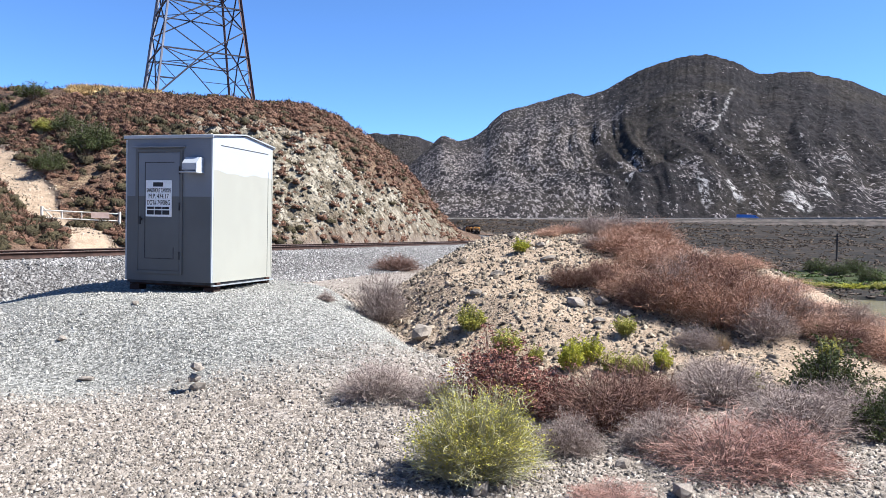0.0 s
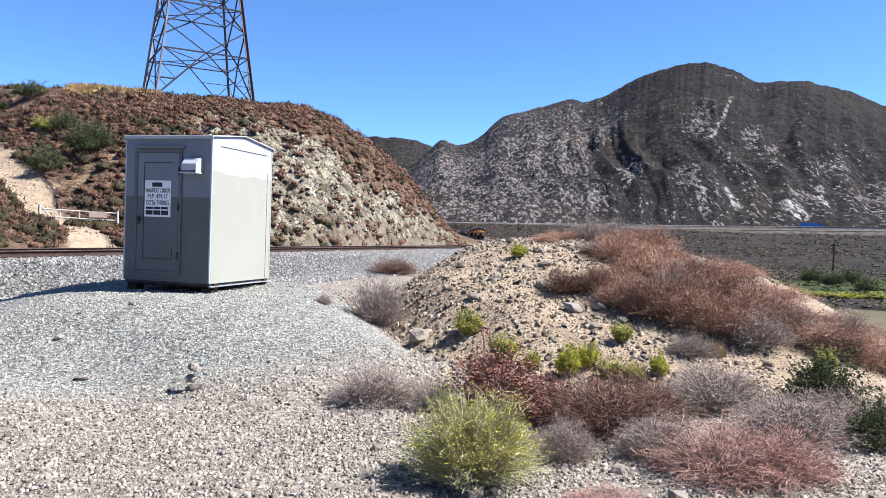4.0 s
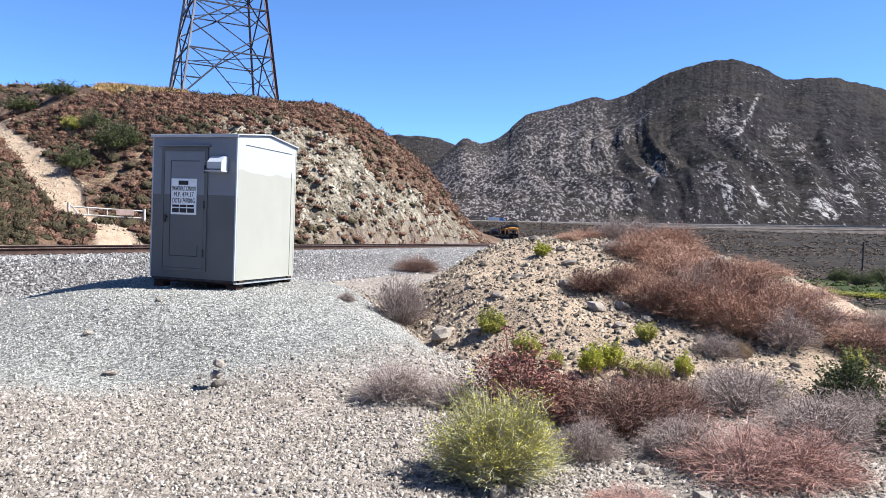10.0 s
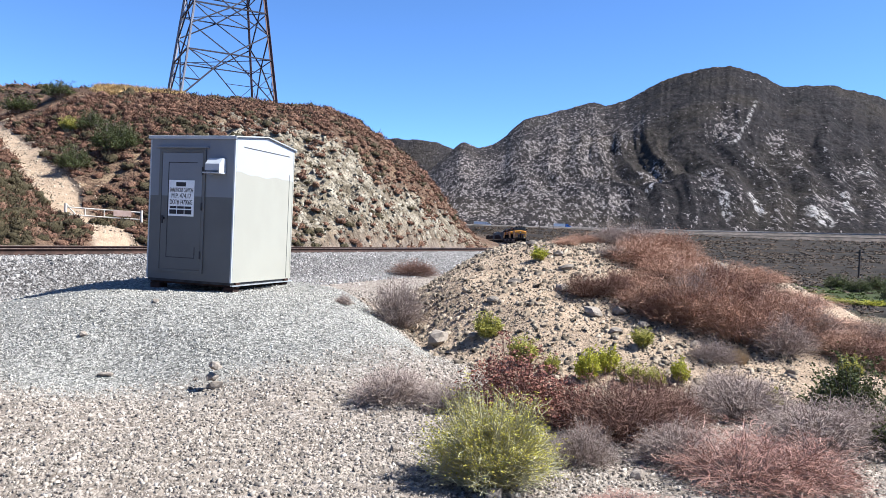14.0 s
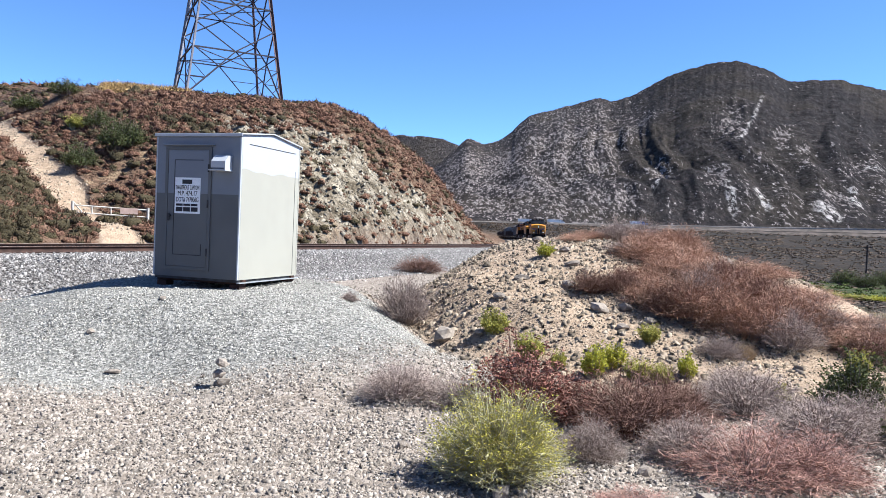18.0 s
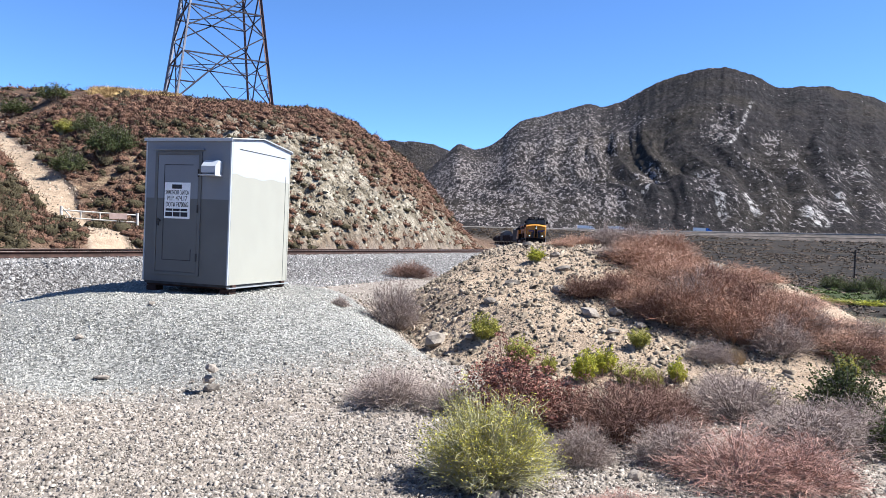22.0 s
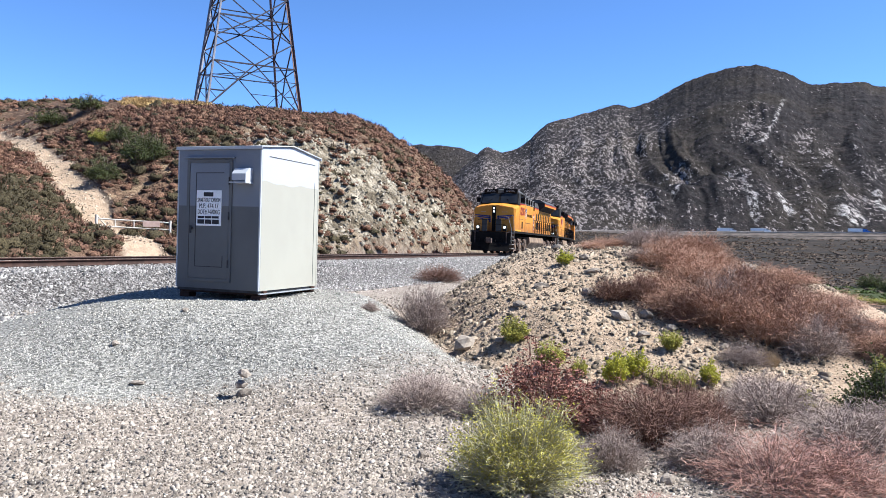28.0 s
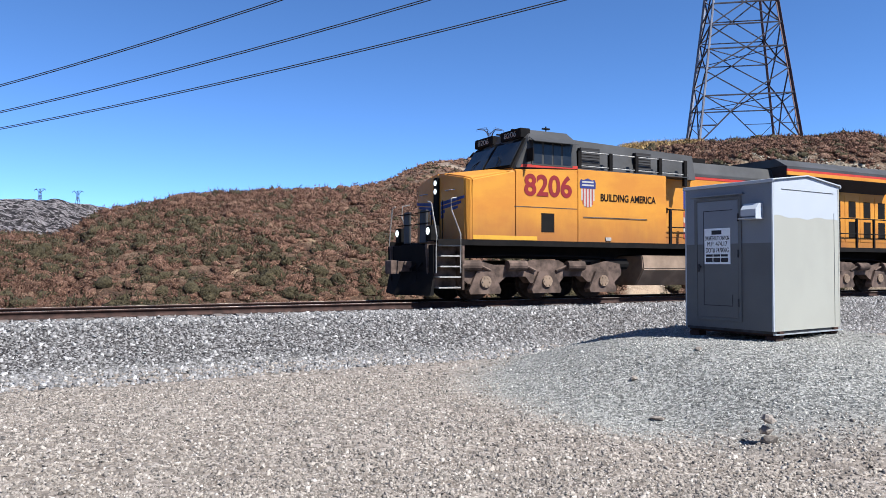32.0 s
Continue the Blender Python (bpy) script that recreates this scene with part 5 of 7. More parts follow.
def locomotive(number, label, keyed):
    t = thing("locomotive", pose(0, 0, 0), label, "locomotive", "train")
    side_in = {s: pose(0, 0, 0, 90, 0, 180 if s > 0 else 0) for s in (-1, 1)}
    # underframe, near-black in colour to stand for the shadow below the walkway
    bm = fresh()
    prism(bm, [(-10.6, 1.30), (-10.6, 1.52), (10.3, 1.52), (10.3, 1.30), (8.9, 1.18), (3.6, 1.14), (3.2, 1.28), (-3.6, 1.28), (-4.0, 1.16), (-9.0, 1.16)], "y", -0.62, 0.62)
    part("underframe", bm, BLACK, t, "underframe coloured near-black for the shade beneath")
    part("walkway", box(fresh(), -10.6, 2.3, -1.55, 1.55, 1.52, 1.60, 0.01), LOCO_GREY, t)
    for s in (-1, 1):
        part("sill_stripe", box(fresh(), -10.6, 10.25, s * 1.55 - 0.012, s * 1.55 + 0.012, 1.47, 1.62), BLACK, t)
    # nose
    nose_pts = mirrored([(9.3, 0.42, 1.55), (9.22, 1.46, 1.55), (9.22, 1.4, 3.27), (9.3, 0.42, 3.44), (9.3, 0.0, 3.46), (7.7, 1.55, 1.55), (7.7, 1.55, 3.5), (7.7, 0.5, 3.66), (9.08, 1.55, 1.58), (9.08, 1.55, 3.2)])
    nose = part("nose", bevelled(hull(nose_pts), 0.035), YELLOW, t)
    cab_pts = mirrored([(7.72, 1.55, 1.55), (7.72, 1.55, 3.52), (5.6, 1.55, 1.55), (5.6, 1.55, 3.66), (7.72, 1.2, 3.62)])
    cab = part("cab", bevelled(hull(cab_pts), 0.025), YELLOW, t, "yellow cab with a dark windscreen band")
    top_pts = mirrored([(7.7, 1.54, 3.56), (5.6, 1.54, 3.66), (7.22, 1.5, 4.42), (5.6, 1.5, 4.42), (7.0, 1.05, 4.74), (5.6, 1.05, 4.74), (7.66, 0.6, 3.66), (7.2, 0.3, 4.68)])
    upper = part("cab_roof", bevelled(hull(top_pts), 0.02), LOCO_GREY, t, "grey upper cab and roof")
    for s in (-1, 1):
        part("cab_stripe", panel(fresh(), (7.55, s * 1.545, 3.60), (5.6, s * 1.545, 3.66), (5.6, s * 1.545, 3.74), (7.5, s * 1.545, 3.68), (0, s, 0), 0.008), STRIPE_RED, upper)
    # windscreen
    band = part("windscreen_band", hull(mirrored([(7.76, 1.42, 3.60), (7.26, 1.36, 4.43), (7.72, 1.42, 3.60), (7.22, 1.36, 4.43), (7.8, 0.1, 3.66), (7.30, 0.1, 4.46)])), BLACK, upper, "black windscreen surround")
    for s in (-1, 1):
        bm = panel(fresh(), (7.80, s * 0.08, 3.69), (7.765, s * 1.36, 3.66), (7.34, s * 1.30, 4.34), (7.35, s * 0.08, 4.37), (0.8, 0, 0.6), 0.014)
        part("windscreen_pane", bm, GLASS, band, "dark sloping glass")
        bm = fresh()
        tube(bm, [(7.83, s * 0.7, 3.66), (7.72, s * 0.75, 3.86), (7.60, s * 0.5, 4.0)], 0.012, 5)
        part("wiper", bm, BLACK, band)
        nb = part("number_board", bevelled(box(fresh(), 7.02, 7.36, s * 0.74 - 0.52, s * 0.74 + 0.52, 4.46, 4.73), 0.02), BLACK, upper, "black number board")
        letters(nb, "board_number", number, 0.22, STEP_WHITE, Matrix.Translation((7.365, s * 0.74, 4.52)) @ pose(0, 0, 0, 90, 0, 90), 0.62) if number else None
        # side windows
        wy = s * 1.545
        bm = fresh()
        box(bm, 5.78, 7.18, wy - 0.012, wy + 0.014, 3.68, 4.36, 0.01)
        part("window_frame", bm, LOCO_GREY, upper)
        for a, b in ((5.83, 6.13), (6.19, 6.45), (6.51, 6.77), (6.85, 7.13)):
            part("side_window", box(fresh(), a, b, wy - 0.01, wy + 0.019, 3.73, 4.31), GLASS, upper, "dark sliding glass")
        part("sunshade", panel(fresh(), (7.25, wy, 4.42), (5.75, wy, 4.42), (5.75, wy + s * 0.24, 4.30), (7.25, wy + s * 0.24, 4.30), (0, 0, 1), 0.012), LOCO_GREY, upper)
        bm = box(fresh(), 7.3, 7.34, wy, wy + s * 0.3, 3.75, 4.1, 0.0)
        part("mirror", bm, BLACK, upper)
        letters(cab, "road_number", number, 0.80, NUMBER_RED, Matrix.Translation((6.62, s * 1.557, 2.86)) @ side_in[s], 1.62, "large dark red numerals", 0.022) if number else part("number_bar", box(fresh(), 5.9, 7.3, s * 1.55 - 0.01, s * 1.557, 2.86, 3.4), NUMBER_RED, cab)
        part("cab_vent", box(fresh(), 6.42, 6.86, s * 1.55 - 0.02, s * 1.556, 1.86, 2.38), BLACK, cab, "dark louvred vent")
        part("cab_seam", box(fresh(), 5.62, 7.75, s * 1.55 - 0.01, s * 1.554, 2.52, 2.545), TRUCK_GREY, cab)
        # stripe under the nose and cab
        part("lower_stripe", box(fresh(), 7.0, 9.04, s * 1.55 - 0.01, s * 1.556, 1.63, 1.74), worn_yellow_bright, cab, "brighter yellow stripe")
        # emblem: a plain shield
        crown_line = [(4.96, 3.13), (4.95, 3.3), (5.0, 3.39), (5.08, 3.36), (5.24, 3.42), (5.4, 3.36), (5.48, 3.39), (5.53, 3.3), (5.52, 3.13)]
        em = part("emblem", prism(fresh(), crown_line, "y", min(s * 1.54, s * 1.558), max(s * 1.54, s * 1.558)), FLAG_BLUE, t, "small blue and red shield-shaped emblem")
        for z in (3.2, 3.29):
            part("emblem_bar", box(fresh(), 5.03, 5.45, min(s * 1.55, s * 1.561), max(s * 1.55, s * 1.561), z, z + 0.045), FLAG_WHITE, em)
        for k in range(9):
            part("emblem_stripe", box(fresh(), 5.0 + 0.0533 * k, 5.0533 + 0.0533 * k, s * 1.55 - 0.01, s * 1.557, 2.6 + 0.0022 * abs(k - 4) ** 3.2, 3.12), FLAG_WHITE if k % 2 == 0 else FLAG_RED, em)
        letters(t, "slogan", "BUILDING AMERICA", 0.29, BLACK, Matrix.Translation((3.72, s * 1.557, 2.80)) @ side_in[s], 2.12, "dark lettering on yellow", 0.006) if number else None
        part("side_rail", box(fresh(), 3.0, 5.4, s * 1.55 - 0.01, s * 1.565, 2.30, 2.33), TRUCK_GREY, t)
    # roof fittings
    bm = fresh()
    box(bm, 5.75, 6.6, -0.5, 0.5, 4.72, 4.86, 0.04)
    part("air_conditioner", bm, LOCO_GREY, upper)
    for k, (x, y) in enumerate(((6.9, 0.3), (6.85, -0.6), (6.2, 0.85), (6.0, -0.9))):
        bm = rod(fresh(), (x, y, 4.68), (x, y, 4.86 + 0.03 * k), 0.02, 6)
        box(bm, x - 0.12, x + 0.12, y - 0.04, y + 0.04, 4.83, 4.87)
        part("aerial", bm, BLACK, upper)
    # nose fittings
    hl = part("headlight_housing", bevelled(box(fresh(), 9.24, 9.36, -0.14, 0.14, 1.6, 3.36), 0.02), BLACK, nose, "black headlight and door panel")
    for z in (2.98, 3.21):
        part("headlight", rod(fresh(), (9.355, 0, z), (9.38, 0, z), 0.074, 16), LAMP, hl, "lit headlight")
    for s in (-1, 1):
        # wings: plain blue shapes
        for k in range(4):
            a, b = 0.24, 1.42 - 0.16 * k
            z = 2.68 - 0.12 * k
            part("nose_wing", panel(fresh(), (9.305, s * a, z - 0.10), (9.24, s * b, z + 0.02), (9.24, s * (b + 0.0), z + 0.09), (9.305, s * a, z), (1, 0, 0), 0.008), FLAG_BLUE, nose)
        # ditch lights on a bracket
        br = part("ditch_bracket", bevelled(box(fresh(), 9.9, 10.25, s * 0.98 - 0.13, s * 0.98 + 0.13, 1.58, 1.98), 0.02), BLACK, t)
        part("ditch_light", rod(fresh(), (10.24, s * 0.98, 1.84), (10.27, s * 0.98, 1.84), 0.095, 16), LAMP, br, "lit ditch light")
        # tall dark anticlimber shields
        part("platform_shield", bevelled(box(fresh(), 10.08, 10.16, s * 0.52 - 0.19, s * 0.52 + 0.19, 1.55, 2.42), 0.015), LOCO_GREY, t)
        part("nose_seam", box(fresh(), 9.28, 9.316, s * 0.34 - 0.012, s * 0.34 + 0.012, 1.62, 2.72), BLACK, nose)
        part("grab_iron", tube(fresh(), [(9.3, s * 0.62, 2.95), (9.38, s * 0.62, 2.95), (9.38, s * 0.98, 2.95), (9.28, s * 0.98, 2.95)], 0.014), STEP_WHITE, nose)
        # steps
        st = part("step_well", hull([(x, s * y, z) for y in (1.12, 1.18) for x, z in ((9.35, 0.35), (9.35, 1.5), (10.45, 1.5), (10.35, 0.35))]), TRUCK_GREY, t)
        part("step_side", box(fresh(), 9.30, 9.36, min(s * 1.12, s * 1.55), max(s * 1.12, s * 1.55), 0.32, 1.6), TRUCK_GREY, st)
        for k in range(5):
            z = 0.36 + 0.27 * k
            part("step", box(fresh(), 9.4, 10.2 - 0.02 * k, min(s * 1.16, s * 1.54), max(s * 1.16, s * 1.54), z, z + 0.035, 0.004), STEP_WHITE, st, "white-edged steel step")
        for pts in ([(9.42, 1.55, 0.75), (9.42, 1.55, 1.75), (9.75, 1.55, 2.35), (9.75, 1.5, 2.66), (9.5, 1.42, 2.7)], [(10.28, 1.5, 0.75), (10.28, 1.5, 1.35), (10.26, 1.5, 1.7), (10.3, 1.25, 2.55), (10.3, 1.05, 2.6)]):
            part("handrail", tube(fresh(), [(x, s * y, z) for x, y, z in pts], 0.022), STEP_WHITE, t, "white tubular handrail")
        for z in (2.05, 2.35):
            part("walkway_rail", rod(fresh(), (10.2, s * 0.1, z), (10.2, s * 1.0, z), 0.018, 6), BLACK, t)
    # pilot, plough and coupler
    bm = hull(mirrored([(10.35, 1.45, 1.48), (10.35, 1.45, 0.75), (10.2, 1.45, 1.48), (10.2, 1.45, 0.75)]))
    part("pilot", bm, BLACK, t)
    bm = hull(mirrored([(10.3, 1.4, 0.78), (10.62, 0.0, 0.78), (10.45, 1.42, 0.18), (10.95, 0.0, 0.16), (10.3, 1.4, 0.18)]))
    part("snow_plough", bm, BLACK, t, "black wedge plough")
    bm = box(fresh(), 10.3, 11.0, -0.14, 0.14, 0.78, 1.06, 0.02)
    box(bm, 10.85, 11.15, -0.2, 0.2, 0.72, 1.08, 0.05)
    part("coupler", bm, TRUCK_GREY, t)
    for k in range(5):
        y = -0.8 + 0.4 * k
        part("air_hose", tube(fresh(), [(10.36, y, 1.0), (10.55, y, 0.85), (10.58, y, 0.6), (10.5, y + 0.05, 0.42)], 0.03), BLACK, t)
    # full-width equipment body behind the cab
    part("auxiliary_cab", bevelled(box(fresh(), 2.2, 5.6, -1.55, 1.55, 1.55, 3.66), 0.02), YELLOW, t)
    bm = hull(mirrored([(5.6, 1.2, 3.66), (5.6, 1.05, 4.58), (0.6, 1.05, 4.44), (0.6, 1.2, 3.66), (5.6, 0.3, 4.64), (0.6, 0.3, 4.52)]))
    part("blower_housing", bm, LOCO_GREY, t, "grey upper housing")
    for s in (-1, 1):
        for a, b in ((4.55, 5.25), (2.55, 3.15)):
            gr = part("intake_grille", box(fresh(), a, b, s * 1.16 - 0.06, s * 1.16 + 0.09, 3.72, 4.34), GRILLE, t, "dark louvred intake")
            for k in range(7):
                part("louvre", box(fresh(), a + 0.02, b - 0.02, s * 1.25 - 0.01, s * 1.25 + 0.012, 3.76 + 0.08 * k, 3.79 + 0.08 * k), LOCO_GREY, gr)
        for x in (5.45, 4.3, 3.3, 2.35, 1.3):
            part("stanchion", box(fresh(), x - 0.06, x + 0.06, s * 1.42 - 0.05, s * 1.42 + 0.05, 3.4, 4.2, 0.01), BLACK, t)
        for z in (3.78, 4.18):
            part("roof_rail", rod(fresh(), (5.5, s * 1.42, z), (1.2, s * 1.42, z - 0.02), 0.02, 6), STEP_WHITE, t)
        part("roof_ledge", box(fresh(), 1.2, 5.55, s * 1.05 if s > 0 else -1.5, 1.5 if s > 0 else s * 1.05, 3.66, 3.69), LOCO_GREY, t)
    # long hood
    part("hood", bevelled(box(fresh(), -10.0, 2.2, -1.0, 1.0, 1.58, 3.72), 0.015), YELLOW, t)
    part("hood_top", bevelled(hull(mirrored([(-10.0, 1.0, 3.8), (2.2, 1.0, 3.8), (-10.0, 0.85, 4.28), (2.2, 0.85, 4.28), (-10.0, 1.0, 3.9), (2.2, 1.0, 3.9)])), 0.01), LOCO_GREY, t)
    part("hood_stripe", box(fresh(), -10.0, 2.2, -1.004, 1.004, 3.72, 3.8), STRIPE_RED, t)
    rad = part("radiator_cab", bevelled(hull(mirrored([(-3.4, 1.5, 4.02), (-9.7, 1.5, 4.02), (-3.4, 1.5, 4.34), (-9.7, 1.5, 4.34), (-3.4, 1.05, 4.6), (-9.7, 1.05, 4.6), (-3.4, 0.95, 3.62), (-9.7, 0.95, 3.62)])), 0.015), GRILLE, t, "overhanging radiator with dark underside")
    for s in (-1, 1):
        part("radiator_edge", box(fresh(), -9.72, -3.38, s * 1.5 - 0.02, s * 1.5 + 0.03, 4.04, 4.16), YELLOW, rad)
        part("radiator_stripe", box(fresh(), -9.72, -3.38, s * 1.5 - 0.02, s * 1.5 + 0.028, 4.16, 4.24), STRIPE_RED, rad)
        part("radiator_flank", box(fresh(), -9.72, -3.38, s * 1.5 - 0.02, s * 1.5 + 0.026, 4.24, 4.34), LOCO_GREY, rad)
    part("radiator_roof", hull(mirrored([(-3.36, 1.5, 4.345), (-9.74, 1.5, 4.345), (-3.36, 1.05, 4.62), (-9.74, 1.05, 4.62)])), LOCO_GREY, rad)
    bm = box(fresh(), -0.6, 0.6, -0.5, 0.5, 4.26, 4.5, 0.03)
    box(bm, -1.9, -1.1, -0.35, 0.35, 4.26, 4.42, 0.03)
    part("exhaust", bm, BLACK, t)
    for s in (-1, 1):
        # hood doors
        x = 1.75
        k = 0
        while x > -9.4:
            d = part("hood_door", box(fresh(), x - 0.82, x, min(s * 1.0, s * 1.014), max(s * 1.0, s * 1.014), 1.85, 3.55), YELLOW, t)
            if k > 3:
                for zz in (2.0, 2.75):
                    part("door_grille", box(fresh(), x - 0.62, x - 0.2, min(s * 1.012, s * 1.02), max(s * 1.012, s * 1.02), zz, zz + 0.6), BLACK, d)
            else:
                part("door_latch", box(fresh(), x - 0.12, x - 0.06, min(s * 1.012, s * 1.03), max(s * 1.012, s * 1.03), 2.6, 2.75), BLACK, d)
            x -= 0.9
            k += 1
        # flag: waving stripes
        fl = part("flag_decal", box(fresh(), -0.05, 0.95, min(s * 1.013, s * 1.017), max(s * 1.013, s * 1.017), 2.75, 3.42), FLAG_BLUE, t, "waving flag painted on the hood")
        for k in range(9):
            bm = fresh()
            n = 16
            z = 1.92 + 0.165 * k
            x0 = -0.05 if z > 2.72 else 0.95
            up, lo = [], []
            for j in range(n + 1):
                xx = x0 + (-1.2 - x0) * j / n
                w = 0.10 * math.sin((xx - 0.95) * 4.4)
                up.append((xx, z + 0.083 + w))
                lo.append((xx, z - 0.083 + w))
            yy = sorted((s * 1.013, s * (1.0175 + 0.0005 * (k % 2))))
            prism(bm, lo + up[::-1], "y", yy[0], yy[1])
            part("flag_stripe", bm, FLAG_RED if k % 2 == 0 else FLAG_WHITE, fl)
        # walkway handrails
        xs = [2.0 - 1.02 * k for k in range(13)]
        for x in xs:
            part("rail_post", box(fresh(), x - 0.045, x + 0.045, s * 1.5 - 0.03, s * 1.5 + 0.03, 1.5, 2.68, 0.008), BLACK, t)
        for z in (2.12, 2.66):
            part("walkway_rail", rod(fresh(), (2.1, s * 1.5, z), (-10.5, s * 1.5, z), 0.02, 6), BLACK, t)
        # fuel tank fittings
        part("air_tank", rod(fresh(), (3.5, s * 1.15, 1.0), (4.35, s * 1.15, 1.0), 0.16, 12), BLACK, t)
        part("sill_light", box(fresh(), 4.4, 4.6, s * 1.55 - 0.01, s * 1.575, 1.66, 1.76), STEP_WHITE, t)
        part("rear_step", box(fresh(), -10.5, -10.0, min(s * 1.2, s * 1.52), max(s * 1.2, s * 1.52), 0.4, 1.5), TRUCK_GREY, t)
    part("fuel_tank", bevelled(hull(mirrored([(3.1, 1.45, 1.26), (-3.2, 1.45, 1.26), (3.1, 1.5, 0.85), (-3.2, 1.5, 0.85), (3.1, 1.15, 0.36), (-3.2, 1.15, 0.36)])), 0.03), TANK_GREY, t, "dusty grey fuel tank")
    part("rear_coupler", box(fresh(), -11.1, -10.5, -0.16, 0.16, 0.76, 1.06, 0.03), TRUCK_GREY, t)
    part("rear_pilot", box(fresh(), -10.62, -10.5, -1.4, 1.4, 0.5, 1.5, 0.02), BLACK, t)
    # the front platform is short
    done = set()
    for ob in t.children_recursive:
        if ob.data and ob.data.name not in done and ob.matrix_basis.translation.length < 0.01:
            done.add(ob.data.name)
            for v in ob.data.vertices:
                if v.co.x > 9.4:
                    v.co.x = 9.4 + 0.8 * (v.co.x - 9.4)
    for ob in list(t.children):
        ob.matrix_basis = Matrix.Diagonal((1, 1, 1.015, 1)) @ ob.matrix_basis
    loco_truck(t, 6.6, False, keyed)
    loco_truck(t, -6.6, True, keyed)
    return t


worn_yellow_bright = worn("stripe_yellow_paint", (0.55, 0.3, 0.025), (0.45, 0.23, 0.02), 2, 0.4, bump=0.0)


def freight_car(kind, label):
    t = thing("freight_car", pose(0, 0, 0), label, "rail car", "train")
    if kind == "hopper":
        bm = hull(mirrored([(7.2, 1.5, 1.3), (-7.2, 1.5, 1.3), (7.6, 1.5, 4.0), (-7.6, 1.5, 4.0), (7.6, 0.7, 4.5), (-7.6, 0.7, 4.5)]))
        part("body", bevelled(bm, 0.04), HOPPER_GREY, t)
        for s in (-1, 1):
            for k in range(9):
                part("side_rib", box(fresh(), -7.0 + 1.75 * k - 0.05, -7.0 + 1.75 * k + 0.05, min(s * 1.48, s * 1.57), max(s * 1.48, s * 1.57), 1.4, 4.0), HOPPER_GREY, t)
        part("roof_walk", box(fresh(), -7.4, 7.4, -0.4, 0.4, 4.5, 4.56), GALV, t)
    else:
        bm = fresh()
        box(bm, -7.9, 7.9, -1.5, 1.5, 1.1, 1.35)
        for a in ((-7.9, 7.9, -1.5, -1.42), (-7.9, 7.9, 1.42, 1.5), (-7.9, -7.8, -1.42, 1.42), (7.8, 7.9, -1.42, 1.42)):
            box(bm, *a, 1.35, 3.0 if kind == "gondola" else 2.5)
        part("body", bm, CAR_BROWN, t)
        for s in (-1, 1):
            for k in range(10):
                x = -7.6 + 1.69 * k
                part("side_rib", box(fresh(), x - 0.06, x + 0.06, min(s * 1.48, s * 1.58), max(s * 1.48, s * 1.58), 1.15, 2.9 if kind == "gondola" else 2.45), CAR_BROWN, t)
        if kind != "gondola":
            part("load", bevelled(box(fresh(), -6.5, 1.0, -1.2, 1.2, 1.36, 3.0), 0.05), HOPPER_GREY, t)
    for e in (-1, 1):
        tr = part("truck", box(fresh(), -0.3, 0.3, -1.0, 1.0, 0.55, 0.9), TRUCK_GREY, t, at=pose(e * 5.9, 0, 0))
        for s in (-1, 1):
            bm = fresh()
            prism(bm, [(-1.1, 0.35), (-1.1, 0.62), (-0.5, 0.8), (0.5, 0.8), (1.1, 0.62), (1.1, 0.35), (0.4, 0.25), (-0.4, 0.25)], "y", min(s * 0.95, s * 1.1), max(s * 0.95, s * 1.1))
            part("side_frame", bm, TRUCK_GREY, tr)
        for x in (-0.88, 0.88):
            wheelset(tr, x, 0.46)
        part("coupler", box(fresh(), e * 7.6 if e > 0 else -8.4, 8.4 if e > 0 else e * 7.6, -0.15, 0.15, 0.75, 1.05), TRUCK_GREY, t)
    return t


lead_axles = []
lead = locomotive("8206", "yellow and grey diesel locomotive with lit headlights, number 8206", lead_axles)
second_axles = []
second = locomotive("", "second yellow and grey diesel locomotive coupled behind the first", second_axles)
third = copy_thing(second, pose(0, 0, 0))
tagged(third, "third yellow and grey diesel locomotive, coupled facing backward")
hopper = freight_car("hopper", "pale grey covered hopper car behind the locomotives")
gondola = freight_car("gondola", "dark empty gondola car in the train")
flat = freight_car("flat", "dark low gondola car with a pale load")
cars = [hopper, flat, gondola] + [copy_thing(c, pose(0, 0, 0)) for c in (gondola, hopper, gondola, flat, gondola)]
UNITS = [(lead, 10.9, 6.6, 1), (second, 33.2, 6.6, 1), (third, 55.5, 6.6, -1)]
_back = 66.7
for c in cars:
    UNITS.append((c, _back + 8.4, 5.9, 1))
    _back += 16.8


def travelled(t):
    """Arc length at which the leading end stands at t seconds."""
    left = 32.0 - t
    return arc_of(13.6) + 10.15 * left + 0.5 * 0.047 * left * left


def motions():
    drive_lorries()
    times = [0.5 * k for k in range(65)]
    for ob, back, half, way in UNITS:
        rows = []
        for t in times:
            s = travelled(t) + back
            (a, _), (b, _) = on_track(s - half), on_track(s + half)
            fwd = (a - b).normalized() * way
            rows.append((t, Matrix.Translation((a + b) / 2) @ pose(0, 0, 0, 0, -math.degrees(math.asin(fwd.z)), math.degrees(math.atan2(fwd.y, fwd.x)))))
        walk(ob, rows)
    fine = [k / 15 for k in range(481)]
    for axles in (lead_axles,):
        for ob, x, r in axles:
            sign = 1 if ob.parent.matrix_basis.translation.x > 0 else -1
            walk(ob, [(t, pose(x, 0, r) @ Matrix.Rotation(sign * (travelled(0) - travelled(t)) / r % (2 * math.pi), 4, "Y")) for t in fine])

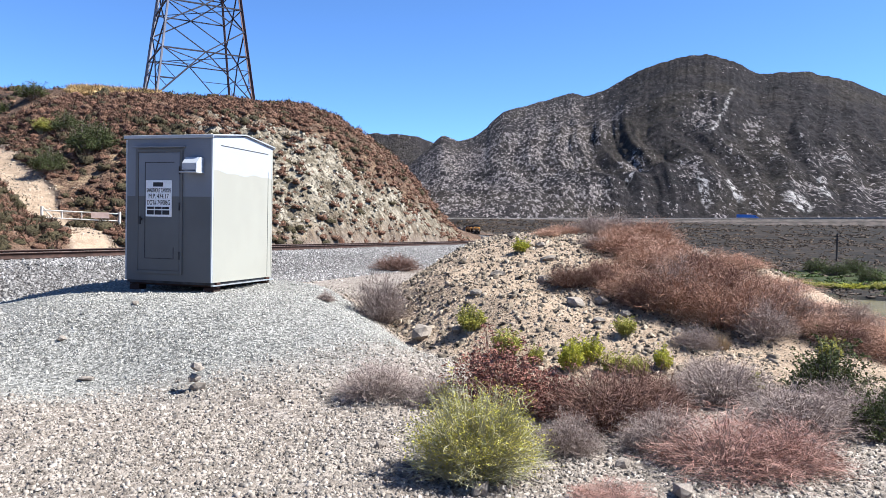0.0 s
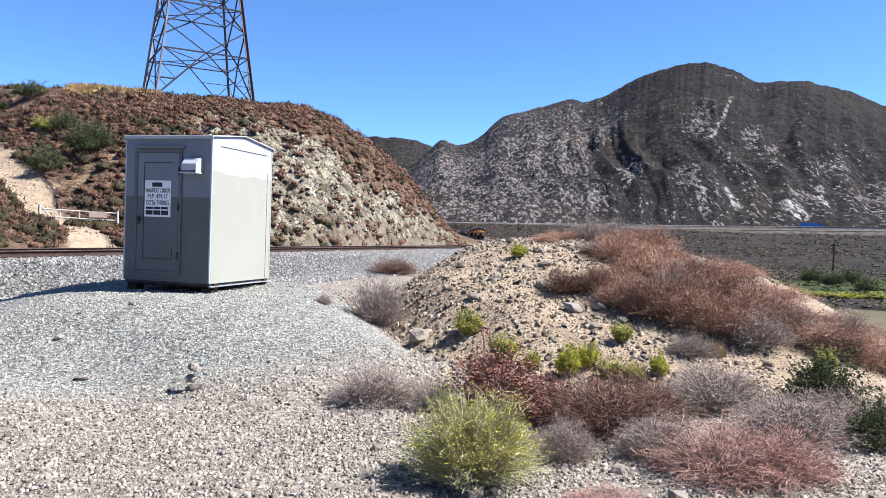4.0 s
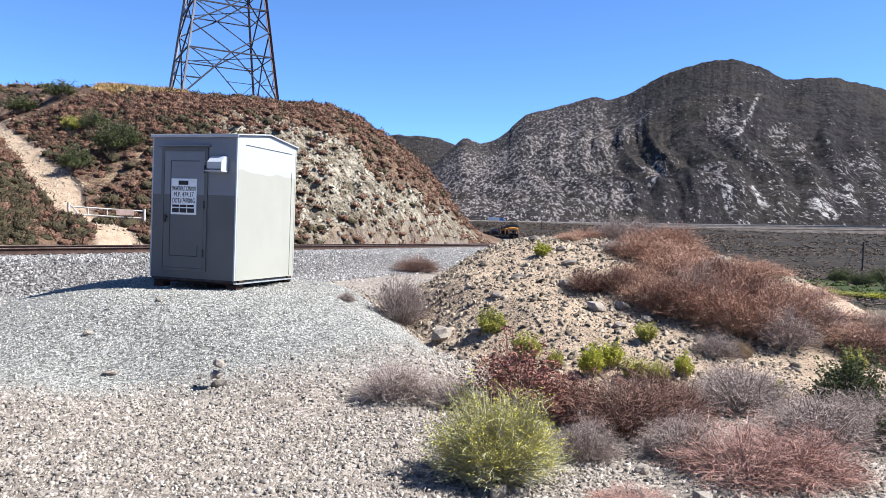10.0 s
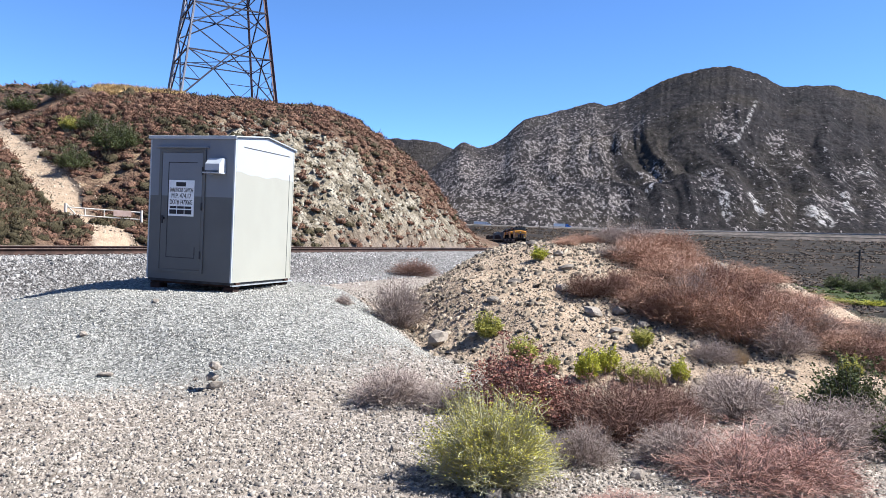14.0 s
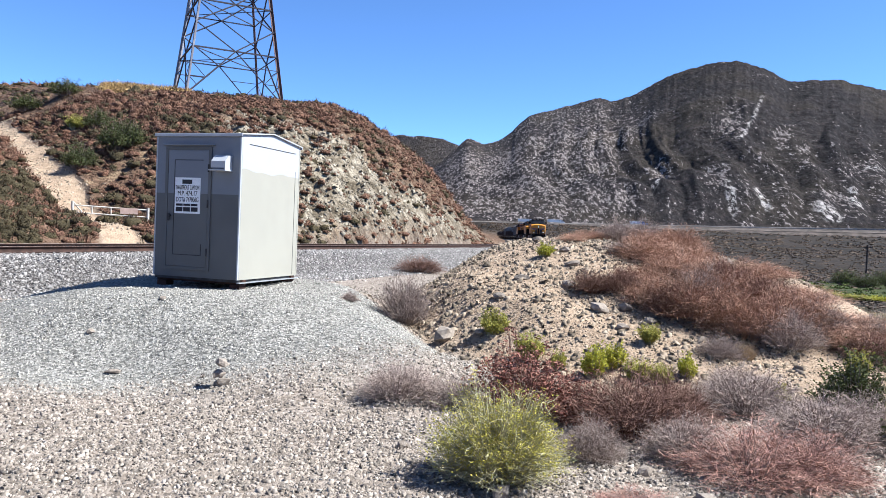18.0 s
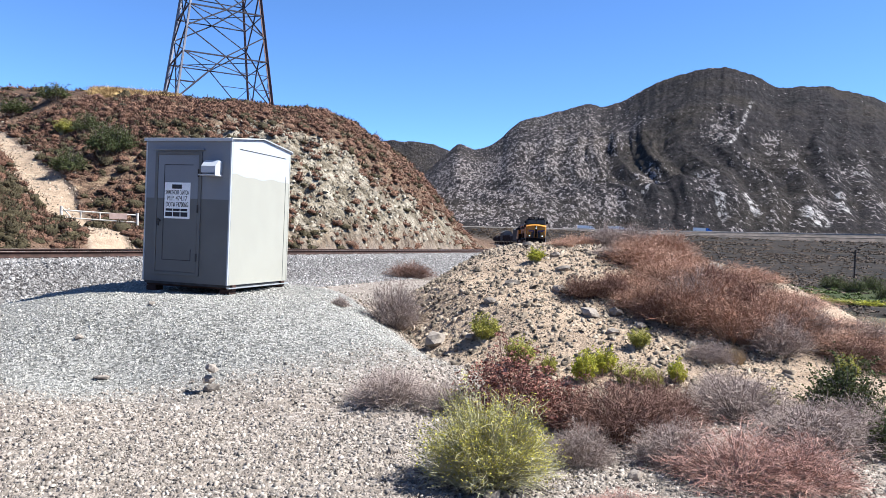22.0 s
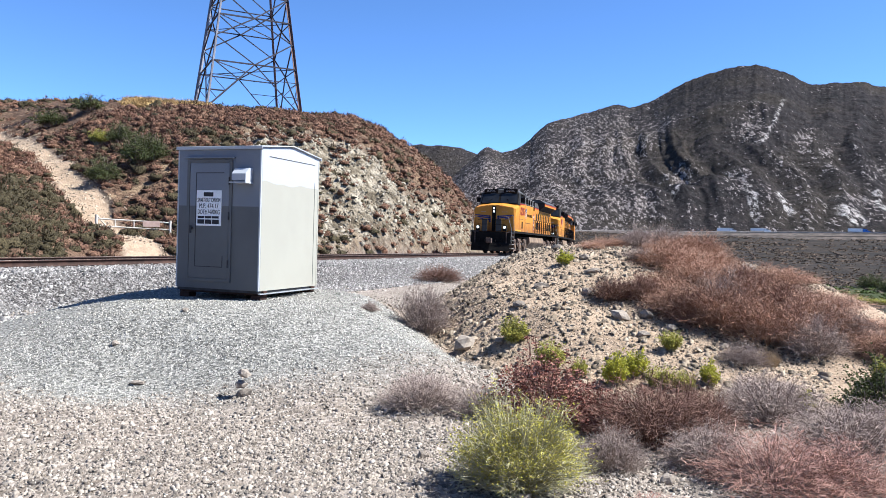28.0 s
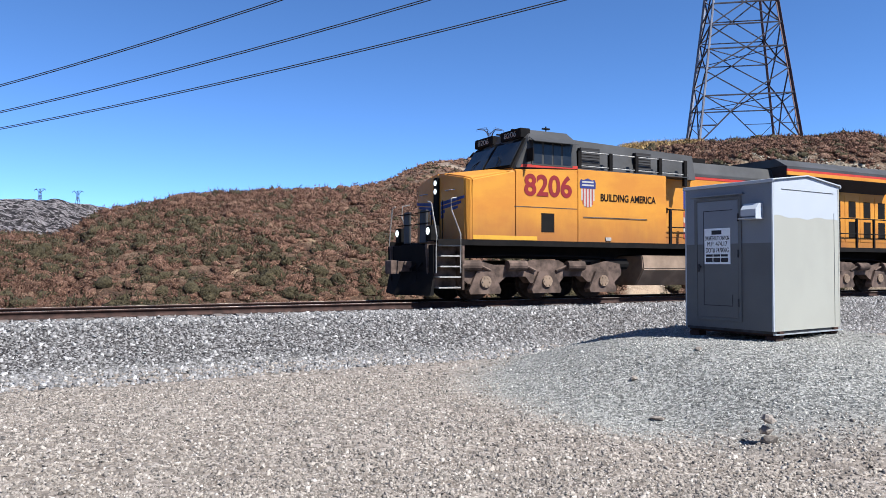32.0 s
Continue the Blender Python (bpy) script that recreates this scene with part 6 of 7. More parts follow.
# ---- plants ----
RABBIT = island("rabbitbrush_leaf", [(0, (0.26, 0.255, 0.04)), (0.5, (0.48, 0.44, 0.07)), (1, (0.66, 0.58, 0.13))], soft=0.3)
RABBIT_STEM = island("rabbitbrush_stem", [(0, (0.29, 0.28, 0.165)), (1, (0.54, 0.5, 0.33))])
SPRIG = island("fresh_green_leaf", [(0, (0.16, 0.17, 0.03)), (0.6, (0.31, 0.3, 0.055)), (1, (0.46, 0.42, 0.11))], soft=0.3)
GOLD = island("yellow_green_leaf", [(0, (0.2, 0.22, 0.03)), (0.5, (0.38, 0.38, 0.04)), (1, (0.55, 0.5, 0.07))], soft=0.3)
TWIG_GREY = island("grey_twig", [(0, (0.075, 0.053, 0.045)), (0.45, (0.22, 0.163, 0.14)), (1, (0.47, 0.385, 0.335))])
TWIG_PINK = island("pinkish_dry_twig", [(0, (0.09, 0.036, 0.029)), (0.45, (0.28, 0.122, 0.092)), (1, (0.5, 0.33, 0.265))])
TWIG_RUST = island("rusty_dry_twig", [(0, (0.075, 0.037, 0.027)), (0.5, (0.15, 0.078, 0.055)), (1, (0.27, 0.17, 0.13))])
WINE = island("wine_red_seed_head", [(0, (0.09, 0.02, 0.018)), (0.6, (0.17, 0.04, 0.03)), (0.92, (0.24, 0.08, 0.06)), (1, (0.45, 0.3, 0.22))])
RIDGE = island("red_brown_brush", [(0, (0.055, 0.024, 0.015)), (0.25, (0.26, 0.105, 0.055)), (0.6, (0.49, 0.228, 0.128)), (1, (0.62, 0.45, 0.34))], scale=2.4, apart=0.32)
STRAW = island("straw_grass", [(0, (0.24, 0.17, 0.1)), (1, (0.5, 0.39, 0.24))])
DARK_LEAF = island("dark_green_leaf", [(0, (0.032, 0.04, 0.016)), (0.6, (0.07, 0.083, 0.03)), (1, (0.145, 0.155, 0.058))], soft=0.15)
rng = np.random.default_rng(7)


def ribbons(paths, w0, w1):
    """Thin blades along paths of equal length: an array of blades x points x 3."""
    n, k, _ = paths.shape
    way = rng.normal(size=(n, 1, 3))
    along = paths[:, -1:] - paths[:, :1]
    side = np.cross(along, way)
    side /= np.linalg.norm(side, axis=-1, keepdims=True) + 1e-9
    w = np.linspace(w0, w1, k)[None, :, None] * 0.5
    verts = np.stack([paths - side * w, paths + side * w], 2).reshape(-1, 3)
    i = (np.arange(n)[:, None] * k + np.arange(k - 1)[None]).ravel() * 2
    return verts, np.stack([i, i + 1, i + 3, i + 2], -1)


def blades(n, radius, tall, lean=1.0, curl=0.25, base=0.2, points=4, uneven=0.25, lumps=5):
    """Stems that spread from a small root to a lumpy dome."""
    az = rng.uniform(0, 2 * np.pi, n)
    tilt = np.arccos(1 - rng.uniform(0, 1, n) * lean) 
    lump = 1 + 0.22 * np.sin(az * lumps + 1.3) * np.sin(tilt * 3) + 0.13 * np.sin(az * 2.3 + 4)
    size = lump * (1 - uneven * rng.uniform(0, 1, n) ** 2)
    tip = np.stack([np.cos(az) * np.sin(tilt) * radius * size, np.sin(az) * np.sin(tilt) * radius * size, (0.12 + 0.88 * np.cos(tilt)) * tall * size], -1)
    root = tip * np.array([base, base, 0.0]) + rng.normal(size=(n, 3)) * radius * 0.04 * np.array([1, 1, 0])
    u = np.linspace(0, 1, points)[None, :, None]
    bend = rng.normal(size=(n, 1, 3)) * curl * np.minimum(radius, tall)
    up = np.array([0, 0, 1.0]) * 0.18 * tall
    return root[:, None] * (1 - u) + tip[:, None] * u + (bend + up) * (u * (1 - u) * 1.6)


def twiglets(paths, per, length, points=3):
    """Side twigs off the outer half of the stems."""
    n, k, _ = paths.shape
    f = rng.uniform(0.35, 1.0, (n, per))
    idx = np.clip((f * (k - 1)).astype(int), 0, k - 2)
    fr = (f * (k - 1) - idx)[..., None]
    a = np.take_along_axis(paths, idx[..., None].repeat(3, -1), 1) * (1 - fr) + np.take_along_axis(paths, (idx + 1)[..., None].repeat(3, -1), 1) * fr
    way = (paths[:, -1] - paths[:, 0])[:, None]
    way = way / (np.linalg.norm(way, axis=-1, keepdims=True) + 1e-9) * 0.8 + rng.normal(size=(n, per, 3)) * 0.55
    way /= np.linalg.norm(way, axis=-1, keepdims=True)
    b = a + way * length * rng.uniform(0.4, 1.2, (n, per, 1))
    u = np.linspace(0, 1, points)[None, None, :, None]
    out = a[:, :, None] * (1 - u) + b[:, :, None] * u + rng.normal(size=(n, per, 1, 3)) * length * 0.15 * (u * (1 - u) * 3)
    return out.reshape(n * per, points, 3)


def flakes(at, size, stretch=1.6):
    """Small leaves: one four-cornered blade at each place."""
    n = len(at)
    a, b = rng.normal(size=(n, 3)), rng.normal(size=(n, 3))
    a[:, 2] += 0.4
    a /= np.linalg.norm(a, axis=1, keepdims=True)
    b = np.cross(a, b)
    b /= np.linalg.norm(b, axis=1, keepdims=True) + 1e-9
    s = (size * rng.uniform(0.5, 1.3, (n, 1)))
    verts = np.stack([at, at + a * s * stretch * 0.5 + b * s * 0.5, at + a * s * stretch, at + a * s * stretch * 0.5 - b * s * 0.5], 1).reshape(-1, 3)
    i = np.arange(n)[:, None] * 4
    return verts, i + np.arange(4)[None]


def along_paths(paths, count, lo=0.5):
    n, k, _ = paths.shape
    who = rng.integers(0, n, count)
    f = rng.uniform(lo, 1, count) * (k - 1)
    i = np.clip(f.astype(int), 0, k - 2)
    fr = (f - i)[:, None]
    return paths[who, i] * (1 - fr) + paths[who, i + 1] * fr


def plant_kind(kind):
    """Stem mesh, leaf mesh and their materials for a plant one metre wide and one metre tall."""
    R = 0.5
    if kind == "rabbit":
        p = blades(2000, R, 1.0, 0.98, 0.07, 0.25, lumps=7)
        tw = twiglets(p, 3, 0.14)
        v, f = ribbons(np.concatenate([p]), 0.006, 0.003)
        v2, f2 = ribbons(tw, 0.005, 0.003)
        stems = (np.concatenate([v, v2]), np.concatenate([f, f2 + len(v)]), RABBIT_STEM)
        at = tw[:, -1] + rng.normal(size=(len(tw), 3)) * 0.012
        at = at[(at[:, 2] > 0.35) | (rng.uniform(size=len(at)) < 0.3)]
        at2 = along_paths(tw, 17000, 0.1)
        at2 = at2[rng.uniform(size=len(at2)) < step(0.1, 0.6, at2[:, 2])]
        return stems, (*flakes(np.concatenate([at, at, at2]), 0.0095, 2.6), RABBIT)
    if kind in ("sprig", "yellow"):
        p = blades(150, R, 1.0, 0.6, 0.1, 0.35, uneven=0.4)
        tw = twiglets(p, 4, 0.16)
        v, f = ribbons(p, 0.014, 0.006)
        return (v, f, RABBIT_STEM), (*flakes(np.concatenate([along_paths(p, 1700, 0.25), along_paths(tw, 2600, 0)]), 0.035, 2.6), SPRIG if kind == "sprig" else GOLD)
    if kind == "wine":
        p = blades(420, R, 1.0, 0.95, 0.1, 0.3, uneven=0.35)
        tw = twiglets(p, 2, 0.12)
        v, f = ribbons(p, 0.006, 0.004)
        v2, f2 = ribbons(tw, 0.005, 0.003)
        tips = np.repeat(np.concatenate([p[:, -1], tw[:, -1]]), 7, 0)
        return (np.concatenate([v, v2]), np.concatenate([f, f2 + len(v)]), TWIG_RUST), (*flakes(tips + rng.normal(size=tips.shape) * 0.013, 0.022, 1.2), WINE)
    if kind == "dark":
        p = blades(160, R, 1.0, 0.95, 0.12, 0.3)
        tw = twiglets(p, 5, 0.2)
        v, f = ribbons(p, 0.012, 0.005)
        return (v, f, TWIG_GREY), (*flakes(along_paths(tw, 7500, 0), 0.028, 1.5), DARK_LEAF)
    if kind == "straw":
        p = blades(900, R, 1.0, 0.75, 0.08, 0.5)
        v, f = ribbons(p, 0.008, 0.002)
        return (v, f, STRAW), None
    mats = {"grey": TWIG_GREY, "pink": TWIG_PINK, "rust": TWIG_RUST, "ridge": RIDGE}
    p = blades(520, R, 1.0, 0.98, 0.16, 0.35, uneven=0.35)
    tw = twiglets(p, 4, 0.22)
    v, f = ribbons(p, 0.0055, 0.003)
    tw2 = twiglets(tw, 2, 0.10)
    v2, f2 = ribbons(np.concatenate([tw, tw2]), 0.0046, 0.0024)
    return (v, f, TWIG_GREY if kind in ("pink",) else mats[kind]), (v2, f2, mats[kind])


PLANT_WORDS = {
    "rabbit": ("rabbitbrush", "round yellow-green rabbitbrush growing out of the gravel", "shrub"),
    "sprig": ("green_shrub", "small fresh green shrub on the stony bank", "shrub"),
    "yellow": ("yellow_shrub", "small yellow-green flowering shrub on the stony bank", "shrub"),
    "wine": ("buckwheat_bush", "bushy plant with dark wine-red seed heads", "shrub"),
    "dark": ("leafy_bush", "dark green leafy bush among dry brush", "shrub"),
    "straw": ("dry_grass", "tuft of straw-coloured dry grass", "grass"),
    "grey": ("twig_bush", "leafless grey twiggy bush, dried out", "shrub"),
    "pink": ("dry_bush", "wide dried-out bush with pinkish twigs", "shrub"),
    "rust": ("rusty_bush", "rust-brown dried bush on pale gravel", "shrub"),
    "ridge": ("brush_clump", "dense red-brown dry brush on the bank", "shrub"),
}
kinds_made = {}


def plant(kind, x, y, wide, tall, sink=0.03, turn=None):
    name, label, category = PLANT_WORDS[kind]
    variants = kinds_made.setdefault(kind, [])
    limit = {"grey": 3, "ridge": 4, "sprig": 2}.get(kind, 1)
    if len(variants) < limit:
        stems, leaves = plant_kind(kind)
        variants.append((mesh_from("branchwork", stems[0], stems[1], stems[2]), mesh_from("foliage", leaves[0], leaves[1], leaves[2]) if leaves else None))
        stem_me, leaf_me = variants[-1]
    else:
        stem_me, leaf_me = variants[int(rng.integers(len(variants)))]
    m = pose(x, y, height(x, y) - sink, 0, 0, rng.uniform(0, 360) if turn is None else turn) @ Matrix.Diagonal((wide, wide * rng.uniform(0.8, 1.0), tall, 1))
    t = thing(name, m, label, category, "shrubs near the gravel")
    again("branchwork", stem_me, t, Matrix.Identity(4))
    if leaf_me:
        again("crown" if kind in ("grey", "pink", "rust", "ridge") else "foliage", leaf_me, t, Matrix.Identity(4))
    return t


for row in (("ridge", 4.90, 9.90, 1.00, 0.29), ("ridge", 5.40, 10.10, 1.00, 0.29), ("ridge", 5.60, 9.80, 0.90, 0.30), ("ridge", 6.20, 10.80, 1.20, 0.33), ("ridge", 5.70, 10.90, 1.10, 0.28), ("ridge", 6.80, 10.60, 1.20, 0.37),
            ("rabbit", 0.25, 5.05, 0.90, 0.62), ("grey", -0.69, 7.31, 0.90, 0.37), ("grey", -0.12, 7.12, 0.60, 0.33), ("wine", 0.55, 7.01, 1.11, 0.70), ("wine", 1.02, 6.79, 0.65, 0.46), ("rust", 1.47, 6.51, 1.31, 0.56), ("rust", 1.90, 6.84, 0.87, 0.50), ("grey", 1.00, 5.68, 0.57, 0.32),
            ("pink", 2.14, 5.41, 1.14, 0.39), ("pink", 2.61, 5.46, 0.87, 0.35), ("grey", 1.76, 5.79, 0.76, 0.37), ("pink", 1.13, 4.59, 0.65, 0.13), ("grey", 2.88, 7.58, 1.19, 0.43), ("grey", 3.16, 6.50, 1.14, 0.44), ("grey", 2.98, 8.11, 0.95, 0.32), ("grey", 3.91, 6.87, 0.98, 0.39),
            ("dark", 3.96, 7.60, 0.87, 0.64), ("dark", 3.80, 6.32, 0.54, 0.46), ("sprig", 4.49, 8.69, 0.36, 0.36),
            ("sprig", 0.28, 10.07, 0.44, 0.36), ("sprig", 0.72, 9.16, 0.46, 0.38), ("sprig", 1.05, 8.84, 0.24, 0.27), ("yellow", 1.43, 8.55, 0.40, 0.40), ("yellow", 1.70, 8.77, 0.38, 0.33), ("sprig", 1.90, 8.36, 0.40, 0.28), ("sprig", 2.13, 8.25, 0.32, 0.27), ("yellow", 2.48, 8.43, 0.27, 0.29), ("sprig", 2.26, 9.47, 0.34, 0.28),
            ("yellow", 3.31, 7.82, 0.23, 0.23), ("yellow", 1.15, 12.80, 0.35, 0.26), ("rust", -2.45, 29.24, 2.05, 0.66), ("grey", -1.10, 11.29, 0.84, 0.77), ("grey", -1.95, 11.21, 0.32, 0.17), ("grey", 3.05, 9.16, 0.65, 0.27), ("straw", 3.38, 9.19, 0.38, 0.23), ("ridge", 2.59, 10.78, 1.00, 0.46), ("ridge", 3.13, 10.41, 1.30, 0.66), ("ridge", 3.67, 9.99, 1.35, 0.62), ("grey", 4.06, 9.61, 0.89, 0.52), ("ridge", 3.27, 12.45, 1.48, 0.44), ("ridge", 4.00, 12.11, 1.58, 0.49), ("ridge", 4.56, 11.44, 1.46, 0.28),
            ("ridge", 5.13, 10.78, 1.16, 0.24), ("ridge", 5.35, 9.98, 1.23, 0.23), ("ridge", 5.43, 9.27, 1.08, 0.26), ("ridge", 3.08, 13.30, 1.00, 0.33), ("ridge", 3.81, 13.40, 1.10, 0.35), ("grey", 2.50, 13.27, 0.70, 0.22), ("ridge", 4.76, 12.63, 1.26, 0.26), ("ridge", 5.10, 11.60, 1.16, 0.27),
            ("ridge", 2.60, 11.90, 0.90, 0.22), ("ridge", 2.90, 13.02, 1.27, 0.38), ("ridge", 3.63, 11.01, 1.35, 0.54), ("ridge", 4.36, 10.30, 1.25, 0.57), ("ridge", 6.07, 8.86, 1.33, 0.35), ("ridge", 3.25, 14.35, 1.16, 0.35),
            ("ridge", 1.75, 14.2, 0.6, 0.16), ("ridge", 2.2, 14.9, 0.8, 0.26), ("grey", 2.75, 15.0, 0.9, 0.5), ("grey", 3.3, 15.2, 1.1, 0.55), ("ridge", 3.9, 14.8, 1.2, 0.5), ("ridge", 6.3, 9.3, 1.3, 0.4), ("ridge", 6.9, 9.7, 1.2, 0.3), ("grey", 6.6, 8.2, 1.0, 0.4), ("rust", 1.77, 11.28, 0.75, 0.36), ("rust", 2.20, 11.30, 0.75, 0.40), ("grey", 3.35, 10.9, 1.0, 0.62), ("grey", 4.7, 10.2, 0.9, 0.5), ("rust", 4.2, 10.9, 1.2, 0.55), ("grey", 5.6, 10.5, 0.9, 0.42), ("rust", 3.9, 11.8, 1.2, 0.52), ("rust", 2.75, 10.45, 0.9, 0.5), ("rust", 5.0, 9.5, 0.9, 0.36)):
    plant(*row)

# ---- brush on the hills, too much to count ----
HILL_BRUSH = island("hill_brush", [(0, (0.045, 0.021, 0.014)), (0.3, (0.098, 0.041, 0.026)), (0.6, (0.175, 0.079, 0.051)), (0.88, (0.265, 0.14, 0.096)), (1, (0.39, 0.265, 0.17))], scale=0.9, tufted=0.6)
HILL_GREEN = island("hill_green_brush", [(0, (0.028, 0.024, 0.013)), (0.6, (0.06, 0.048, 0.024)), (1, (0.125, 0.1, 0.052))], scale=0.9, tufted=0.6)
GOLDEN = island("golden_grass", [(0, (0.2, 0.11, 0.04)), (0.5, (0.4, 0.26, 0.1)), (1, (0.58, 0.43, 0.2))], scale=0.9, tufted=0.4)
VALE_BRUSH = island("valley_brush", [(0, (0.03, 0.024, 0.017)), (0.5, (0.07, 0.053, 0.038)), (1, (0.15, 0.108, 0.078))], scale=0.6)
VALE_GREEN = island("valley_green", [(0, (0.03, 0.045, 0.012)), (0.6, (0.075, 0.105, 0.025)), (1, (0.15, 0.18, 0.045))])


def brush(name, label, x, y, size, mat, leaves=40, flat=0.6, blade=0.3, wide=0.035):
    """Many low shrubs in one mesh: each a lumpy cushion, bristling with short twigs."""
    n = len(x)
    z = land(x, y, fine=False)
    at = np.stack([x, y, z - 0.06], -1)[:, None]
    sides = 7
    ring = np.arange(sides) * 2 * np.pi / sides
    rows = [np.stack([np.cos(ring + o) * c, np.sin(ring + o) * c, 0 * ring + h * 2 * flat], -1) * 0.5 for o, c, h in ((0, 0.82, 0.0), (0.45, 0.95, 0.38), (0.9, 0.6, 0.8))]
    dome = np.concatenate(rows + [np.array([[0, 0, flat * 0.95]])])[None] * rng.uniform(0.55, 1.15, (n, 3 * sides + 1, 1)) * rng.uniform(0.8, 1.2, (n, 1, 3))
    dome = dome * size[:, None, None] * 0.66 + at
    k = np.arange(sides)
    m = (k + 1) % sides
    tri = np.concatenate([np.concatenate([np.stack([o + k, o + m, o + sides + k], -1), np.stack([o + m, o + sides + m, o + sides + k], -1)]) for o in (0, sides)] + [np.stack([2 * sides + k, 2 * sides + m, 0 * k + 3 * sides], -1)])
    az = rng.uniform(0, 2 * np.pi, (n, leaves))
    t = np.arccos(rng.uniform(0, 1, (n, leaves)))
    out = np.stack([np.cos(az) * np.sin(t), np.sin(az) * np.sin(t), np.cos(t) * 2 * flat], -1)
    s = size[:, None, None]
    foot = at + out * s * rng.uniform(0.2, 0.42, (n, leaves, 1))
    way = out + rng.normal(size=out.shape) * 0.4 + np.array([0, 0, 0.3])
    way /= np.linalg.norm(way, axis=-1, keepdims=True)
    b = np.cross(way, rng.normal(size=out.shape))
    b /= np.linalg.norm(b, axis=-1, keepdims=True) + 1e-9
    tip = foot + way * s * blade * rng.uniform(0.4, 1.2, (n, leaves, 1))
    verts = np.stack([foot - b * s * wide, foot + b * s * wide, tip], 2).reshape(-1, 3)
    faces = np.concatenate([(tri[None] + (np.arange(n) * (3 * sides + 1))[:, None, None]).reshape(-1, 3), np.arange(n * leaves * 3).reshape(-1, 3) + n * (3 * sides + 1)])
    return tagged(new(name, mesh_from(name, np.concatenate([dome.reshape(-1, 3), verts]), faces, mat)), label, "brush", kind="stuff")


def polar(n, h0, h1, r0, r1, power=1.0):
    h, r = np.radians(rng.uniform(h0, h1, n)), r0 + (r1 - r0) * rng.uniform(0, 1, n) ** power
    return -np.sin(h) * r, np.cos(h) * r


def zones_at(x, y):
    z, grey, sandy, rocky, brown, vale, lush = land(x, y)
    return z, rocky, brown * (1 - sandy), vale, lush


for count, h0, h1, r0, r1, leaves, blade, wide in ((22000, 12, 84, 16, 44, 28, 0.2, 0.022), (12000, 12, 84, 44, 66, 22, 0.2, 0.026), (7500, -1, 26, 34, 90, 26, 0.2, 0.026), (10000, 12, 84, 66, 190, 12, 0.26, 0.034)):
    x, y = polar(count, h0, h1, r0, r1, 0.8)
    z, rocky, brown, vale, lush = zones_at(x, y)
    r = np.hypot(x, y)
    cover = brown * (1 - 0.72 * rocky) * (0.5 + 0.95 * step(-0.12, 0.1, fbm(x * 0.12, y * 0.12, 4, 101)))
    keep = rng.uniform(size=len(x)) < cover * 0.85
    x, y, r = x[keep], y[keep], r[keep]
    green = rng.uniform(size=len(x)) < 0.08 + 0.28 * step(-0.02, 0.22, fbm(x * 0.07, y * 0.07, 3, 111))
    hd = np.degrees(np.arctan2(-x, y))
    green = green | ((rng.uniform(size=len(x)) < 0.75) & (hd > 31.5 + 0.06 * (r - 30)) & (hd < 38.5) & (r < 48))
    size = (0.4 + 0.85 * rng.uniform(0, 1, len(x)) ** 2.2) * (0.8 + r / 150)
    brush("hill_brush", "reddish brown dry brush covering the hillside", x[~green], y[~green], size[~green], HILL_BRUSH, leaves, 0.42, blade, wide)
    brush("hill_green_brush", "olive green bushes scattered over the hillside", x[green], y[green], size[green] * 1.1, HILL_GREEN, leaves, 0.5, blade * 0.8, wide * 1.3)
x, y = polar(1500, 22.3, 28.0, 66, 84, 0.8)
z, rocky, brown, vale, lush = zones_at(x, y)
keep = (rocky < 0.4) & (rng.uniform(size=len(x)) < step(-0.4, 0.0, fbm(x * 0.15, y * 0.15, 3, 141)))
brush("golden_grass", "golden dry grass beside the tower", x[keep], y[keep], rng.uniform(0.7, 1.5, keep.sum()), GOLDEN, 60, 0.45, 0.3, 0.016)
x, y = polar(2600, -32, 0, 24, 130, 1.2)
z, rocky, brown, vale, lush = zones_at(x, y)
d = off_track(x, y)
keep = (d > 6) & (rng.uniform(size=len(x)) < 0.5) & (y > 18) & (vale < 0.9)
brush("bank_brush", "reddish brown dry brush beyond the bank", x[keep], y[keep], rng.uniform(0.4, 1.0, keep.sum()), RIDGE, 60, 0.5, 0.3, 0.022)
x, y = polar(12000, -36, 4, 70, 760, 1.0)
z, rocky, brown, vale, lush = zones_at(x, y)
r = np.hypot(x, y)
pick = (vale > 0.5) & (rng.uniform(size=len(x)) < 0.25 + 0.75 * step(-0.1, 0.15, fbm(x * 0.02, y * 0.02, 3, 121)))
g = pick & (rng.uniform(size=len(x)) < lush * 0.8)
n = pick & ~g
brush("valley_brush", "dark low scrub on the valley floor", x[n], y[n], rng.uniform(1.0, 3.2, n.sum()) * (0.5 + r[n] / 420), VALE_BRUSH, 6, 0.22, 0.2, 0.08)
brush("valley_green", "bright green riverside growth in the valley", x[g], y[g], rng.uniform(1.0, 3.0, g.sum()), VALE_GREEN, 14, 0.35, 0.25, 0.08)


def hill_bush(x, y, wide, tall, mat_kind):
    t = plant(mat_kind, x, y, wide, tall, 0.1)
    tagged(t, "large dark green bush beside the dirt road" if mat_kind == "dark" else "olive yellow bush beside the dirt road", "bush", "bushes on the hill")
    return t


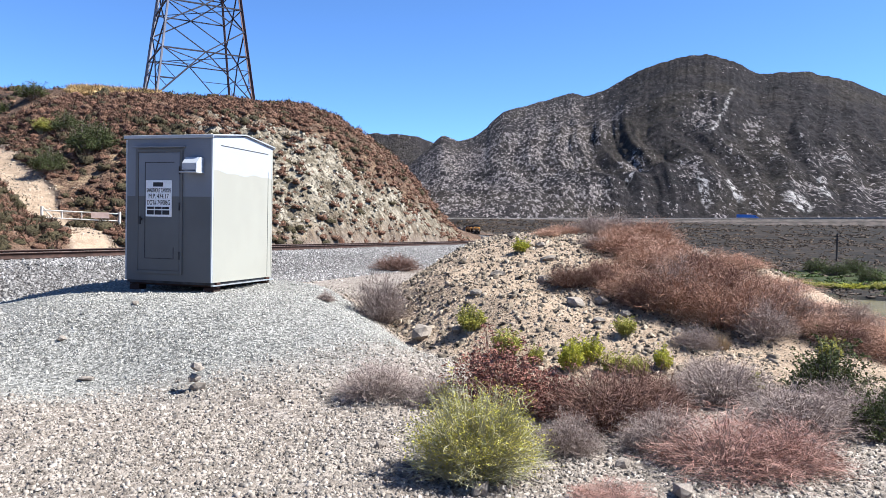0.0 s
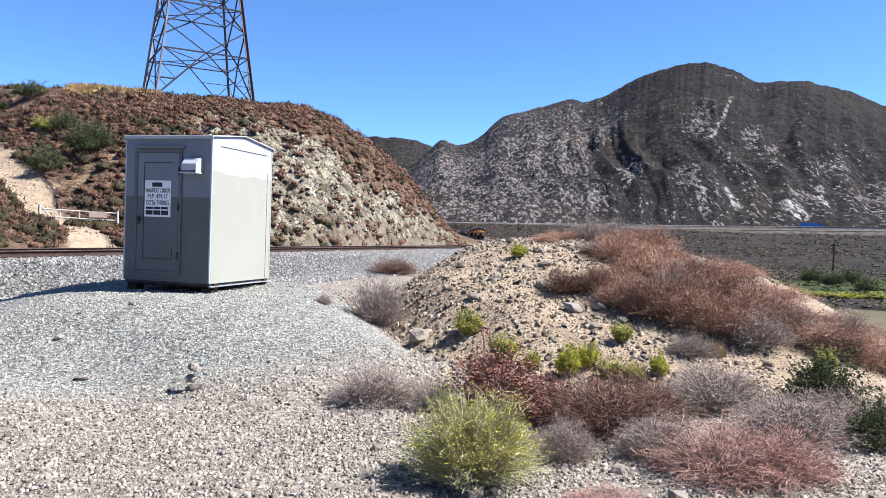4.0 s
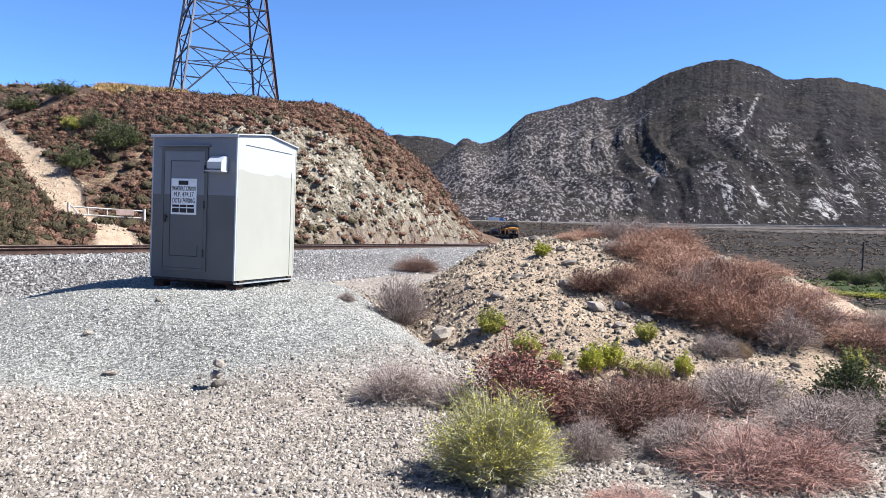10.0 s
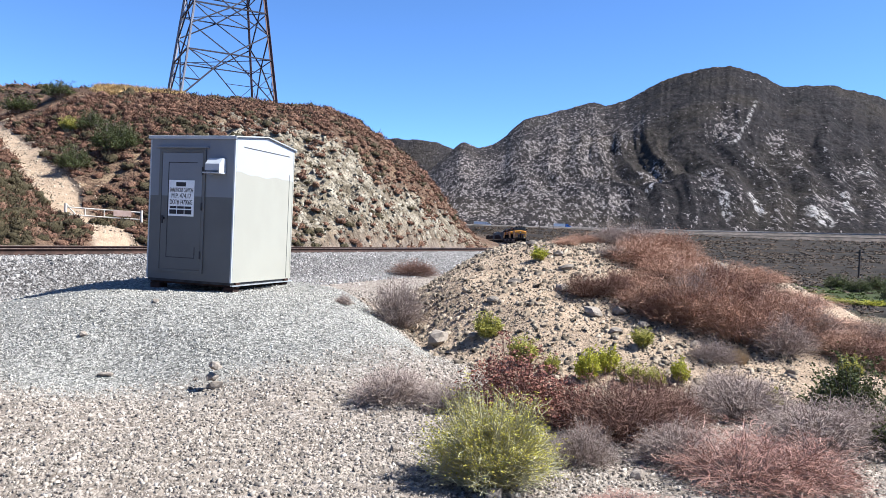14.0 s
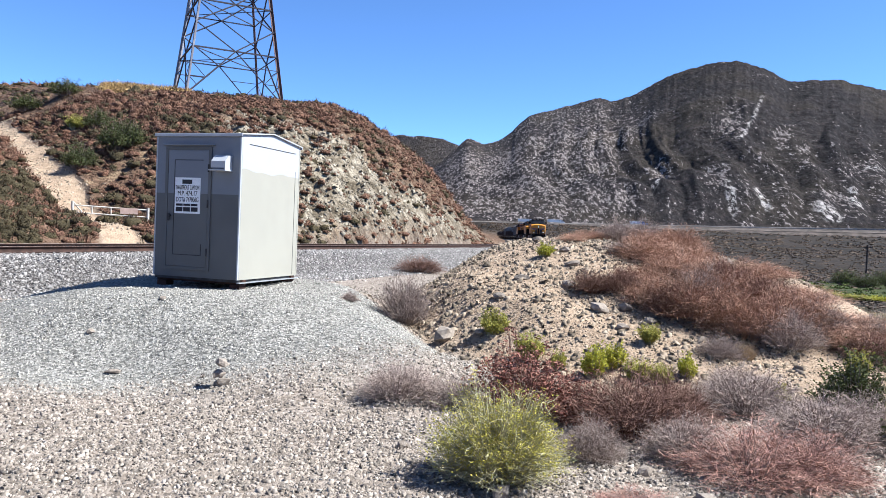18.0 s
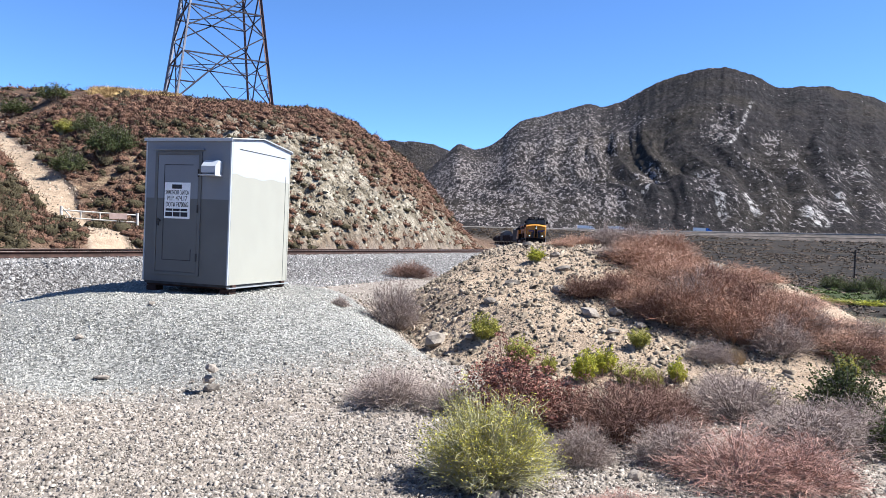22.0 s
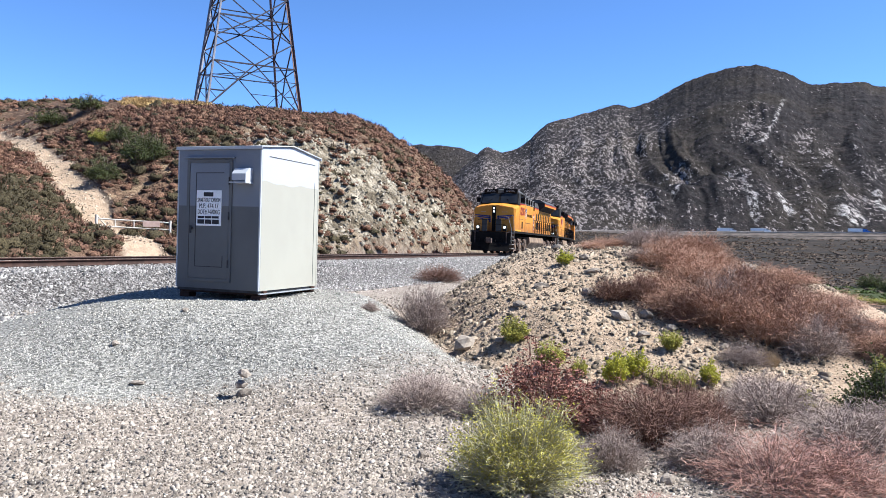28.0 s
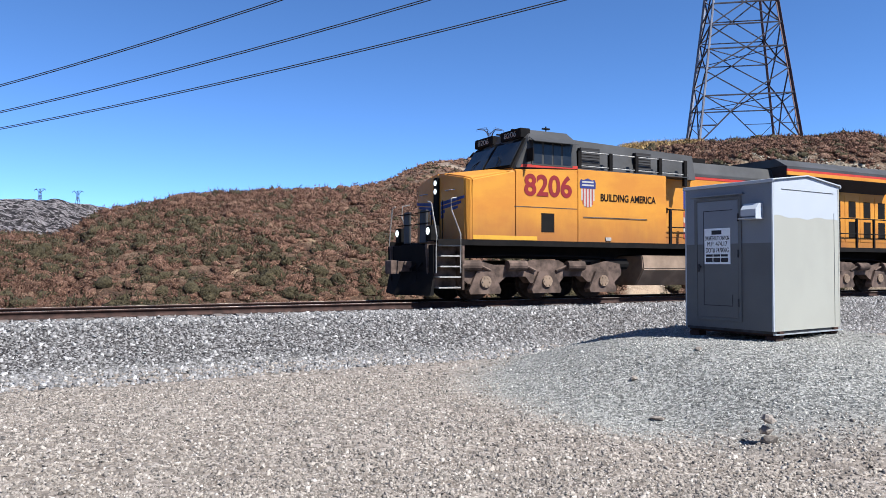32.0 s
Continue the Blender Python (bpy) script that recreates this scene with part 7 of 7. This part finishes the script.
for bx, by, wide, tall, kind in ((-22.1, 43.2, 2.4, 1.9, "dark"), (-21.4, 43.6, 1.8, 1.5, "dark"), (-23.1, 41.0, 2.0, 1.4, "dark"), (-28.3, 49.6, 1.6, 1.0, "sprig"), (-26.6, 49.3, 2.0, 1.4, "dark"), (-39.5, 61.7, 3.4, 1.5, "dark"), (-36.5, 62.5, 3.0, 1.4, "dark")):
    hill_bush(bx, by, wide, tall, kind)
for head, dist, wide, tall, kind in ((-25.4, 262, 9, 4.2, "dark"), (-26.6, 250, 8, 3.8, "dark"), (-27.6, 262, 10, 4.4, "dark"), (-28.6, 235, 8, 3.8, "dark"), (-20.6, 215, 6, 3.0, "dark"), (-19.8, 220, 6, 2.8, "dark"), (-22.0, 202, 6, 1.8, "yellow"), (-23.2, 205, 7, 1.7, "yellow"), (-21.2, 208, 6, 1.9, "yellow"), (-24.6, 200, 7, 1.6, "sprig"), (-26.2, 196, 7, 1.7, "sprig"), (-27.6, 198, 7, 1.6, "yellow"), (-29.2, 200, 8, 1.8, "sprig")):
    bh = radians(head)
    tagged(plant(kind, -math.sin(bh) * dist, math.cos(bh) * dist, wide, tall, 0.3), {"dark": "dark green riverside tree on the valley floor", "yellow": "yellow-green riverside thicket in the valley", "sprig": "green riverside thicket in the valley"}[kind], "tree", "riverside trees")

# ---- stones ----
PEBBLE = island("tan_gravel_stone", [(0, (0.03, 0.025, 0.021)), (0.25, (0.09, 0.072, 0.058)), (0.55, (0.24, 0.199, 0.163)), (0.9, (0.395, 0.34, 0.284)), (1, (0.58, 0.52, 0.455))], 0.9, 30)
BALLAST = island("grey_ballast_stone", [(0, (0.016, 0.015, 0.013)), (0.28, (0.075, 0.071, 0.063)), (0.62, (0.27, 0.258, 0.229)), (0.93, (0.42, 0.4, 0.355)), (1, (0.6, 0.575, 0.52))], 0.85, 30)
TRACK_STONE = island("dark_grey_ballast_stone", [(0, (0.01, 0.009, 0.009)), (0.35, (0.035, 0.031, 0.03)), (0.65, (0.125, 0.114, 0.11)), (0.88, (0.3, 0.28, 0.268)), (1, (0.52, 0.495, 0.475))], 0.85, 30)
BANK_STONE = island("buff_bank_stone", [(0, (0.02, 0.016, 0.012)), (0.3, (0.09, 0.07, 0.05)), (0.6, (0.26, 0.205, 0.15)), (1, (0.44, 0.365, 0.28))], 0.95, 30)
ROCK = worn("field_stone", (0.25, 0.215, 0.18), (0.11, 0.09, 0.075), 9, 0.95, bump=0.5, fine=45, spread=0.35)
_g = (1 + 5**0.5) / 2
ICO = np.array([(-1, _g, 0), (1, _g, 0), (-1, -_g, 0), (1, -_g, 0), (0, -1, _g), (0, 1, _g), (0, -1, -_g), (0, 1, -_g), (_g, 0, -1), (_g, 0, 1), (-_g, 0, -1), (-_g, 0, 1)]) / (1 + _g * _g) ** 0.5
ICO_F = np.array([(0, 11, 5), (0, 5, 1), (0, 1, 7), (0, 7, 10), (0, 10, 11), (1, 5, 9), (5, 11, 4), (11, 10, 2), (10, 7, 6), (7, 1, 8), (3, 9, 4), (3, 4, 2), (3, 2, 6), (3, 6, 8), (3, 8, 9), (4, 9, 5), (2, 4, 11), (6, 2, 10), (8, 6, 7), (9, 8, 1)])
CHIP = np.array([(-1.05, -0.8, -0.6), (1.1, -0.7, -0.6), (0.1, 1.15, -0.6), (-0.85, -0.45, 0.6), (0.75, -0.6, 0.7), (0.05, 0.85, 0.55)]) * 0.9
CHIP_F = np.array([(3, 4, 5), (0, 1, 4), (0, 4, 3), (1, 2, 5), (1, 5, 4), (2, 0, 3), (2, 3, 5)])


def scatter(name, label, x, y, size, mat, sink=0.25):
    n = len(x)
    z = land(x, y, fine=False) + small_relief(x, y)
    base, faces = (CHIP, CHIP_F)
    k = len(base)
    v = base[None] + rng.normal(size=(n, k, 3)) * 0.28
    v = v * size[:, None, None] * 0.5 * rng.uniform(0.55, 1.25, (n, 1, 3))
    a, b = rng.uniform(0, 2 * np.pi, n), rng.normal(size=n) * 0.5
    ca, sa, cb, sb = np.cos(a), np.sin(a), np.cos(b), np.sin(b)
    vx, vy, vz = v[..., 0], v[..., 1], v[..., 2]
    vy, vz = vy * cb[:, None] - vz * sb[:, None], vy * sb[:, None] + vz * cb[:, None]
    vx, vy = vx * ca[:, None] - vy * sa[:, None], vx * sa[:, None] + vy * ca[:, None]
    out = np.stack([vx + x[:, None], vy + y[:, None], vz + (z + size * (0.35 - sink))[:, None]], -1).reshape(-1, 3)
    f = (faces[None] + (np.arange(n) * k)[:, None, None]).reshape(-1, 3)
    return tagged(new(name, mesh_from(name, out, f, mat)), label, "gravel", kind="stuff")


def gravel_zones(x, y):
    z, grey, sandy, rocky, brown, vale, lush = land(x, y)
    return grey, sandy, vale, brown


def sown(n, h0, h1, r0, r1):
    h, r = np.radians(rng.uniform(h0, h1, n)), np.sqrt(rng.uniform(r0 * r0, r1 * r1, n))
    return -np.sin(h) * r, np.cos(h) * r


parts_tan, parts_grey, parts_bank = [], [], []
for n, r0, r1, s0, s1 in ((54000, 2.6, 6.5, 0.013, 0.045), (60000, 6.5, 12, 0.022, 0.052), (24000, 12, 21, 0.032, 0.075), (5000, 21, 40, 0.05, 0.1)):
    x, y = sown(n, -34, 78, r0, r1)
    grey, sandy, vale, brown = gravel_zones(x, y)
    size = s0 + (s1 - s0) * rng.uniform(0, 1, n) ** 2.4
    ok = (brown < 0.2) & (vale < 0.5) & (np.abs(off_track(x, y)) > 4.6) & (rng.uniform(size=n) < np.clip(1 - 0.62 * sandy, 0.3, 1)) & (rng.uniform(size=n) < grey + 0.78 + 0.4 * step(-0.2, 0.22, fbm(x * 0.55, y * 0.55, 4, 131)))
    g = rng.uniform(size=n) < grey
    b = sandy > 0.25
    parts_tan.append((x[ok & ~g & ~b], y[ok & ~g & ~b], size[ok & ~g & ~b]))
    parts_bank.append((x[ok & ~g & b], y[ok & ~g & b], size[ok & ~g & b] * 0.8))
    parts_grey.append((x[ok & g], y[ok & g], size[ok & g] * 0.7))
n = 52000
along, dd = rng.uniform(-3, 50, n), rng.uniform(0.9, 6.2, n)
ss = track_slope(along)
x, y = track_x(along) + dd / np.sqrt(1 + ss * ss), along - dd * ss / np.sqrt(1 + ss * ss)
scatter("track_ballast", "dark and pale grey crushed ballast beside the rails", x, y, 0.042 + 0.055 * rng.uniform(0, 1, n) ** 1.5, TRACK_STONE)
n = 9000
along, dd = rng.uniform(50, 95, n), rng.uniform(1.4, 5.6, n)
ss = track_slope(along)
x, y = track_x(along) + dd / np.sqrt(1 + ss * ss), along - dd * ss / np.sqrt(1 + ss * ss)
scatter("far_ballast", "crushed ballast on the shoulder of the curve", x, y, 0.06 + 0.09 * rng.uniform(0, 1, n) ** 1.5, TRACK_STONE)
scatter("gravel", "loose tan and grey gravel stones", *[np.concatenate(c) for c in zip(*parts_tan)], PEBBLE)
scatter("bank_gravel", "loose buff stones on the sandy bank", *[np.concatenate(c) for c in zip(*parts_bank)], BANK_STONE)
scatter("ballast", "pale grey crushed ballast stones", *[np.concatenate(c) for c in zip(*parts_grey)], BALLAST)
# coarser rubble on the bank and along the foot of the cut
x, y = sown(28000, -24, 7, 7.5, 22)
grey, sandy, vale, brown = gravel_zones(x, y)
ok = (sandy > 0.15) & (grey < 0.4) & (vale < 0.2)
scatter("rubble", "broken stones strewn over the sandy bank", x[ok], y[ok], 0.022 + 0.09 * rng.uniform(0, 1, ok.sum()) ** 4, BANK_STONE)
x, y = polar(20000, 0, 24, 30, 75, 0.9)
z, rocky, brown, vale, lush = zones_at(x, y)
ok = (rng.uniform(size=len(x)) < rocky) & (off_track(x, y) < -4.7)
rk = np.array(ROAD)
rd = rng.uniform(33, 95, 4200)
rh = np.radians(np.interp(rd, rk[:, 1], rk[:, 0])) + rng.normal(size=4200) * 1.1 / rd
scatter("road_rubble", "loose buff stones on the dirt road", -np.sin(rh) * rd, np.cos(rh) * rd, 0.04 + 0.13 * rng.uniform(0, 1, 4200) ** 3, BANK_STONE)
CUT_STONE = island("pale_cut_stone", [(0, (0.035, 0.028, 0.02)), (0.3, (0.12, 0.1, 0.075)), (0.7, (0.25, 0.22, 0.17)), (1, (0.4, 0.36, 0.29))], 0.95, 4)
scatter("cut_rubble", "pale broken rock on the face of the cut", x[ok], y[ok], 0.1 + 0.3 * rng.uniform(0, 1, ok.sum()) ** 3, CUT_STONE, 0.3)


def boulder_mesh(seed):
    g = np.random.default_rng(seed)
    bm = fresh()
    for p in ICO:
        bm.verts.new(p * g.uniform(0.75, 1.15))
    bm.verts.ensure_lookup_table()
    for f in ICO_F:
        bm.faces.new([bm.verts[i] for i in f])
    bmesh.ops.subdivide_edges(bm, edges=list(bm.edges), cuts=1, use_grid_fill=True)
    for v in bm.verts:
        v.co *= 1 + g.normal() * 0.07
        v.co.z *= 0.72
        v.co *= 0.5
    me = bpy.data.meshes.new("rock")
    bm.to_mesh(me)
    bm.free()
    me.materials.append(ROCK)
    return me


boulders = [boulder_mesh(k) for k in range(5)]


def rock(x, y, wide, tall, lift=0.0, label="angular grey-brown stone lying on the ground", group="loose rocks"):
    ob = new("rock", boulders[int(rng.integers(5))])
    ob.matrix_basis = pose(x, y, height(x, y) + tall * 0.22 + lift, rng.uniform(-15, 15), rng.uniform(-15, 15), rng.uniform(0, 360)) @ Matrix.Diagonal((wide, wide * rng.uniform(0.7, 1), tall * 1.3, 1))
    return tagged(ob, label, "rock", group)


for row in ((1.57, 12.29, 0.31, 0.13), (1.78, 10.47, 0.32, 0.15), (1.52, 13.03, 0.22, 0.15), (2.72, 10.94, 0.35, 0.19), (4.36, 13.21, 0.36, 0.32), (1.01, 6.45, 0.12, 0.08), (-0.49, 5.65, 0.11, 0.10), (-0.42, 10.46, 0.40, 0.29), (1.35, 5.34, 0.15, 0.11), (0.28, 4.70, 0.17, 0.11),
            (3.09, 5.68, 0.15, 0.10), (-0.62, 5.62, 0.10, 0.05), (2.99, 9.22, 0.23, 0.13), (2.16, 10.56, 0.23, 0.14), (1.11, 14.22, 0.26, 0.17), (0.71, 11.76, 0.30, 0.15), (-4.32, 9.89, 0.13, 0.07), (-4.88, 9.04, 0.12, 0.10), (-4.13, 8.17, 0.25, 0.08), (-4.25, 5.50, 0.17, 0.08),
            (0.37, 11.02, 0.24, 0.13), (1.99, 9.88, 0.21, 0.13), (1.43, 11.45, 0.25, 0.16), (2.40, 10.13, 0.21, 0.13), (0.10, 10.20, 0.23, 0.13), (1.19, 4.81, 0.17, 0.11), (1.62, 4.76, 0.22, 0.13)):
    rock(*row)


def cairn():
    t = thing("cairn", pose(-2.63, 7.5, height(-2.63, 7.5)), "small stack of three flat stones on the gravel", "cairn")
    for k, (z, w, h) in enumerate(((0.04, 0.2, 0.1), (0.14, 0.16, 0.1), (0.25, 0.19, 0.1))):
        ob = again("stone", boulders[k], t, pose(0.015 * (-1) ** k, 0, z, 4 * k, -5, 70 * k) @ Matrix.Diagonal((w, w * 0.8, h * 1.5, 1)))
    return t


cairn()

# ---- gate across the dirt road ----
def gate():
    a, b = Vector((-18.9, 33.1, 0)), Vector((-16.05, 34.65, 0))
    t = thing("road_gate", pose(a.x, a.y, height(a.x, a.y), 0, 0, math.degrees(math.atan2(b.y - a.y, b.x - a.x))), "white tubular steel gate, closed across the dirt road", "gate")
    L = (b - a).length
    dz = height(b.x, b.y) - height(a.x, a.y)
    for x, z in ((0, 0), (L, dz)):
        part("post", rod(fresh(), (x, 0, z - 0.3), (x, 0, z + 0.95), 0.06, 10), GATE_WHITE, t)
    for h in (0.42, 0.76):
        part("bar", rod(fresh(), (0.05, 0, h), (L - 0.05, 0, h + dz * 0.5), 0.032, 8), GATE_WHITE, t)
    for k in range(1, 4):
        x = L * k / 4
        part("upright", rod(fresh(), (x, 0, 0.42), (x, 0, 0.76 + dz * 0.5 * k / 4), 0.03, 8), GATE_WHITE, t)
    part("brace", rod(fresh(), (0.0, 0, 0.92), (0.4, 0, 0.46), 0.03, 8), GATE_WHITE, t)
    part("sign_plate", box(fresh(), L * 0.62, L * 0.86, -0.05, -0.03, 0.45, 0.73, 0.004), worn("faded_sign", (0.5, 0.36, 0.3), (0.38, 0.27, 0.22), 4, 0.7), t, "faded pinkish plate")
    return t


gate()

motions()
